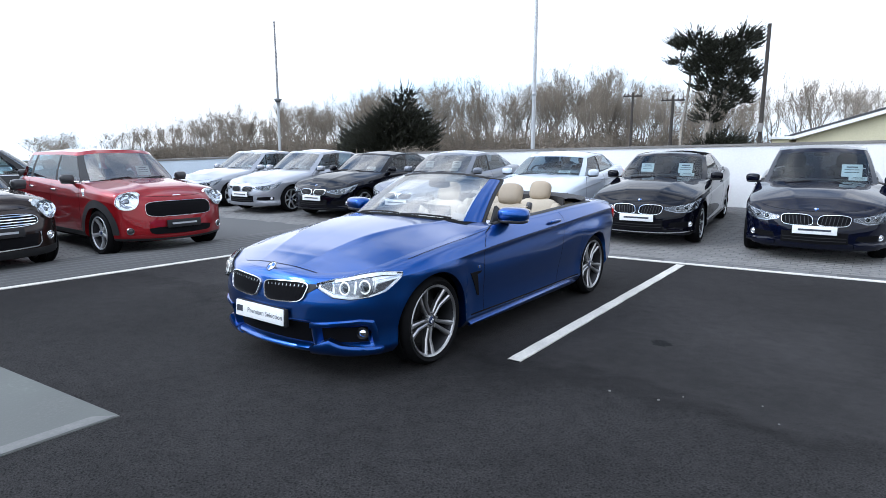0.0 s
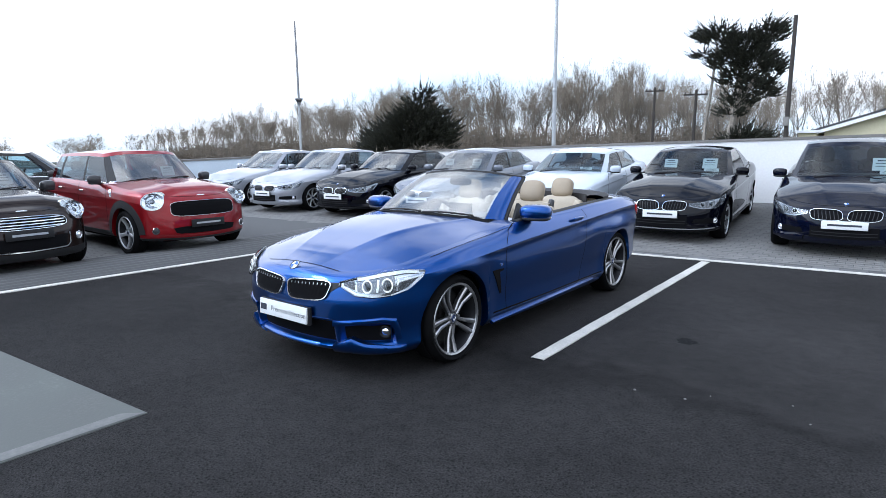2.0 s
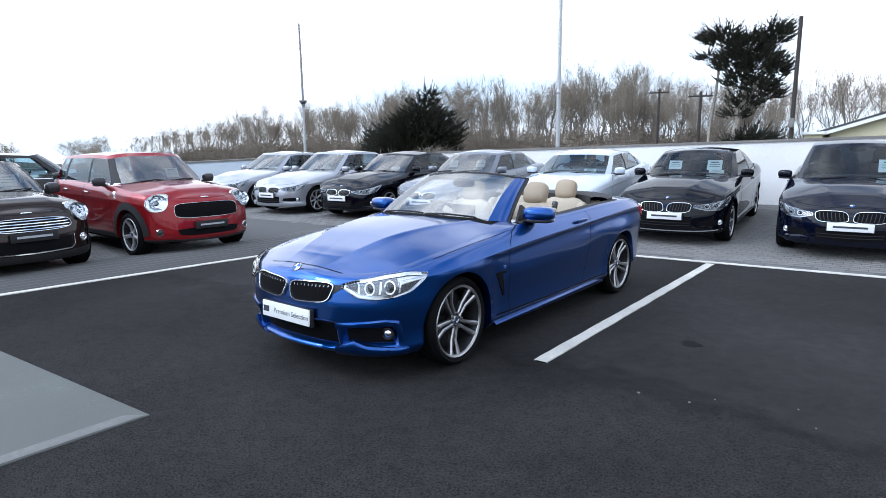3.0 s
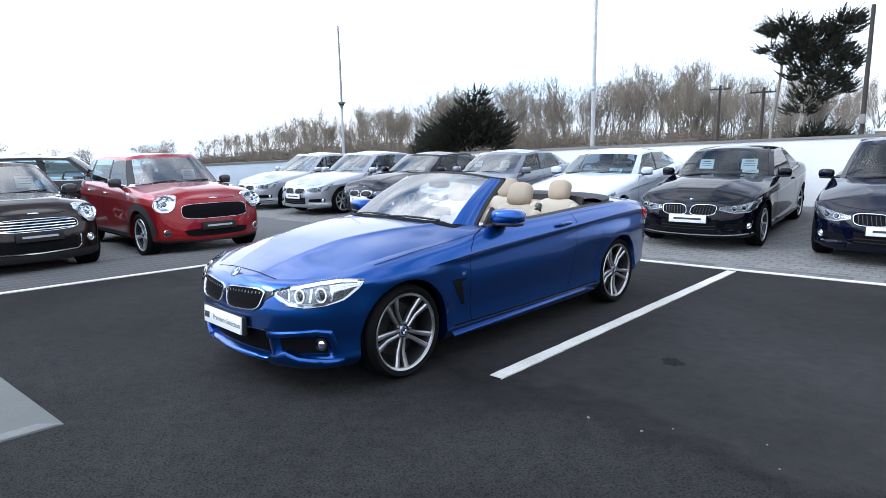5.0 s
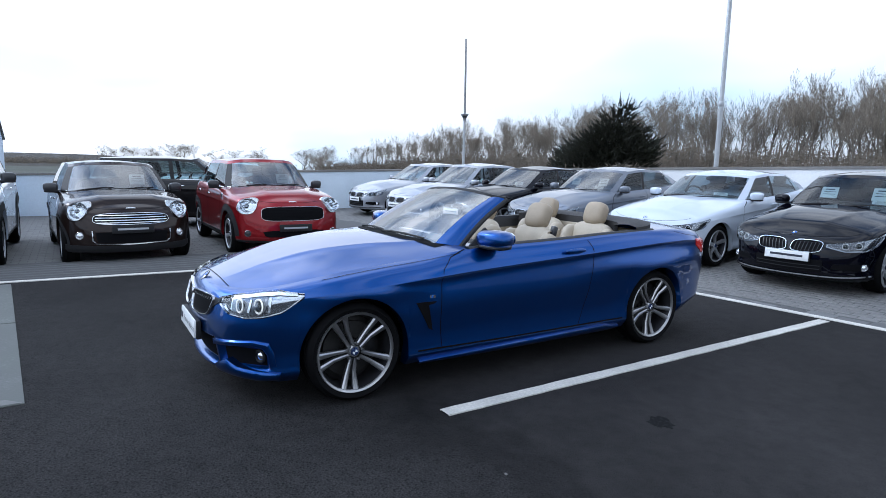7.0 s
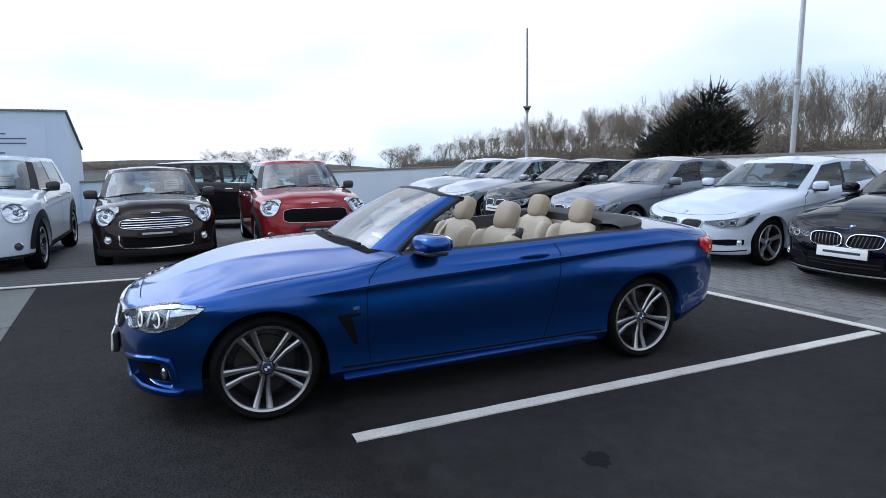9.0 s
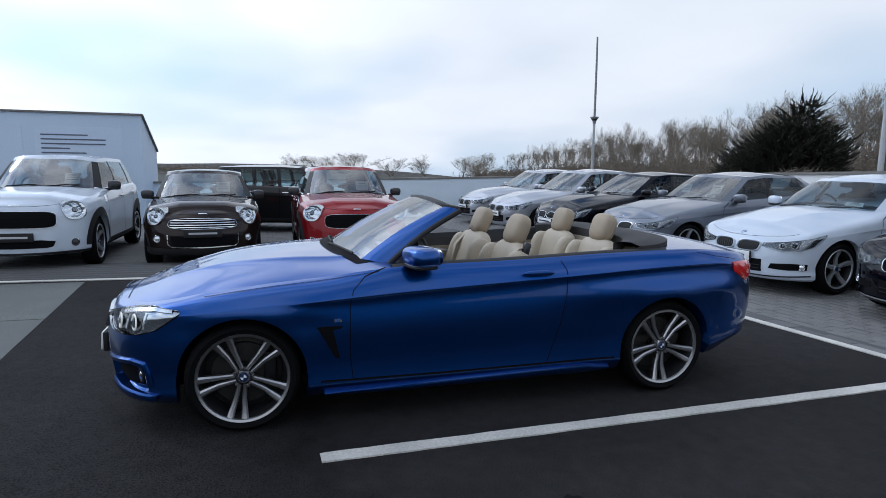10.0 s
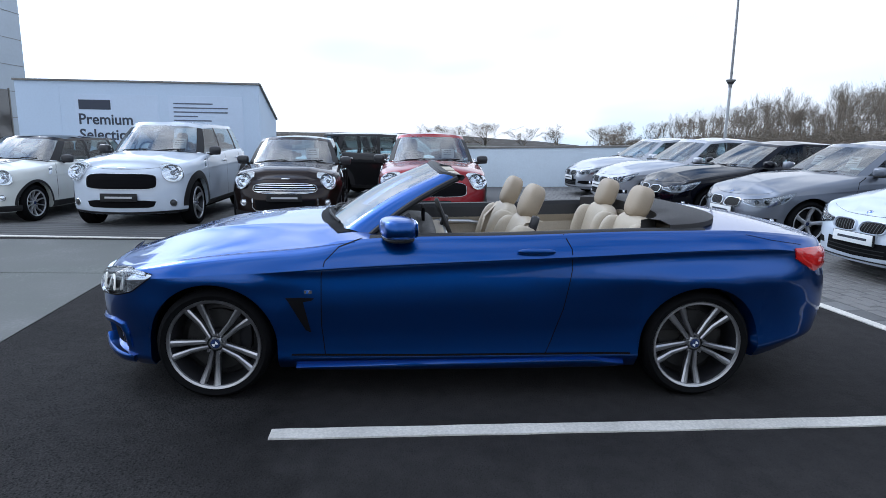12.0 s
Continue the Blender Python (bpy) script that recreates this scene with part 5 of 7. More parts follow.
        lamp_top = [(0.475, 0.672), (0.625, 0.702), (0.79, 0.727), (0.94, 0.742), (1.09, 0.729)]
        lamp_low = [(0.475, 0.652), (0.595, 0.594), (0.715, 0.583), (0.83, 0.594), (0.95, 0.627), (1.085, 0.718)]
        lamp = part("headlight", patch(sh, shift(lamp_top, side), shift(lamp_low, side), 0.002, 28, 8), M["lamp facet"], root, "clear headlight with lit rings")
        part("lamp_surround", patch(sh, shift([(0.585, 0.684), (0.70, 0.704), (0.86, 0.722)], side), shift([(0.605, 0.618), (0.72, 0.606), (0.845, 0.618)], side), 0.005, 18, 5), M["smoke lamp"], lamp)
        part("lamp_surround", patch(sh, shift([(0.50, 0.672), (0.575, 0.684)], side), shift([(0.50, 0.655), (0.585, 0.628)], side), 0.005, 6, 4), M["lamp shade"], lamp)
        for s, z, r in ((0.668, 0.653, 0.033), (0.803, 0.660, 0.035)):
            p, n = sh.at(side * s, z), sh.out(side * s, z)
            n = (n + Vector((0, -0.8, 0))).normalized()
            ring = part("lamp_ring", torus((0, 0, 0), n, r, 0.0046), M["led"], lamp, "lit white ring")
            ring.matrix_basis = Matrix.Translation(p + n * 0.013) @ Matrix.Diagonal((1, 1, 1.22, 1))
            part("lamp_lens", dome(p + n * 0.011, n, r * 0.8, 0.014), M["lens"], lamp)
            part("lamp_bowl", dome(p + n * 0.006, n, r * 0.86, 0.004), M["lamp shade"], lamp)
        part("light_guide", strip(sh, shift([(0.54, 0.632), (0.60, 0.606), (0.715, 0.593), (0.83, 0.604)], side), 0.014, 0.010), M["chrome"], lamp)
        part("light_guide", strip(sh, shift([(0.735, 0.616), (0.738, 0.690)], side), 0.015, 0.012), M["lamp"], lamp)
        part("light_guide", strip(sh, shift([(0.868, 0.622), (0.876, 0.712)], side), 0.013, 0.010), M["lamp"], lamp)
        part("light_guide", strip(sh, shift([(0.60, 0.690), (0.79, 0.717), (0.94, 0.732), (1.05, 0.727)], side), 0.016, 0.010), M["lamp"], lamp, "bright brow")
        lens = part("lens", patch(sh, shift(lamp_top, side), shift(lamp_low, side), 0.022, 28, 8, 0.006, 0.022), M["lens"], lamp, "clear lens")
        lens.visible_shadow = False
        part("lamp_seal", strip(sh, shift(lamp_top, side), 0.006, 0.004), M["gap"], lamp)
        part("lamp_seal", strip(sh, shift([(q, z - 0.004) for q, z in lamp_low], side), 0.006, 0.004), M["gap"], lamp)
        # outer intake with its blades and fog lamp
        part("air_intake", patch(sh, shift([(0.515, 0.384), (0.70, 0.384), (0.847, 0.384)], side), shift([(0.515, 0.276), (0.70, 0.276), (0.847, 0.276)], side), 0.004, 16, 6, 0, 0.004), M["gap"], root)
        sh.plain = True
        part("splitter", patch(sh, shift([(0.415, 0.244), (0.57, 0.303), (0.65, 0.268), (0.80, 0.252), (0.94, 0.243)], side), shift([(0.43, 0.196), (0.54, 0.192), (0.68, 0.192), (0.82, 0.197), (0.93, 0.206)], side), 0.018, 32, 6, 0.012, 0.07), M["blue"], root)
        part("intake_blade", patch(sh, shift([(0.44, 0.414), (0.62, 0.433), (0.78, 0.446), (0.875, 0.432), (0.905, 0.365), (0.915, 0.285)], side), shift([(0.44, 0.378), (0.62, 0.397), (0.765, 0.410), (0.835, 0.393), (0.862, 0.355), (0.872, 0.285)], side), 0.006, 40, 4, 0.011, 0.05), M["blue"], root)
        sh.plain = False
        p, n = sh.at(side * 0.81, 0.338), sh.out(side * 0.81, 0.338)
        n = (n + Vector((0, -1, 0))).normalized()
        fog = part("fog_lamp", torus(p + n * 0.012, n, 0.036, 0.008), M["trim"], root)
        part("fog_lens", dome(p + n * 0.010, n, 0.032, 0.014), M["chrome"], fog)
    part("air_intake", patch(sh, [(-0.425, 0.398), (0, 0.398), (0.425, 0.398)], [(-0.425, 0.260), (0, 0.260), (0.425, 0.260)], 0.003, 24, 6, 0, 0.003), M["gap"], root)
    for z in (0.285, 0.32, 0.355):
        part("intake_bar", strip(sh, [(-0.41, z + 0.008), (0, z), (0.41, z + 0.008)], 0.008, 0.008), M["gap"], root)
    add_plate(root, -0.866, 0.435, words="Premium Selection", tilt=-4)
    part("plate_holder", box(0, -0.845, 0.43, 0.54, 0.03, 0.125, 0.006), M["trim"], root)
    tip = sh.bonnet(0, sh.at(0, 0.72).y + 0.03, 0.2, sh.top(-0.83))
    add_roundel(root, tip + Vector((0, -0.004, 0.008)), (0, -0.68, 0.73), 0.042)
    # bonnet shut line above the grille
    def deck(x, y):
        a = sh.at(sy(y), sh.top(y) - 1e-4)
        return sh.bonnet(max(-1, min(1, x / a.x)), a.y, a.x, a.z)
    verts = []
    for k in range(61):
        x = -0.59 + 1.18 * k / 60
        y = float(np.interp(abs(x), sh.xs[:sh.mid + 1], sh.ys[:sh.mid + 1])) + 0.005 + 0.075 * (1 - (abs(x) / 0.60) ** 2)
        verts += [deck(x, y - 0.0024) + Vector((0, 0, 0.0020)), deck(x, y + 0.0024) + Vector((0, 0, 0.0020))]
    part("shut_line", mesh(verts, [(2 * k, 2 * k + 1, 2 * k + 3, 2 * k + 2) for k in range(60)]), M["gap"], root)
    # tail lamps and rear trim
    for side in (1, -1):
        rl = sh.length
        tail = part("tail_light", patch(sh, shift([(sy(3.36), 0.905), (sy(3.5), 0.905), (rx(0.62), 0.895)], side), shift([(sy(3.375), 0.845), (sy(3.52), 0.765), (rx(0.62), 0.80)], side), 0.008, 12, 6, 0.012), M["red lens"], root, "red tail light")
    part("rear_diffuser", box(0, 3.66, 0.34, 1.1, 0.14, 0.12, 0.03), M["trim"], root)
    # windscreen, pillars, header
    def sill_y(x):
        """Where the screen meets the bonnet."""
        return 0.60 + 0.13 * (abs(x) / 0.63) ** 2.2
    base = [deck(x, sill_y(x)) + Vector((0, 0, 0.004)) for x in (0, 0.28, 0.47, 0.61)] + [Vector((0.705, 0.855, 0.940))]
    head = [Vector(p) for p in ((0, 1.225, 1.328), (0.25, 1.235, 1.320), (0.40, 1.256, 1.305), (0.502, 1.285, 1.288), (0.565, 1.375, 1.272))]

    def row(k, n=5):
        """Points of the screen from middle to edge at height fraction k."""
        return [b.lerp(h, k) + Vector((0, -0.012, 0.012)) * math.sin(math.pi * k) * 1.4 for b, h in zip(base, head)]
    rows = [row(k / 10) for k in range(11)]
    full = [[Vector((-p.x, p.y, p.z)) for p in r[3:0:-1]] + r[:4] for r in rows]
    vs = [p for r in full for p in r]
    bm = bmesh.new()
    bm.from_mesh(mesh(vs, [(j * 7 + i, j * 7 + i + 1, (j + 1) * 7 + i + 1, (j + 1) * 7 + i) for j in range(10) for i in range(6)]))
    pane = part("windscreen", face_out(bm, (0, 1.7, 0.7)), M["pale glass"], root)
    pane.visible_shadow = False
    part("screen_band", mesh([p + Vector((0, 0.006, -0.004)) for r in full[8:] for p in r], [(j * 7 + i, j * 7 + i + 1, (j + 1) * 7 + i + 1, (j + 1) * 7 + i) for j in range(2) for i in range(6)]), M["glass dark"], pane)
    for side in (1, -1):
        vs, fs = [], []
        n = 14
        for k in range(n + 1):
            r = row(k / n)
            a, b = r[3], r[4]
            a, b = Vector((side * a.x, a.y, a.z)), Vector((side * b.x, b.y, b.z))
            out = Vector((side * 0.8, -0.3, 0.5)).normalized() * 0.014
            inn = Vector((-side * 0.035, 0.015, -0.015))
            vs += [a, a.lerp(b, 0.3) + out, a.lerp(b, 0.75) + out, b, b + inn, a + inn]
        for k in range(n):
            for j in range(6):
                q = (j + 1) % 6
                fs.append((k * 6 + j, (k + 1) * 6 + j, (k + 1) * 6 + q, k * 6 + q))
        bm = bmesh.new()
        bm.from_mesh(mesh(vs, fs))
        bmesh.ops.recalc_face_normals(bm, faces=bm.faces)
        part("windscreen_pillar", bm, M["blue"], root, "blue windscreen pillar")
        part("pillar_seal", tube([Vector((side * (p.x + 0.004), p.y + 0.016, p.z - 0.006)) for p in [row(k / 8)[4] for k in range(9)]], 0.018, 8), M["trim"], root)
        part("corner_trim", mesh([(side * 0.775, 0.90, 0.945), (side * 0.790, 1.17, 0.955), (side * 0.700, 1.10, 1.075), (side * 0.755, 0.90, 0.940), (side * 0.755, 1.17, 0.955), (side * 0.675, 1.10, 1.07)], [(0, 1, 2), (5, 4, 3), (0, 3, 4, 1), (1, 4, 5, 2), (2, 5, 3, 0)]), M["trim"], root, smooth=False)
    lead = [Vector((-p.x, p.y, p.z)) for p in head[:0:-1]] + head
    vs, fs = [], []
    for p in lead:
        vs += [p, p + Vector((0, 0.015, 0.016)), p + Vector((0, 0.055, 0.014)), p + Vector((0, 0.062, 0.0)), p + Vector((0, 0.045, -0.02)), p + Vector((0, 0.0, -0.012))]
    for k in range(len(lead) - 1):
        for j in range(6):
            q = (j + 1) % 6
            fs.append((k * 6 + j, (k + 1) * 6 + j, (k + 1) * 6 + q, k * 6 + q))
    bm = bmesh.new()
    bm.from_mesh(mesh(vs, fs))
    bmesh.ops.recalc_face_normals(bm, faces=bm.faces)
    part("windscreen_header", bm, M["trim"], root, "black windscreen header")
    part("sun_visor", box(-0.3, 1.375, 1.272, 0.42, 0.10, 0.02, 0.008), M["beige"], root)
    part("sun_visor", box(0.3, 1.375, 1.272, 0.42, 0.10, 0.02, 0.008), M["beige"], root)
    part("centre_mirror", pillow(0.25, 0.04, 0.075, 3.0, m=pose(0, 1.20, 1.235)), M["trim"], root)
    for name, reach, mat in (("scuttle", (-0.085, 0.02), "gap"), ("dash_top", (0.02, 0.30), "dash")):
        vs = []
        for k in range(31):
            x = (-0.67 if name == "scuttle" else -0.63) * (1 - 2 * k / 30)
            for q in range(6):
                y = sill_y(x) + reach[0] + (reach[1] - reach[0]) * q / 5 + (0.045 * (abs(x) / 0.67) ** 6 if q == 0 else 0)
                vs.append(deck(x, min(y, 0.985)) + Vector((0, 0, 0.0035)))
        part(name, mesh(vs, [(6 * k + q, 6 * k + 6 + q, 6 * k + 7 + q, 6 * k + 1 + q) for k in range(30) for q in range(5)]), M[mat], root)
    for x0, x1 in ((-0.46, 0.02), (0.06, 0.52)):
        part("wiper", tube([deck(x, sill_y(x) - 0.035 + 0.03 * k / 8) + Vector((0, 0, 0.012 + 0.010 * math.sin(math.pi * k / 8))) for k, x in enumerate(np.linspace(x0, x1, 9).tolist())], 0.008, 6), M["trim"], root)
    # cockpit
    tub, faces = [], []
    ys = np.linspace(0.88, 2.82, 40)
    for y in ys:
        x = sh.at(sy(y), sh.top(y)).x
        z = sh.top(y)
        tub += [(x, y, z), (x - 0.02, y, z + 0.012), (x - 0.065, y, z + 0.010), (x - 0.085, y, z - 0.02)]
    for side in (1, -1):
        part("belt_trim", mesh([(side * a, b, c) for a, b, c in tub], [(4 * k + j, 4 * k + 4 + j, 4 * k + 5 + j, 4 * k + 1 + j)[::side] for k in range(39) for j in range(3)]), M["trim"], root, "black belt line trim")
        lining = []
        for y in ys:
            x = sh.at(sy(y), sh.top(y)).x
            z = sh.top(y)
            lining += [(side * (x - 0.085), y, z - 0.02), (side * (x - 0.10), y, z - 0.10), (side * (x - 0.075), y, z - 0.16), (side * (x - 0.12), y, z - 0.30), (side * (x - 0.11), y, 0.34)]
        part("door_lining", mesh(lining, [(5 * k + j, 5 * k + 5 + j, 5 * k + 6 + j, 5 * k + 1 + j)[::side] for k in range(39) for j in range(1, 4)]), M["beige"], root, "beige leather door lining")
        part("lining_top", mesh(lining, [(5 * k, 5 * k + 5, 5 * k + 6, 5 * k + 1)[::side] for k in range(39)]), M["dash"], root)
        part("door_pull", tube([(side * 0.73, 1.15, 0.80), (side * 0.70, 1.35, 0.83), (side * 0.70, 1.6, 0.83), (side * 0.73, 1.75, 0.80)], 0.016, 8), M["satin"], root)
    part("cabin_floor", box(0, 1.9, 0.36, 1.55, 2.2, 0.05), M["carpet"], root)
    part("dashboard", pillow(1.30, 0.42, 0.30, 4.5, m=pose(0, 1.08, 0.80)), M["dash"], root)
    part("dash_panel", pillow(1.45, 0.10, 0.11, 4.0, m=pose(0, 1.32, 0.80)), M["beige"], root)
    part("dash_trim", box(0, 1.362, 0.845, 1.38, 0.02, 0.025, 0.006), M["satin"], root)
    part("screen", box(0, 1.20, 0.985, 0.26, 0.02, 0.10, 0.006), M["gap"], root)
    part("steering_wheel", torus((-0.37, 1.38, 0.87), (0, 1, 0.42), 0.18, 0.017, 28), M["dash"], root)
    bm = pillow(0.15, 0.05, 0.12, 2.8, m=pose(-0.37, 1.37, 0.865, -20))
    add_box(bm, -0.37, 1.37, 0.865, 0.33, 0.02, 0.035, 0.006)
    part("wheel_hub", bm, M["dash"], root)
    part("centre_console", box(0, 1.75, 0.55, 0.22, 1.1, 0.30, 0.04), M["beige"], root)
    part("gear_lever", tube([(0, 1.45, 0.7), (0, 1.47, 0.80), (0, 1.47, 0.84)], [0.012, 0.014, 0.024], 10), M["dash"], root)
    for side in (1, -1):
        add_seat(root, side * 0.38, 1.66, 0.52, M["beige"], tilt=18, width=0.56, back=0.475, head=0.205, head_mat=M["taupe"])
        part("belt_guide", box(side * 0.60, 1.86, 1.00, 0.05, 0.05, 0.10, 0.015, m=pose(0, 0, 0, -15)), M["lamp dark"], root)
        strap = [Vector((side * 0.60, 1.90, 1.02)), Vector((side * 0.575, 1.80, 1.005)), Vector((side * 0.56, 1.70, 0.90)), Vector((side * 0.58, 1.66, 0.74)), Vector((side * 0.60, 1.68, 0.60))]
        vs = [q for p in strap for q in (p + Vector((-0.022, 0, 0)), p + Vector((0.022, 0.012, 0)), p + Vector((0.022, 0.015, -0.003)), p + Vector((-0.022, 0.003, -0.003)))]
        part("seat_belt", mesh(vs, [(4 * k + j, 4 * k + (j + 1) % 4, 4 * k + 4 + (j + 1) % 4, 4 * k + 4 + j) for k in range(4) for j in range(4)]), M["beige"], root, "beige seat belt")
        add_seat(root, side * 0.33, 2.44, 0.57, M["beige"], tilt=14, width=0.54, back=0.415, head=0.195, head_mat=M["taupe"])
    part("rear_console", pillow(0.20, 0.16, 0.45, 3.5, m=pose(0, 2.56, 0.74, -14)), M["beige"], root)
    # cover over the folded roof, curving round the rear of the cockpit
    rim, inner = [], []
    for k in range(25):
        a = -math.pi / 2 + math.pi * k / 24
        rim.append(Vector((0.80 * math.copysign(abs(math.sin(a)) ** 0.55, math.sin(a)), 2.62 + 0.42 * abs(math.cos(a)) ** 0.75, 1.03 + 0.035 * math.cos(a))))
        inner.append(Vector((0.66 * math.copysign(abs(math.sin(a)) ** 0.6, math.sin(a)), 2.50 + 0.20 * abs(math.cos(a)) ** 0.9, 1.04 + 0.02 * math.cos(a))))
    vs, fs = [], []
    for r, i in zip(rim, inner):
        vs += [r + Vector((0, 0, -0.03)), r, r.lerp(i, 0.35) + Vector((0, 0, 0.018)), r.lerp(i, 0.75) + Vector((0, 0, 0.014)), i, i + Vector((0, 0, -0.09))]
    for k in range(24):
        for j in range(5):
            fs.append((6 * k + j, 6 * k + 6 + j, 6 * k + 7 + j, 6 * k + 1 + j))
    part("roof_cover", mesh(vs, fs), M["hood cloth"], root, "charcoal cover over the folded roof")
    part("rear_lining", box(0, 2.72, 0.80, 1.35, 0.06, 0.40, 0.02), M["beige"], root)
    add_mirror(root, 0.905, 1.04, 1.015, M["blue"], M["satin"], (0.27, 0.19, 0.125))
    def on_glass(u0, u1, k0, k1):
        """A card behind the glass between two fractions across and up."""
        def spot(u, k):
            r = row(k)
            i = min(int(u), 3)
            return r[i].lerp(r[i + 1], u - i) + Vector((0, 0.014, -0.012))
        a = [spot(u0, k0), spot(u1, k0), spot(u1, k1), spot(u0, k1)]
        b = [p + Vector((0, 0.002, -0.002)) for p in a]
        return mesh(a + b, [(0, 1, 2, 3), (7, 6, 5, 4), (0, 4, 5, 1), (1, 5, 6, 2), (2, 6, 7, 3), (3, 7, 4, 0)])
    part("screen_card", on_glass(2.10, 2.85, 0.05, 0.15), M["paper"], root, "white sales card behind the windscreen", smooth=False)
    part("screen_card", on_glass(2.35, 2.9, 0.62, 0.70), M["paper"], root, smooth=False)
    return root


# ---- the other cars ----
def saloon(m, name, mat, label, wb=2.76, fo=0.77, ro=1.0, hw=0.905, h=1.42, coupe=False, style="five", wheel_mat="alloy mid", kidney=0.16, lit=False, seat="cloth", sheets=(), mirror=None, sport=False, lamp_dark=False, screen="screen glass", chrome=True, kid_h=0.062, group="cars along the white wall"):
    """A saloon or coupe with twin kidney grilles."""
    rear = wb + ro
    spec = dict(
        plan=[(0, -fo), (0.27, -fo + 0.012), (0.48, -fo + 0.055), (0.65, -fo + 0.14), (0.76, -fo + 0.26), (hw - 0.075, -0.38), (hw - 0.035, -0.15), (hw - 0.018, 0.1), (hw - 0.01, 0.5), (hw - 0.004, 1.1), (hw, 2.0), (hw, wb), (hw - 0.02, wb + 0.32), (hw - 0.07, wb + 0.62), (hw - 0.17, rear - 0.18), (0.5, rear - 0.05), (0.25, rear - 0.01), (0, rear)],
        top=[(-fo, 0.70), (-fo + 0.2, 0.735), (-0.35, 0.79), (0, 0.845), (0.5, 0.895), (0.9, 0.935), (2.0, 0.965), (wb, 0.99), (wb + 0.5, 0.985), (rear, 0.95)],
        sill=[(-fo, 0.20), (-0.37, 0.19), (0.5, 0.20), (wb - 0.5, 0.21), (wb + 0.4, 0.26), (rear, 0.32)],
        swage=[(-fo, 0.63), (-0.4, 0.70), (0.4, 0.745), (1.2, 0.775), (2.2, 0.81), (wb + 0.3, 0.85), (rear, 0.83)],
        below=[(0, -0.05), (0.06, -0.012), (0.16, -0.010), (0.22, -0.026), (0.6, -0.008), (0.9, 0.0), (1, 0.0)],
        above=[(0, 0.0), (0.5, -0.02), (0.85, -0.05), (1.0, -0.085)],
        nose=[(0.15, 0.10), (0.22, 0.02), (0.32, 0.0), (0.46, 0.012), (0.56, 0.035), (0.64, 0.075), (0.70, 0.13), (0.8, 0.2)],
        tail=[(0.25, 0.14), (0.4, 0.03), (0.55, 0.0), (0.75, 0.03), (0.95, 0.07)],
        crown=[(-fo, 0.015), (-fo + 0.15, 0.05), (-0.3, 0.085), (0.1, 0.10), (0.6, 0.085), (1.0, 0.05), (wb + 0.1, 0.05), (rear - 0.1, 0.04), (rear, 0.02)],
        ridges=[(0.18, 0.52, 0.012)], shoulder=0.04, step=0.009, flare=0.010, wb=wb, ra=0.36, hub=0.315,
        door=(0.66, 1.72 if not coupe else 2.02), sill_line=0.29, bumper_line=0.56, cowl=0.62, boot=wb + 0.35)
    if not coupe:
        spec["door2"] = (1.72, 2.50)
    root = thing(name, m, label, "car", group)
    sh = Shell(spec)
    paint_mat = M[mat]
    build_shell(sh, root, paint_mat)
    sy, sx, rx = sh.sy, sh.sx, sh.rx
    add_wheels(root, sh, hw - 0.145, hw - 0.14, 0.315, 0.238, 0.205, style, M[wheel_mat])
    zr = h - 0.03
    wb2 = wb + (0.55 if coupe else 0.42)
    keys = [((0, 0.56, 0.985), (0, 1.30, zr + 0.005), "ws"), ((0.40, 0.62, 0.975), (0.34, 1.33, zr), "ws"), ((0.69, 0.80, 0.945), (0.565, 1.43, zr - 0.025), "ap"),
            ((0.765, 0.92, 0.935), (0.612, 1.51, zr - 0.035), "window")]
    if coupe:
        keys += [((0.80, 1.98, 0.955), (0.605, 2.02, zr - 0.02), "bp"), ((0.80, 2.04, 0.958), (0.605, 2.08, zr - 0.022), "rear_window"), ((0.775, wb - 0.05, 0.985), (0.57, 2.48, zr - 0.05), "cp"),
                 ((0.73, wb + 0.28, 1.0), (0.53, 2.58, zr - 0.06), "cp"), ((0.60, wb + 0.45, 1.01), (0.46, 2.60, zr - 0.055), "rw"), ((0.3, wb2, 1.02), (0.25, 2.62, zr - 0.05), "rw"), ((0, wb2 + 0.02, 1.02), (0, 2.63, zr - 0.048), "")]
    else:
        keys += [((0.80, 1.70, 0.955), (0.62, 1.82, zr - 0.012), "bp"), ((0.80, 1.77, 0.957), (0.62, 1.89, zr - 0.012), "rear_window"), ((0.78, wb - 0.18, 0.98), (0.585, 2.52, zr - 0.05), "bp2"), ((0.775, wb - 0.13, 0.982), (0.58, 2.55, zr - 0.052), "quarter"), ((0.755, wb + 0.05, 0.995), (0.565, 2.62, zr - 0.066), "cp"),
                 ((0.70, wb + 0.32, 1.01), (0.53, 2.68, zr - 0.07), "cp"), ((0.60, wb + 0.42, 1.02), (0.47, 2.70, zr - 0.065), "rw"), ((0.3, wb2 + 0.05, 1.03), (0.25, 2.72, zr - 0.06), "rw"), ((0, wb2 + 0.07, 1.03), (0, 2.73, zr - 0.058), "")]
    greenhouse(root, keys, paint_mat, 0.05, M[screen], M["glass"])
    add_interior(root, sh, keys, M[seat])
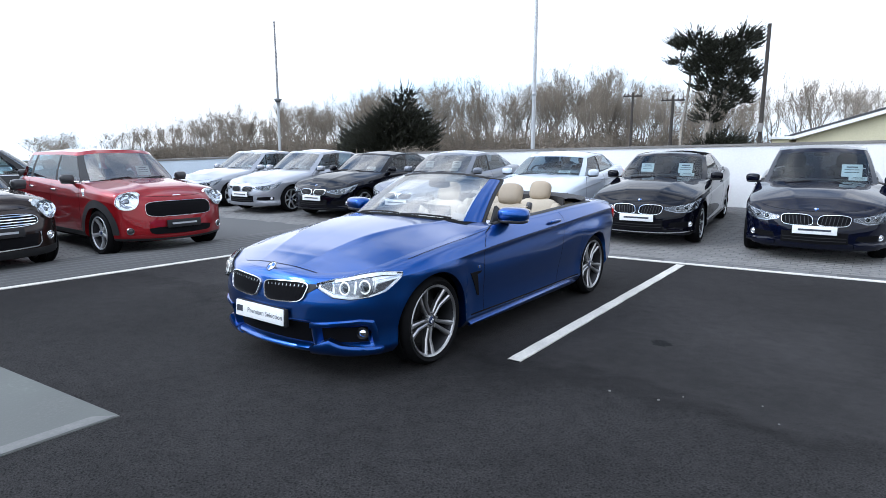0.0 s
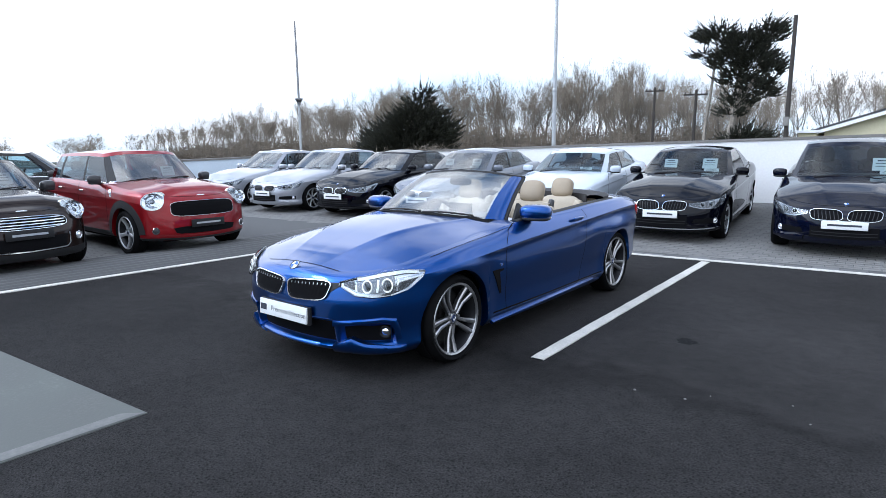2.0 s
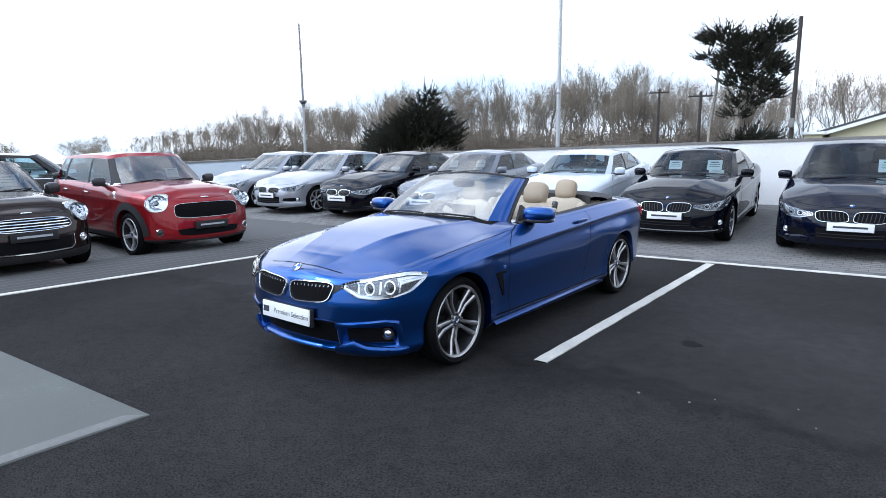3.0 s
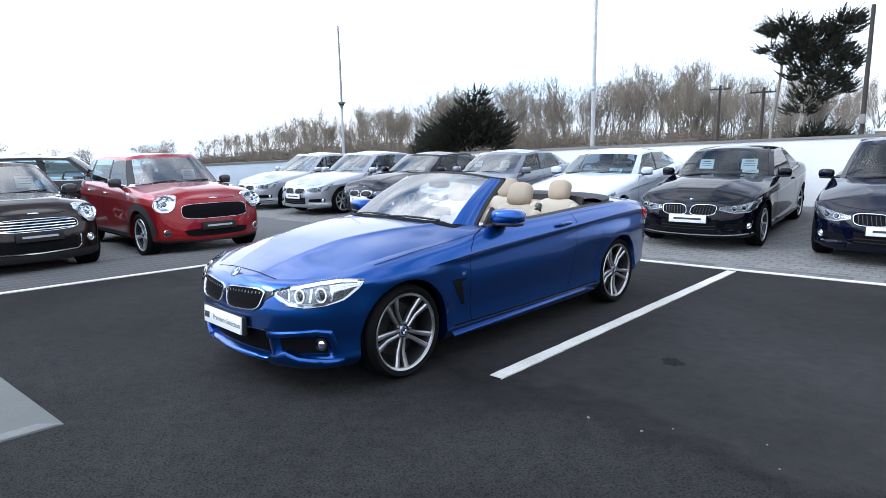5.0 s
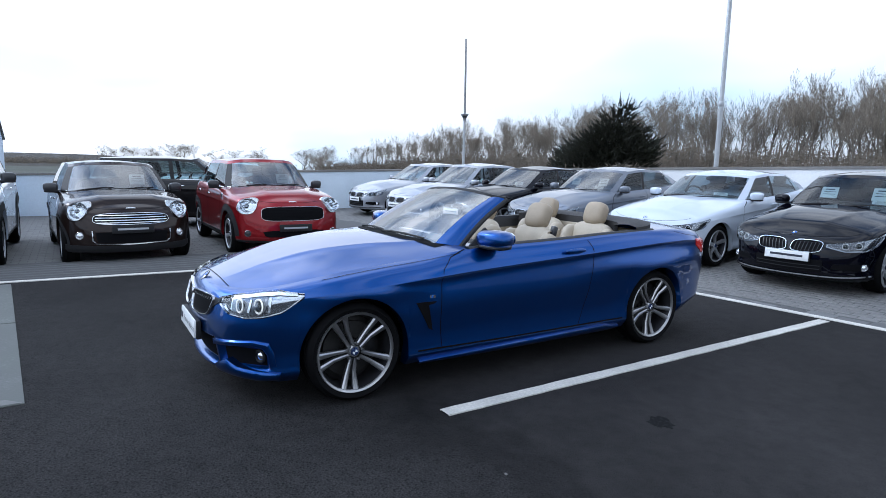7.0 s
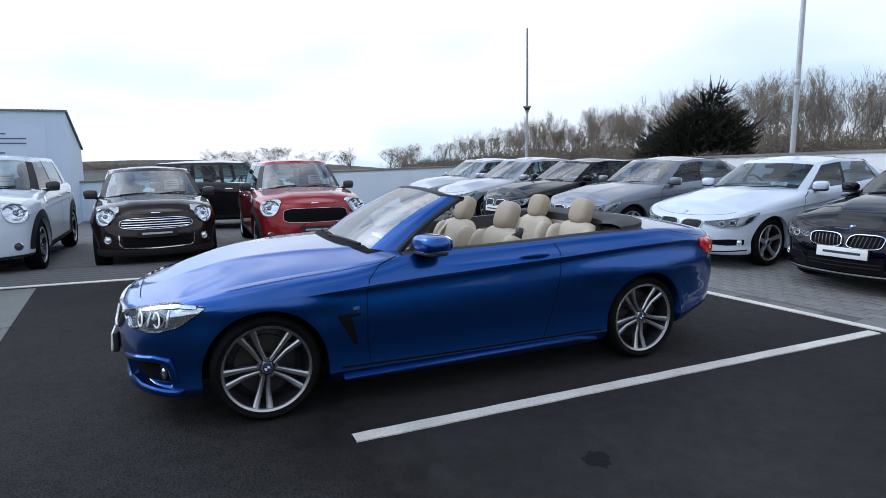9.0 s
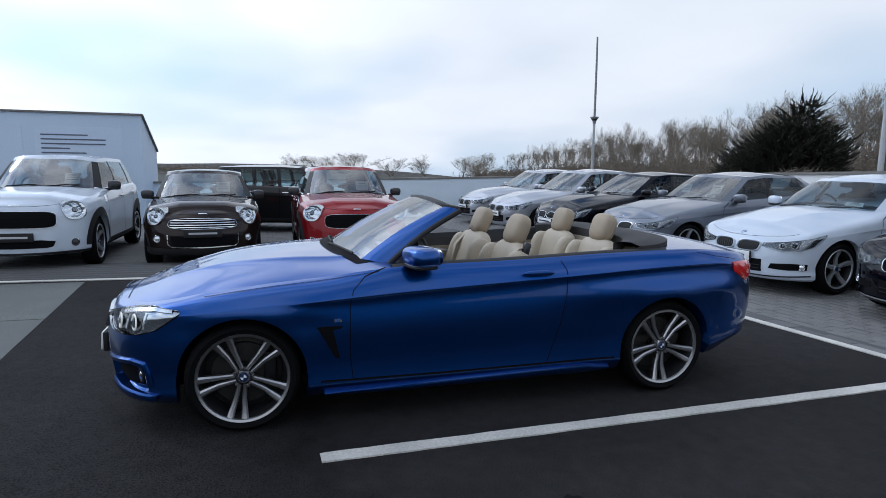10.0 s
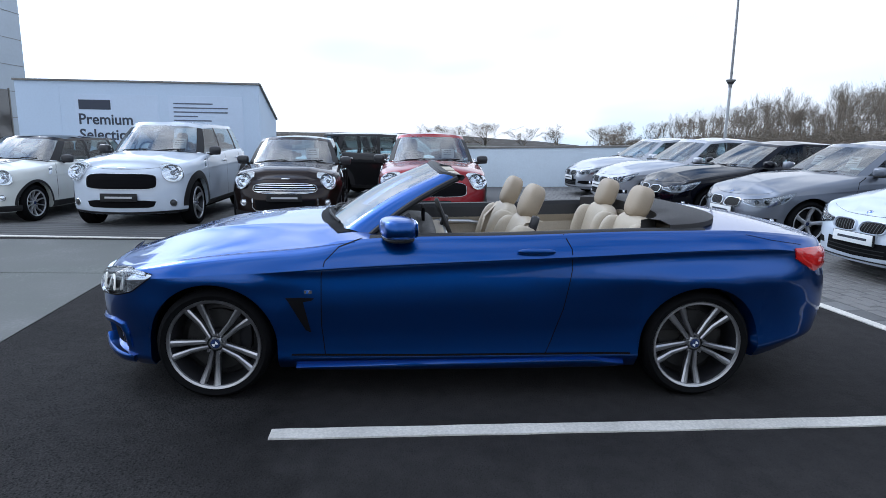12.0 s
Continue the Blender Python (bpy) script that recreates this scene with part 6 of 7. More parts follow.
    for side in (1, -1):
        d1 = spec["door"][1]
        part("shut_line", strip(sh, shift([(sy(0.84), 0.925), (sy(0.70), 0.86), (sy(0.66), 0.74), (sy(0.66), 0.30)], side), 0.009), M["gap"], root)
        part("shut_line", strip(sh, shift([(sy(d1), 0.95), (sy(d1 + 0.02), 0.8), (sy(d1), 0.30)], side), 0.009), M["gap"], root)
        part("shut_line", strip(sh, shift([(sy(0.66), 0.29), (sy(d1), 0.29)], side), 0.010), M["gap"], root)
        if not coupe:
            part("shut_line", strip(sh, shift([(sy(2.62), 0.96), (sy(2.56), 0.80), (sy(2.42), 0.72), (sy(2.36), 0.5), (sy(2.33), 0.30)], side), 0.009), M["gap"], root)
        for yh in ((1.58,) if not coupe else (1.85,)) + ((2.46,) if not coupe else ()):
            p, n = sh.at(side * sy(yh), 0.83), sh.out(side * sy(yh), 0.83)
            part("door_handle", pillow(0.022, 0.20, 0.032, 2.6, m=Matrix.Translation(p + n * 0.018)), paint_mat, root)
        part("window_trim", tube([Vector((side * k[0][0] * 1.005, k[0][1], k[0][2] + 0.004)) for k in keys[3:8]], 0.010, 6), M["trim"], root)
        c = (side * (kidney + 0.035), 0.585)
        part("grille", oval_patch(sh, c, kidney, kid_h, 3.2, 0.004, skew=side * 0.2), M["gap"], root, "black kidney grille")
        part("grille_frame", ring_patch(sh, c, kidney + 0.010, kid_h + 0.010, 3.6, 0.026 if screen == "glass" else 0.018, 0.011, skew=side * 0.2), M["dim chrome"] if chrome else paint_mat, root)
        for k in range(-3, 4):
            part("grille_slat", strip(sh, [(c[0] + k * kidney / 4 - side * 0.010, 0.585 - kid_h * 0.85), (c[0] + k * kidney / 4 + side * 0.010, 0.585 + kid_h * 0.85)], 0.007, 0.012), M["lamp dark"], root)
        i0 = 2 * kidney + 0.075
        lamp_top = [(i0, 0.628), (0.62, 0.652), (0.82, 0.685), (1.02, 0.725), (1.14, 0.745)]
        lamp_low = [(i0, 0.592), (0.60, 0.548), (0.80, 0.556), (0.98, 0.612), (1.12, 0.725)]
        lamp = part("headlight", patch(sh, shift(lamp_top, side), shift(lamp_low, side), 0.003, 20, 6), M["smoke lamp"], root, "clear headlight")
        part("lamp_surround", patch(sh, shift([(i0 + 0.01, 0.625), (0.62, 0.648), (0.80, 0.670)], side), shift([(i0 + 0.01, 0.600), (0.62, 0.560), (0.79, 0.575)], side), 0.006, 14, 4), M["lamp shade"], lamp)
        for s, z, r in ((0.60, 0.612, 0.036), (0.735, 0.622, 0.038)):
            p, n = sh.at(side * s, z), (sh.out(side * s, z) + Vector((0, -0.8, 0))).normalized()
            part("lamp_ring", torus(p + n * 0.012, n, r * 0.95, 0.0035, 16, 6), M["led" if lit else "dim chrome"], lamp)
            part("lamp_bowl", dome(p + n * 0.009, n, r * 0.80, 0.010, 14, 3), M["glass dark"], lamp)
            part("lamp_lens", dome(p + n * 0.010, n, r * 0.85, 0.015, 16, 3), M["lens"], lamp)
        lens = part("lens", patch(sh, shift(lamp_top, side), shift(lamp_low, side), 0.022, 20, 6, 0.006, 0.022), M["lens"], lamp)
        lens.visible_shadow = False
        part("air_intake", patch(sh, shift([(0.52, 0.40), (0.72, 0.41), (0.92, 0.40)], side), shift([(0.50, 0.34), (0.72, 0.325), (0.92, 0.33)], side), 0.003, 12, 4), M["gap"], root)
        p, n = sh.at(side * 0.86, 0.365), (sh.out(side * 0.86, 0.365) + Vector((0, -1, 0))).normalized()
        fog = part("fog_lamp", torus(p + n * 0.010, n, 0.036, 0.007, 16, 6), M["chrome"], root)
        part("fog_lens", dome(p + n * 0.010, n, 0.032, 0.014, 16, 3), M["lamp"], fog)
        part("tail_light", patch(sh, shift([(sy(rear - 0.42), 0.90), (rx(0.55), 0.89)], side), shift([(sy(rear - 0.36), 0.76), (rx(0.55), 0.78)], side), 0.008, 10, 5, 0.01), M["red lens"], root)
    part("air_intake", patch(sh, [(-0.40, 0.44), (0, 0.43), (0.40, 0.44)], [(-0.42, 0.29), (0, 0.275), (0.42, 0.29)], 0.003, 20, 5), M["gap"], root)
    for z in (0.32, 0.36):
        part("intake_bar", strip(sh, [(-0.39, z + 0.006), (0, z), (0.39, z + 0.006)], 0.010, 0.008), M["trim"], root)
    if sport:
        for side in (1, -1):
            part("splitter", patch(sh, shift([(0.48, 0.30), (0.60, 0.32), (0.92, 0.285)], side), shift([(0.48, 0.24), (0.66, 0.215), (0.95, 0.24)], side), 0.02, 12, 3, 0.01, 0.04), paint_mat, root)
    else:
        part("bumper_trim", strip(sh, [(-0.95, 0.262), (-0.5, 0.245), (0, 0.24), (0.5, 0.245), (0.95, 0.262)], 0.016, 0.012), M["chrome"] if mat == "black" and coupe else M["trim"], root)
    add_plate(root, -fo - 0.018, 0.468, tilt=-4)
    part("plate_holder", box(0, -fo - 0.006, 0.465, 0.54, 0.024, 0.122, 0.006), M["trim"], root)
    add_roundel(root, sh.bonnet(0, sh.at(0, 0.70).y + 0.03, 0.2, sh.top(-fo)) + Vector((0, 0, 0.004)), (0, -0.6, 0.8), 0.040)
    add_mirror(root, hw + 0.01, 0.98, 1.0, M[mirror or mat], None, (0.20, 0.14, 0.13))
    add_wipers(root, 0.60, 0.975, 0.60)
    vs = []
    for k in range(21):
        x = -0.66 + 1.32 * k / 20
        y = 0.56 + 0.22 * (abs(x) / 0.66) ** 2.2
        vs += [(x, y - 0.07, 0.968 - 0.03 * (x / 0.66) ** 2), (x, y + 0.02, 0.985 - 0.032 * (x / 0.66) ** 2)]
    part("scuttle", mesh(vs, [(2 * k, 2 * k + 2, 2 * k + 3, 2 * k + 1) for k in range(20)]), M["trim"], root)
    verts = []
    for k in range(41):
        x = -0.78 + 1.56 * k / 40
        s = math.copysign(sh.sx(min(hw - 0.06, abs(x))), x)
        a = sh.at(s, sh.heights(s)[2] - 0.002) + Vector((0, 0, 0.003))
        verts += [a, a + Vector((0, -0.001, -0.008))]
    part("shut_line", mesh(verts, [(2 * k, 2 * k + 1, 2 * k + 3, 2 * k + 2) for k in range(40)]), M["gap"], root)
    for x, y, z, w, hh in sheets:
        add_sheet(root, x, y, z, w, hh, 30)
    return root


def small_car(m, name, mat, label, tall=False, style="five", grille="slats", stripes=None, roof=None, mirror="lamp dark", sheets=(), group="small cars on the block paving", seat="cloth"):
    """A short, upright car with round headlights: a hatchback or the taller five-door."""
    wb, fo, ro, hw, h = (2.595, 0.79, 0.70, 0.89, 1.585) if tall else (2.467, 0.66, 0.58, 0.84, 1.425)
    up = 0.10 if tall else 0.0
    rear = wb + ro
    r = 0.335 if tall else 0.30
    spec = dict(
        plan=[(0, -fo), (0.25, -fo + 0.015), (0.46, -fo + 0.065), (0.62, -fo + 0.16), (hw - 0.10, -fo + 0.30), (hw - 0.035, -0.22), (hw - 0.012, 0.0), (hw - 0.01, 0.45), (hw - 0.012, 1.2), (hw - 0.008, wb - 0.3), (hw, wb), (hw - 0.03, wb + 0.25), (hw - 0.12, rear - 0.14), (0.5, rear - 0.03), (0.25, rear - 0.005), (0, rear)],
        top=[(-fo, 0.76 + up), (-fo + 0.2, 0.80 + up), (-0.25, 0.855 + up), (0.1, 0.885 + up), (0.55, 0.93 + up), (1.2, 0.95 + up), (wb, 0.985 + up), (rear, 0.98 + up)],
        sill=[(-fo, 0.19 + up * 0.5), (0, 0.19 + up * 0.6), (wb, 0.20 + up * 0.6), (rear, 0.26 + up * 0.5)],
        swage=[(-fo, 0.62 + up), (0, 0.72 + up), (wb, 0.76 + up), (rear, 0.76 + up)],
        below=[(0, -0.05), (0.1, -0.008), (0.3, -0.004), (0.7, 0.0), (1, 0.0)],
        above=[(0, 0.0), (0.5, -0.018), (0.85, -0.045), (1.0, -0.075)],
        nose=[(0.15, 0.09), (0.25, 0.015), (0.35, 0.0), (0.5, 0.01), (0.62 + up, 0.045), (0.70 + up, 0.085), (0.78 + up, 0.15)],
        tail=[(0.25, 0.1), (0.4, 0.0), (0.7, 0.02), (1.1, 0.08)],
        crown=[(-fo, 0.02), (-fo + 0.15, 0.055), (-0.2, 0.085), (0.2, 0.085), (0.6, 0.06), (wb, 0.03), (rear, 0.02)],
        ridges=[(0.30, 0.42, 0.014)], shoulder=0.01, step=0.004, flare=0.014, wb=wb, ra=r + 0.045, hub=r,
        door=(0.52, 1.55), sill_line=0.32, bumper_line=0.55 + up, cowl=0.5, boot=rear)
    if tall:
        spec["door2"] = (1.55, 2.30)
    root = thing(name, m, label, "car", group)
    sh = Shell(spec)
    pm = M[mat]
    build_shell(sh, root, pm)
    sy, sx, rx = sh.sy, sh.sx, sh.rx
    add_wheels(root, sh, hw - 0.125, hw - 0.12, r, r * 0.72, 0.195, style, M["lamp shade" if stripes else "alloy mid"])
    zb, zr = 0.945 + up, h - 0.05
    keys = [((0, 0.46, zb + 0.055), (0, 1.02, zr), "ws"), ((0.40, 0.50, zb + 0.045), (0.33, 1.04, zr - 0.002), "ws"), ((0.655, 0.612, zb + 0.012), (0.515, 1.116, zr - 0.026), "bp"),
            ((0.745, 0.74, zb), (0.580, 1.19, zr - 0.040), "window"),
            ((0.765, 1.52, zb + 0.005), (0.605, 1.58, zr - 0.024), "bp2"), ((0.765, 1.60, zb + 0.006), (0.605, 1.66, zr - 0.024), "rear_window"),
            ((0.765, wb - 0.10, zb + 0.02), (0.60, wb - 0.12, zr - 0.034), "bp3"), ((0.765, wb, zb + 0.025), (0.595, wb - 0.02, zr - 0.036), "quarter"), ((0.74, rear - 0.30, zb + 0.03), (0.575, rear - 0.42, zr - 0.044), "cp"),
            ((0.66, rear - 0.12, zb + 0.03), (0.55, rear - 0.30, zr - 0.045), "rw"), ((0.35, rear - 0.07, zb + 0.03), (0.3, rear - 0.27, zr - 0.035), "rw"), ((0, rear - 0.06, zb + 0.03), (0, rear - 0.26, zr - 0.03), "")]
    greenhouse(root, keys, M[roof] if roof else pm, 0.05, M["screen glass"], M["glass"])
    add_interior(root, sh, keys, M[seat], floor_z=0.36 + up)
    for side in (1, -1):
        part("shut_line", strip(sh, shift([(sy(0.60), zb - 0.03), (sy(0.53), 0.82 + up), (sy(0.52), 0.34)], side), 0.009), M["gap"], root)
        part("shut_line", strip(sh, shift([(sy(1.55), zb - 0.01), (sy(1.56), 0.34)], side), 0.009), M["gap"], root)
        p, n = sh.at(side * sy(1.40), 0.82 + up), sh.out(side * sy(1.40), 0.82 + up)
        part("door_handle", pillow(0.03, 0.17, 0.034, 2.6, m=Matrix.Translation(p + n * 0.02)), M["chrome"], root)
        if tall:
            p, n = sh.at(side * sy(2.24), 0.84 + up), sh.out(side * sy(2.24), 0.84 + up)
            part("door_handle", pillow(0.03, 0.17, 0.034, 2.6, m=Matrix.Translation(p + n * 0.02)), M["chrome"], root)
            part("shut_line", strip(sh, shift([(sy(2.42), zb), (sy(2.33), 0.78 + up), (sy(2.22), 0.55), (sy(2.20), 0.34)], side), 0.009), M["gap"], root)
        # dark plastic round the arches and along the sill
        for yh in (0, wb):
            band = []
            for k in range(25):
                a = math.pi * k / 24
                band.append((yh - math.cos(a) * (spec["ra"] + (0.050 if tall else 0.022)), r + math.sin(a) * (spec["ra"] + (0.050 if tall else 0.022))))
            part("arch_trim", strip(sh, shift([(sy(y), z) for y, z in band], side), 0.110 if tall else 0.045, 0.006), M["trim"], root)
        part("sill_trim", patch(sh, shift([(sy(spec["ra"] + 0.03), 0.335 if tall else 0.30), (sy(wb - spec["ra"] - 0.03), 0.335 if tall else 0.30)], side), shift([(sy(spec["ra"] + 0.03), 0.255 if tall else 0.20), (sy(wb - spec["ra"] - 0.03), 0.265 if tall else 0.21)], side), 0.006, 24, 2), M["trim"], root)
        part("belt_trim", tube([Vector((side * k[0][0] * 1.008, k[0][1], k[0][2] + 0.004)) for k in keys[2:10]], 0.011, 6), M["chrome"], root, "chrome belt line")
        # scuttle badge and round lamps
        part("side_grille", patch(sh, shift([(sy(0.37), 0.86 + up), (sy(0.47), 0.88 + up)], side), shift([(sy(0.33), 0.755 + up), (sy(0.39), 0.755 + up)], side), 0.007, 6, 6), M["chrome"], root)
        ls, lz = (0.70, 0.745 + up * 0.98) if not tall else (0.745, 0.815)
        p, n = sh.at(side * ls, lz), sh.out(side * ls, lz)
        n = (n + Vector((0, -0.9, 0.12))).normalized()
        a, b = (0.130, 0.120) if not tall else (0.160, 0.122)
        lamp = part("headlight", oval_patch(sh, (side * ls, lz), a, b, 2.2, 0.014, 0.0), M["lamp"], root, "large round headlight")
        part("lamp_trim", ring_patch(sh, (side * ls, lz), a + 0.008, b + 0.008, 2.2, 0.030, 0.010), M["dim chrome"], lamp, "chrome headlight ring")
        part("lamp_bowl", bowl(p + n * 0.036, n, a * 0.90, b * 0.90, 0.030, int(ls * 100) + side), M["lamp facet"], lamp, smooth=False)
        part("lamp_core", dome(p + n * 0.016 + Vector((0, 0, -0.012)), n, a * 0.26, 0.020, 16, 3), M["smoke lamp"], lamp)
        lens = part("lens", oval_patch(sh, (side * ls, lz), a, b, 2.2, 0.034, 0.022), M["lens"], lamp)
        lens.visible_shadow = False
        fs, fz = (0.66, 0.425) if not tall else (0.74, 0.39)
        p, n = sh.at(side * fs, fz), (sh.out(side * fs, fz) + Vector((0, -1, 0))).normalized()
        fog = part("fog_lamp", torus(p + n * 0.012, n, 0.045, 0.008, 18, 6), M["chrome"], root)
        part("fog_lens", dome(p + n * 0.012, n, 0.040, 0.014, 16, 3), M["lamp dark" if tall else "lamp"], fog)
        part("tail_light", oval_patch(sh, (side * sh.rx(0.66), 0.80 + up), 0.10, 0.12, 2.6, 0.01, 0.012), M["red lens"], root)
    gz = 0.635 if not tall else 0.69
    a, b = (0.48, 0.076) if not tall else (0.51, 0.108)
    pw = 5.0 if tall else 3.4
    part("grille", oval_patch(sh, (0, gz), a - 0.008, b - 0.008, pw, 0.006, 0.0), M["gap"], root, "black radiator grille")
    part("grille_frame", ring_patch(sh, (0, gz), a, b, pw, 0.018, 0.007 if tall else 0.010, n=56), M["dim chrome" if tall else "chrome"], root, "chrome grille surround")
    n = 4
    for k in range(n):
        z = gz - b * 0.62 + 1.24 * b * k / (n - 1)
        wd = (a - 0.03) * (1 - abs((z - gz) / b) ** pw) ** (1 / pw)
        part("grille_bar", strip(sh, [(-wd, z), (0, z), (wd, z)], 0.010 if grille == "slats" else 0.012, 0.014), M["chrome" if grille == "slats" else "gap"], root)
    part("air_intake", patch(sh, [(-0.46, 0.47), (0, 0.465), (0.46, 0.47)] if not tall else [(-0.50, 0.420), (-0.34, 0.436), (0, 0.436), (0.34, 0.436), (0.50, 0.420)], [(-0.43, 0.33), (0, 0.315), (0.43, 0.33)] if not tall else [(-0.47, 0.352), (-0.40, 0.334), (0, 0.328), (0.40, 0.334), (0.47, 0.352)], 0.004, 20, 4), M["gap"], root)
    if not tall:
        part("intake_frame", strip(sh, [(-0.49, 0.49), (-0.49, 0.36), (-0.44, 0.318), (0, 0.305), (0.44, 0.318), (0.49, 0.36), (0.49, 0.49)], 0.014, 0.010), M["chrome"], root)
    part("bumper_trim", patch(sh, [(-0.95, 0.30), (0, 0.285), (0.95, 0.30)] if not tall else [(-1.0, 0.285), (0, 0.270), (1.0, 0.285)], [(-0.95, 0.205), (0, 0.20), (0.95, 0.205)] if not tall else [(-1.0, 0.25), (0, 0.245), (1.0, 0.25)], 0.006, 24, 3), M["trim"], root)
    add_plate(root, -fo - 0.03, 0.51 if not tall else 0.478, M["trim"], ink=M["alloy mid"], tilt=-3)
    part("plate_holder", box(0, -fo - 0.008, 0.51 if not tall else 0.478, 0.50, 0.04, 0.10, 0.006), M["trim"], root)
    e = sh.bonnet(0, sh.at(0, 0.76 + up).y + 0.02, 0.2, sh.top(-fo))
    badge = part("badge", pillow(0.13, 0.02, 0.024, 2.2, m=Matrix.Translation(e + Vector((0, -0.006, -0.004)))), M["chrome"], root)
    verts = []
    for k in range(41):
        x = -0.70 + 1.4 * k / 40
        s = math.copysign(sh.sx(abs(x)), x)
        q = sh.at(s, sh.heights(s)[2] - 0.002) + Vector((0, 0, 0.003))
        verts += [q, q + Vector((0, -0.001, -0.008))]
    part("shut_line", mesh(verts, [(2 * k, 2 * k + 1, 2 * k + 3, 2 * k + 2) for k in range(40)]), M["gap"], root)
    if stripes:
        for side in (1, -1):
            vs = []
            for k in range(21):
                y = -fo + 0.20 + (0.40 + fo - 0.20) * k / 20
                xe, ze = sh.at(sy(y) if y > -0.3 else sh.sx(0.62), sh.top(y)).x, sh.top(y)
                for x in (0.22, 0.40):
                    q = sh.bonnet(side * x / max(xe, 0.5), y, max(xe, 0.5), ze)
                    vs.append(q + Vector((0, 0, 0.004)))
            part("bonnet_stripe", mesh(vs, [(2 * k, 2 * k + 2, 2 * k + 3, 2 * k + 1) for k in range(20)]), M[stripes], root, "black bonnet stripe")
    add_mirror(root, hw + 0.02, 0.80, 1.005 + up, M[mirror], None, (0.19, 0.13, 0.13))
    add_wipers(root, 0.48, zb + 0.045, 0.60)
    vs = []
    for k in range(21):
        x = -0.66 + 1.32 * k / 20
        y = 0.46 + 0.16 * (abs(x) / 0.66) ** 2.2
        vs += [(x, y - 0.06, zb + 0.036 - 0.035 * (x / 0.66) ** 2), (x, y + 0.02, zb + 0.055 - 0.035 * (x / 0.66) ** 2)]
    part("scuttle", mesh(vs, [(2 * k, 2 * k + 2, 2 * k + 3, 2 * k + 1) for k in range(20)]), M["trim"], root)
    for x, y, z, w, hh in sheets:
        add_sheet(root, x, y, z, w, hh, 25)
    return root


convertible(pose(0, 0, 0))

# the row along the white wall, facing the asphalt
def bay(x, y, turn=5.0):
    """Stands a car on the climbing bays, front axle at x, y."""
    tilt = math.degrees(math.atan((rise(x, y + 2.8) - rise(x, y)) / 2.8))
    return pose(x, y, rise(x, y)) @ pose(0, 0, 0, 0, 0, turn) @ pose(0, 0, 0, tilt)


saloon(bay(2.56, 6.97), "saloon_car", "navy", "blue-black saloon with chrome kidney grilles on block paving", wb=2.968, fo=0.83, ro=1.1, hw=0.93, h=1.485, style="ten", kidney=0.18, sheets=((0.42, 1.06, 1.13, 0.27, 0.21), (0.50, 0.90, 1.02, 0.24, 0.06)), sport=True, screen="glass")
saloon(bay(0.15, 6.88), "coupe_car", "black", "glossy black two-door coupe beside a dark saloon", wb=2.76, fo=0.78, ro=1.02, hw=0.89, h=1.38, coupe=True, style="seven", kidney=0.165, sheets=((0.36, 1.10, 1.11, 0.24, 0.19), (-0.30, 1.10, 1.11, 0.22, 0.17), (0.42, 0.92, 1.01, 0.24, 0.06)), screen="glass")
saloon(bay(-2.03, 6.68), "saloon_car", "white", "white saloon with clear headlights on block paving", h=1.355, chrome=False, kid_h=0.054, style="five", kidney=0.15, sheets=((0.36, 0.90, 1.01, 0.24, 0.06),), mirror="white", screen="glass")
saloon(bay(-4.60, 6.55), "saloon_car", "grey", "grey metallic saloon beside a white saloon", h=1.38, chrome=True, kid_h=0.054, style="five", kidney=0.15, sheets=((0.34, 1.06, 1.11, 0.22, 0.17), (-0.36, 1.06, 1.11, 0.2, 0.16), (0.36, 0.90, 1.01, 0.22, 0.06)))
saloon(bay(-6.85, 6.32), "saloon_car", "black", "black saloon between silver and grey saloons", h=1.375, chrome=True, kid_h=0.054, style="five", kidney=0.15, sheets=((0.34, 0.92, 1.02, 0.26, 0.08),))
saloon(bay(-9.10, 6.12), "saloon_car", "silver", "silver saloon with black kidney grilles and sports bumper", wb=2.888, fo=0.82, ro=1.13, hw=0.92, h=1.44, chrome=False, kid_h=0.056, style="seven", kidney=0.155, sheets=((0.34, 0.92, 1.02, 0.28, 0.08),), sport=True, mirror="silver")
saloon(bay(-11.55, 6.12), "saloon_car", "silver", "silver saloon parked by the boundary wall corner", wb=2.888, fo=0.82, ro=1.13, hw=0.92, h=1.44, chrome=False, kid_h=0.056, style="five", kidney=0.155, sheets=((0.34, 0.92, 1.02, 0.28, 0.08),), mirror="silver")

# the row of small cars, facing +x
small_car(pose(-5.78, 1.49, 0, 0, 0, 90), "compact_car", "red", "red five-door compact with black grille and black mirrors", tall=True, style="five", grille="mesh", sheets=((0.30, 0.88, 1.20, 0.22, 0.17),))
small_car(pose(-5.80, -0.84, 0, 0, 0, 94) @ Matrix.Diagonal((1.02, 1.02, 1.045, 1)), "hatchback_car", "brown", "dark brown hatchback with chrome slatted grille", style="ten", sheets=((0.30, 0.80, 1.12, 0.22, 0.17),))
small_car(pose(-5.90, -3.23, 0, 0, 0, 90) @ Matrix.Diagonal((1.03, 1.03, 1.08, 1)), "compact_car", "white", "white five-door compact with black grille and arches", tall=True, style="five", grille="mesh", sheets=((0.30, 0.88, 1.20, 0.22, 0.17),))
small_car(pose(-6.20, -5.85, 0, 0, 0, 84), "hatchback_car", "cream", "cream white hatchback with black bonnet stripes", style="ten", stripes="lamp dark", roof="black")
small_car(pose(-10.5, 2.1, 0, 0, 0, 166), "compact_car", "dark", "dark five-door compact parked behind the small cars", tall=True, style="five", grille="mesh", group="")


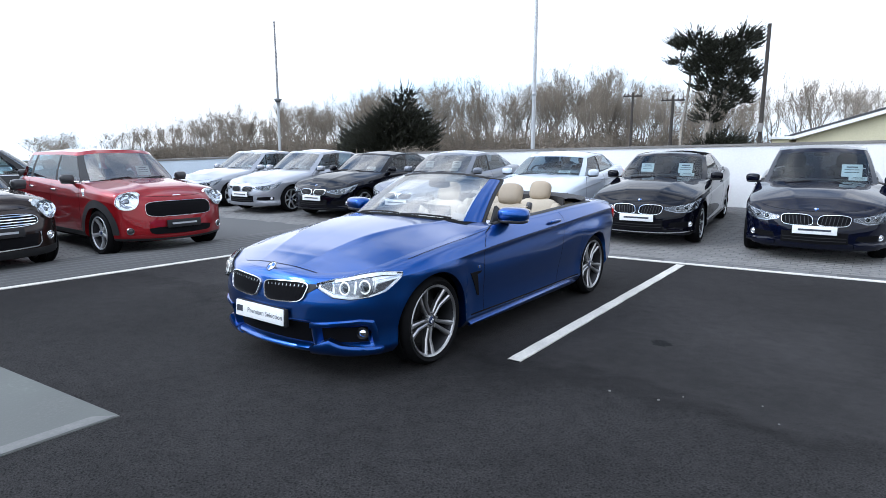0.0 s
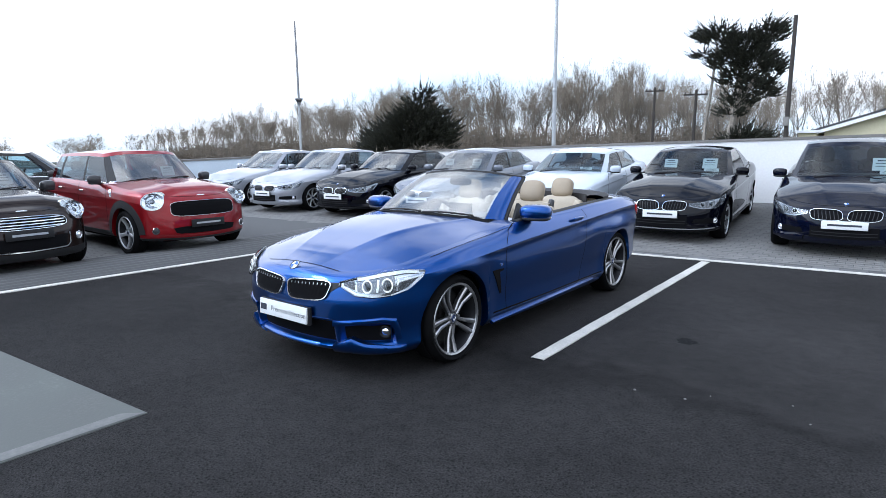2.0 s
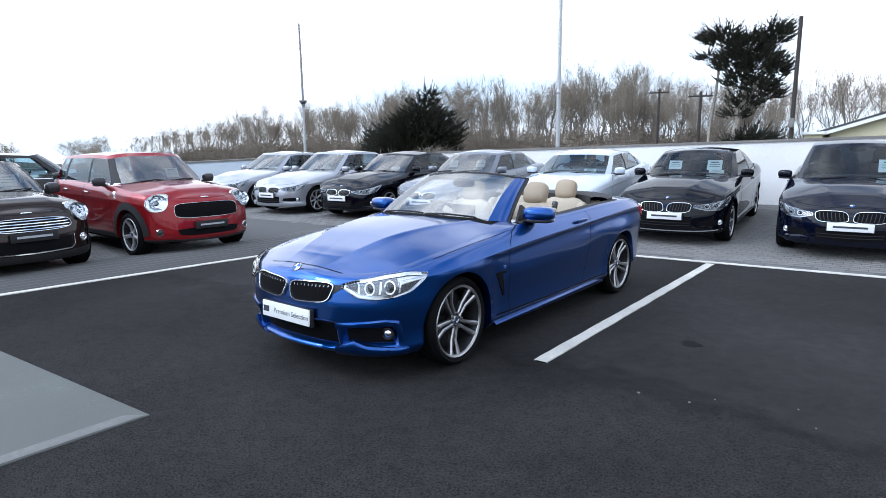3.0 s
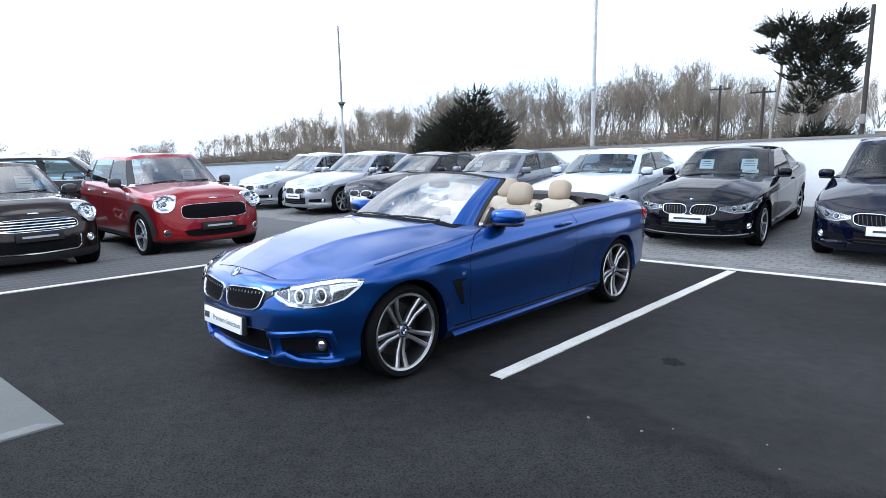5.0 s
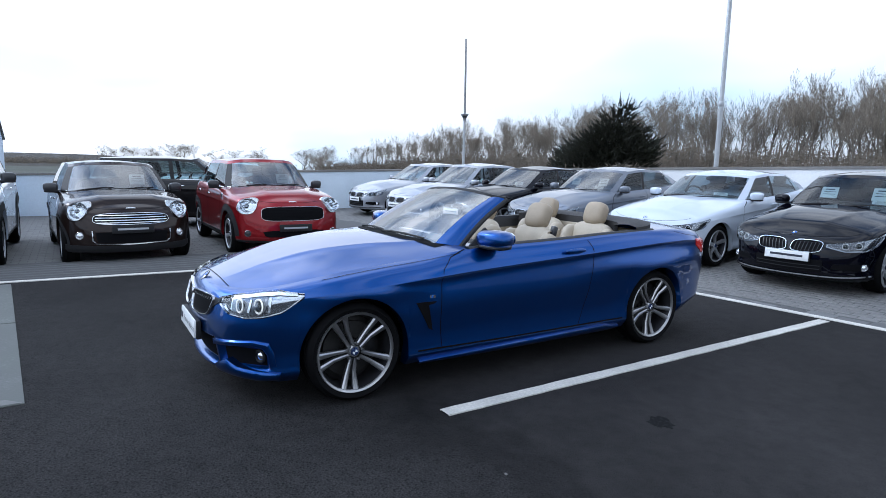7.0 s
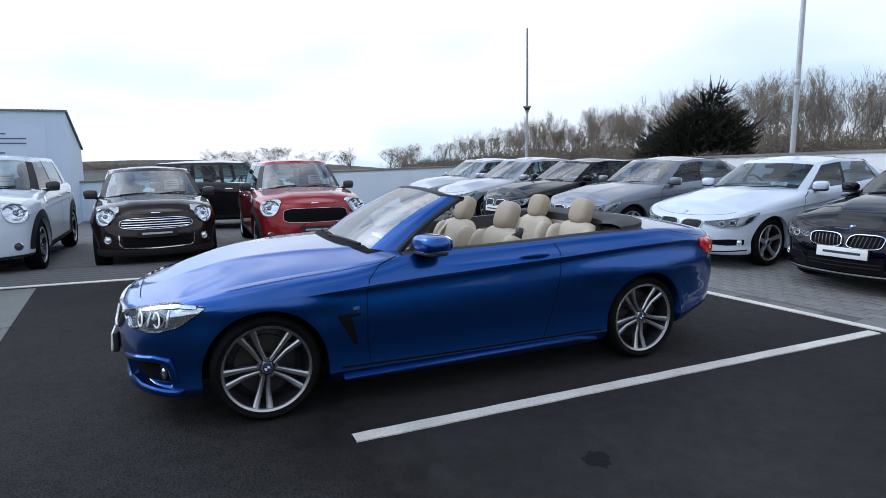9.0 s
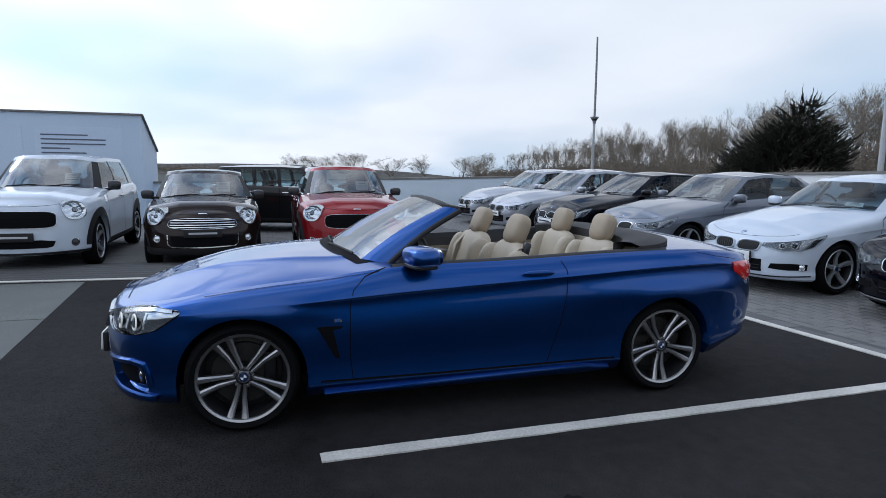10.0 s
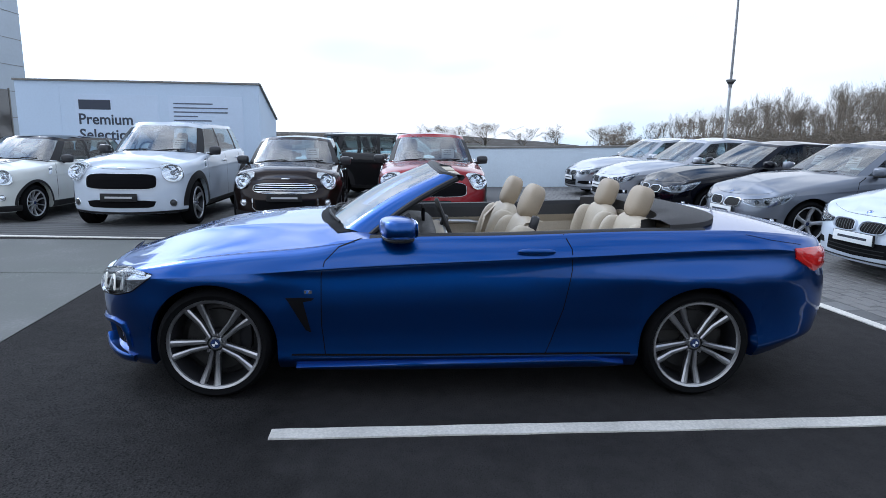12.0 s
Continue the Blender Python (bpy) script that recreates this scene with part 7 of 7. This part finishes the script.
# ---- trees ----
def limb(verts, faces, a, b, ra, rb, sides=4):
    d = (b - a).normalized()
    u = d.cross(Vector((0.3, 0.2, 0.93)) if abs(d.z) < 0.9 else Vector((1, 0, 0))).normalized()
    v = d.cross(u)
    i = len(verts)
    for p, r in ((a, ra), (b, rb)):
        for k in range(sides):
            t = 2 * math.pi * k / sides
            verts.append(p + u * r * math.cos(t) + v * r * math.sin(t))
    for k in range(sides):
        q = (k + 1) % sides
        faces.append((i + k, i + q, i + sides + q, i + sides + k))


def bare_tree_meshes(seed, h, fan):
    """Trunk and twig meshes of a leafless tree, h high: forking limbs that end in a fine, rounded haze of twigs."""
    rng = random.Random(seed)
    tv, tf, cv, cf = [], [], [], []

    def ribbon(a, b, w):
        side = (b - a).cross(Vector((rng.gauss(0, 1), rng.gauss(0, 1), 0.2))).normalized() * w
        i = len(cv)
        cv.extend((a - side, a + side, b))
        cf.append((i, i + 1, i + 2))

    def grow(p, d, length, r, level):
        n = 3 if level < 2 else 2
        q = p
        for k in range(n):
            d = (d + Vector((rng.gauss(0, 0.14), rng.gauss(0, 0.14), rng.gauss(0.05, 0.07)))).normalized()
            e = q + d * length / n
            r1 = r * (1 - 0.45 * (k + 1) / n)
            if level < 2:
                limb(tv, tf, q, e, r * (1 - 0.45 * k / n), r1, 5)
            elif level == 2:
                limb(cv, cf, q, e, r * (1 - 0.45 * k / n), r1, 3)
            else:
                ribbon(q, e, max(0.009, r))
            if level < 5 and (k > 0 or level > 0):
                for _ in range(2 if level in (0, 3) else 1 if level == 4 else rng.choice((1, 2, 2))):
                    a = rng.uniform(0, 2 * math.pi)
                    side = Vector((math.cos(a), math.sin(a), 0.30 + 0.5 * fan))
                    grow(e, (d * 0.8 + side * rng.uniform(0.5, 1.0)).normalized(), length * rng.uniform(0.48, 0.72), r1 * 0.60, level + 1)
            q = e
        if level < 5:
            grow(q, d, length * 0.60, r1 * 0.8, level + 1)
    for _ in range(1):
        grow(Vector((rng.gauss(0, 0.4), rng.gauss(0, 0.4), -0.2)), Vector((rng.gauss(0, 0.14), rng.gauss(0, 0.14), 1)).normalized(), h * 0.27, h * 0.010, 0)
    top = max(v.z for v in cv + tv)
    for v in cv + tv:
        v *= h / top
    return mesh(tv, tf), mesh(cv, cf)


BARE = [bare_tree_meshes(40 + k, 9.0, 0.9 + 0.22 * k) for k in range(6)]


def bare_tree(x, y, h, k, label="leafless grey-brown tree in the wood beyond the wall", group="bare trees of the wood", wide=1.0, sink=0.0):
    t = thing("bare_tree", pose(x, y, -0.06 - sink * h, 0, 0, (k * 77) % 360) @ Matrix.Diagonal((wide * h / 9, wide * h / 9, h / 9, 1)), label, "tree", group)
    trunk, crown = BARE[k % 6]
    part("trunk", trunk, M["bark"], t, smooth=False)
    part("crown", crown, M["twig"], t, smooth=False)
    return t


rng = random.Random(11)
WOOD = [(-84, 36, 3.2), (-80, 43, 6.4), (-71, 47.5, 7.2), (-60, 49, 7.4), (-55, 50, 8.3), (-46, 51, 8.4), (-38, 53, 9.2), (-33, 57, 10.0), (-25, 61, 10.1), (-21, 68, 10.2), (-15, 70, 9.0), (-9, 68, 8.0)]
for (x0, y0, h0), (x1, y1, h1) in zip(WOOD, WOOD[1:]):
    n = max(3, int(math.hypot(x1 - x0, y1 - y0) / 0.60))
    for k in range(n):
        t = (k + rng.random()) / n
        away = rng.uniform(-2, 7)
        d = Vector((x0 + (x1 - x0) * t - 3, y0 + (y1 - y0) * t + 3)).normalized()
        x = x0 + (x1 - x0) * t
        bare_tree(x0 + (x1 - x0) * t + d.x * away, y0 + (y1 - y0) * t + d.y * away, (h0 + (h1 - h0) * t) * (1.02 + 0.10 * math.sin(x * 0.9 + 1.0) * math.sin(x * 0.37 + 0.4)) * rng.uniform(0.74, 1.10), rng.randrange(1000))
for x, y, h in ((-4.6, 56, 8.3), (-2.4, 57, 8.0), (-0.6, 58, 7.0), (-1.3, 55, 7.4), (0.2, 61, 8.4), (-3.2, 60, 8.4), (1.6, 66, 8.2), (4.0, 68, 7.6), (7.5, 66, 7.0), (-17.5, 62, 8.5), (-14.5, 64, 8.8)):
    bare_tree(x, y, h, rng.randrange(1000), "leafless tree standing apart beyond the house", "bare trees beyond the house")
for x, y, h in ((-109, 38, 5.0), (-106, 36, 3.8), (-112, 30, 4.4), (-111, 22, 3.6), (-110, 14, 4.6), (-112, 11, 4.0), (-114, 2, 4.3), (-90, 33, 3.6), (-88, 34, 3.0)):
    bare_tree(x, y, h * 1.45, rng.randrange(1000), "small leafless tree on the far hedgerow", "far hedgerow trees", 2.6, 0.34)


def thicket(name, line, count, h, seed, mat, label, spread=3.0):
    """Dense low growth along a line, as thin leaning stems and leaf scraps in one mesh."""
    r = random.Random(seed)
    vs, fs = [], []
    for _ in range(count):
        i = r.randrange(len(line) - 1)
        t = r.random()
        (xa, ya, ha), (xb, yb, hb) = line[i], line[i + 1]
        p = Vector((xa + (xb - xa) * t + r.gauss(0, spread), ya + (yb - ya) * t + r.gauss(0, spread), -0.1))
        top = h * (ha + (hb - ha) * t) * r.uniform(0.35, 1.0) * (0.55 + 0.6 * noise.noise(Vector((p.x * 0.23, p.y * 0.23, seed))) + 0.25 * noise.noise(Vector((p.x, p.y, seed))) + 0.25)
        q = p + Vector((r.gauss(0, 0.5), r.gauss(0, 0.5), top))
        limb(vs, fs, p, q, 0.020, 0.008, 3)
        for _ in range(7):
            f = r.uniform(0.2, 1.0)
            c = p.lerp(q, f)
            d = Vector((r.gauss(0, 1), r.gauss(0, 1), r.gauss(0.3, 0.6))).normalized() * r.uniform(0.2, 0.8)
            e = Vector((r.gauss(0, 1), r.gauss(0, 1), r.gauss(0, 1))).normalized() * r.uniform(0.012, 0.05)
            k = len(vs)
            vs += [c - e, c + e, c + d]
            fs.append((k, k + 1, k + 2))
    return tagged(part(name, mesh(vs, fs), mat, smooth=False), label, "undergrowth", kind="stuff")


thicket("undergrowth", [(x, y - 2, min(1, h / 9) ** 1.5) for x, y, h in WOOD], 27000, 4.7, 5, M["brush"], "brown brambles and dead growth under the bare trees", 2.5)
thicket("hedge", [(-30, 31, 1), (-22, 33, 1), (-14, 37, 1), (-6, 39, 1), (-1, 42, 1)], 3500, 1.7, 6, M["brush"], "brown winter hedge beyond the white wall", 1.6)
thicket("far_hedge", [(-140, -70, 1.3), (-133, -20, 1.2), (-130, -2, 0.8), (-127, 12, 0.4)], 3000, 1.5, 8, M["brush"], "low far hedgerow on the horizon", 3.0)


def spray(vs, fs, p, d, length, width, r, n=7):
    """One feathery shoot: narrow blades along a bent stem."""
    q = p
    for k in range(n):
        d = (d + Vector((r.gauss(0, 0.10), r.gauss(0, 0.10), 0.10))).normalized()
        e = q + d * length / n
        for _ in range(2):
            s = d.cross(Vector((r.gauss(0, 1), r.gauss(0, 1), r.gauss(0, 1)))).normalized() * width * (1.1 - k / n)
            i = len(vs)
            vs += [q, q.lerp(e, 0.5) + s, e + d * length * 0.10]
            fs.append((i, i + 1, i + 2))
        q = e


def evergreen(name, m, label, clumps, limbs, shoots, length, width, seed, up=0.35, flat=1.0):
    t = thing(name, m, label, "tree")
    r = random.Random(seed)
    tv, tf, lv, lf = [], [], [], []
    for pts, r0, r1 in limbs:
        pts = [Vector(p) for p in pts]
        for k in range(len(pts) - 1):
            a, b = r0 + (r1 - r0) * k / (len(pts) - 1), r0 + (r1 - r0) * (k + 1) / (len(pts) - 1)
            limb(tv, tf, pts[k], pts[k + 1], a, b, 7)
    total = sum(rx * ry * rz for _, (rx, ry, rz) in clumps)
    for c, (rx, ry, rz) in clumps:
        for _ in range(int(shoots * rx * ry * rz / total) + 20):
            a, b = r.uniform(0, 2 * math.pi), math.asin(r.uniform(-0.75, 1))
            n = Vector((math.cos(a) * math.cos(b), math.sin(a) * math.cos(b), math.sin(b)))
            f = r.uniform(0.35, 0.95)
            p = Vector(c) + Vector((n.x * rx * f, n.y * ry * f, n.z * rz * f))
            spray(lv, lf, p, (Vector((p.x, p.y, 0)) * 0.25 + Vector((n.x, n.y, n.z * flat)) + Vector((r.gauss(0, 0.25), r.gauss(0, 0.25), up + r.gauss(0, 0.12)))).normalized(), length * r.uniform(0.6, 1.3), width, r)
    part("trunk", mesh(tv, tf), M["bark"], t)
    part("crown", mesh(lv, lf), M["needles"], t, smooth=False)
    return t


evergreen("cypress_tree", pose(-33.8, 38.35, -0.06) @ Matrix.Diagonal((1.30, 1.30, 1.27, 1)), "broad dark green cypress with ragged swept top", 
          [((-0.2, 0, 1.2), (3.7, 2.8, 1.3)), ((0.2, 0, 2.5), (2.6, 2.0, 1.1)), ((-2.3, 0, 2.0), (1.3, 1.3, 0.8)), ((2.2, 0.3, 2.3), (1.4, 1.4, 1.0)), ((0.8, 0, 3.5), (1.4, 1.3, 0.7)), ((-0.9, 0, 3.0), (0.9, 0.9, 0.4)), ((1.1, 0, 4.4), (1.0, 0.8, 0.4)), ((0.1, 0, 3.9), (0.7, 0.6, 0.3)), ((1.6, 0, 4.9), (0.5, 0.5, 0.3)), ((2.6, 0, 3.6), (0.6, 0.6, 0.3)), ((-2.9, 0, 1.9), (0.8, 0.8, 0.4)), ((3.2, 0, 2.3), (0.7, 0.7, 0.4))],
          [([(0, 0, -0.2), (0.1, 0, 2.0), (0.6, 0, 4.4)], 0.35, 0.1), ([(0, 0, 0.8), (-1.4, 0.2, 2.6)], 0.15, 0.05), ([(0.1, 0, 1.2), (1.8, 0, 3.0)], 0.15, 0.05)], 4200, 1.0, 0.11, 21, 0.16, 0.3)
evergreen("cypress_tree", pose(-6.45, 37.6, -0.06) @ Matrix.Diagonal((0.82, 0.82, 0.91, 1)), "tall wind-swept cypress with flat dark crown and bare trunks",
          [((-1.3, 0, 9.0), (1.5, 1.4, 0.7)), ((0.6, 0, 8.3), (1.6, 1.4, 0.9)), ((2.2, 0, 8.9), (1.1, 1.2, 0.8)), ((-0.4, 0, 7.4), (1.5, 1.3, 0.8)), ((1.4, 0, 7.2), (1.5, 1.3, 0.8)), ((2.6, 0, 6.6), (0.8, 0.9, 0.5)), ((0.2, 0, 6.2), (1.2, 1.1, 0.7)), ((1.5, 0, 5.7), (1.2, 1.0, 0.6)), ((2.3, 0, 5.1), (0.7, 0.7, 0.35)), ((0.6, 0, 4.8), (1.1, 1.0, 0.6)), ((0.0, 0, 4.0), (0.8, 0.8, 0.4)), ((-2.3, 0, 7.9), (0.6, 0.6, 0.3)), ((1.3, 0, 1.8), (1.8, 1.4, 1.2)), ((0.2, 0, 1.2), (1.3, 1.2, 1.1))],
          [([(-0.3, 0, -0.2), (0.1, 0, 3.0), (0.5, 0, 5.5), (0.4, 0, 8.2)], 0.34, 0.12), ([(-1.9, 0.2, -0.2), (-1.85, 0.2, 3.2), (-1.5, 0.1, 6.0), (-1.3, 0, 8.6)], 0.16, 0.08), ([(0.4, 0, 4.4), (1.6, 0, 6.4), (2.2, 0, 8.4)], 0.16, 0.06), ([(0.1, 0, 3.2), (-0.6, 0, 5.4), (-1.2, 0, 8.4)], 0.14, 0.06), ([(0.4, 0, 4.2), (1.9, 0, 5.0)], 0.1, 0.04)], 3000, 0.95, 0.12, 22, 0.12, 0.15)

# far rise of land to the west
M["far field"] = material("brown winter field", (0.040, 0.034, 0.026), 0.95, grain=0.3, size=0.6)
vs, fs = [], []
for i in range(41):
    y = -260 + 13 * i
    h = max(-2.5, min(1.7, 1.5 - 0.068 * (y - 16))) + 0.2 * math.sin(i * 1.7)
    vs += [(-150, y, -3), (-175, y, h), (-230, y, h - 0.4), (-260, y, -6)]
for i in range(40):
    for j in range(3):
        fs.append((4 * i + j, 4 * i + j + 1, 4 * i + 5 + j, 4 * i + 4 + j))
tagged(part("distant_hill", mesh(vs, fs), M["far field"]), "low brown rise of far fields", "hill", kind="structure")


# ---- paving blocks, joined by edging stones ----
def block_mesh(sx, sy, sz=0.07, c=0.006):
    x, y = sx / 2, sy / 2
    vs = [(-x, -y, -sz), (x, -y, -sz), (x, y, -sz), (-x, y, -sz), (-x, -y, -c), (x, -y, -c), (x, y, -c), (-x, y, -c), (-x + c, -y + c, 0), (x - c, -y + c, 0), (x - c, y - c, 0), (-x + c, y - c, 0)]
    fs = [(8, 9, 10, 11)] + [(i, (i + 1) % 4, 4 + (i + 1) % 4, 4 + i) for i in range(4)] + [(4 + i, 4 + (i + 1) % 4, 8 + (i + 1) % 4, 8 + i) for i in range(4)]
    return mesh(vs, fs)


paving = bpy.data.objects["pavement"]
EDGE = block_mesh(0.294, 0.194)
rng = random.Random(3)
turn_n = math.degrees(math.atan(0.11))
for k in range(56):
    x = CX + 0.15 + 0.30 * k
    b = part("edging_block", EDGE, M["edging"], paving, smooth=False)
    b.matrix_basis = pose(x, line_n(x) + 0.105, 0.002 + rng.uniform(-0.003, 0.003), rng.uniform(-0.6, 0.6), rng.uniform(-0.4, 0.4), turn_n)
for k in range(40):
    y = CY - 0.15 - 0.30 * k
    b = part("edging_block", EDGE, M["edging"], paving, smooth=False)
    b.matrix_basis = pose(line_w(y) - 0.105, y, 0.002 + rng.uniform(-0.003, 0.003), rng.uniform(-0.4, 0.4), rng.uniform(-0.6, 0.6), 90 - math.degrees(math.atan(0.05)))
PAVER = block_mesh(0.196, 0.116)
for row in range(3):
    for k in range(64):
        x = -1.2 + 0.2 * k + (0.1 if row % 2 else 0)
        b = part("paving_block", PAVER, M["paver"], paving, smooth=False)
        b.matrix_basis = pose(x, line_n(x) + 0.265 + 0.12 * row, rise(x, line_n(x) + 0.265 + 0.12 * row) + rng.uniform(-0.004, 0.001), 0, 0, turn_n)
vs, fs = [], []


def lay(x, y, sx, sy, turn):
    c, s = math.cos(turn), math.sin(turn)
    z0 = rise(x, y)
    z = z0 + rng.uniform(-0.004, 0.0)
    i = len(vs)
    for k, h in ((1.0, z0 - 0.03), (1.0, z - 0.005), (0.93, z)):
        for u, v in ((-1, -1), (1, -1), (1, 1), (-1, 1)):
            px, py = u * sx / 2 * k, v * (sy / 2 - (1 - k) * sx / 2)
            vs.append((x + px * c - py * s, y + px * s + py * c, h))
    fs.append((i + 8, i + 9, i + 10, i + 11))
    for a, b in ((0, 4), (4, 8)):
        for k in range(4):
            fs.append((i + a + k, i + a + (k + 1) % 4, i + b + (k + 1) % 4, i + b + k))


tn, tw = math.radians(turn_n), math.atan(0.05)
for row in range(52):
    for k in range(150):
        x = -13.8 + 0.2 * k + (0.1 if row % 2 else 0)
        if x > 12.8 or (row < 3 and -1.3 < x < 11.5):
            continue
        y = line_n(x) + 0.265 + 0.12 * row
        if x < CX - 0.2 or y > line_n(x) + 0.25:
            if x > line_w(min(y, CY)) - 0.3 and y < CY + 0.2:
                continue
            lay(x, y, 0.192, 0.112, tn)
for row in range(78):
    for k in range(120):
        y = 4.6 - 0.2 * k + (0.1 if row % 2 else 0)
        x = line_w(y) - 0.265 - 0.12 * row
        if y < line_n(x) + 0.19:
            lay(x, y, 0.112, 0.192, -tw)
tagged(part("paving_blocks", mesh(vs, fs), M["paver"], paving, smooth=False), kind="stuff")
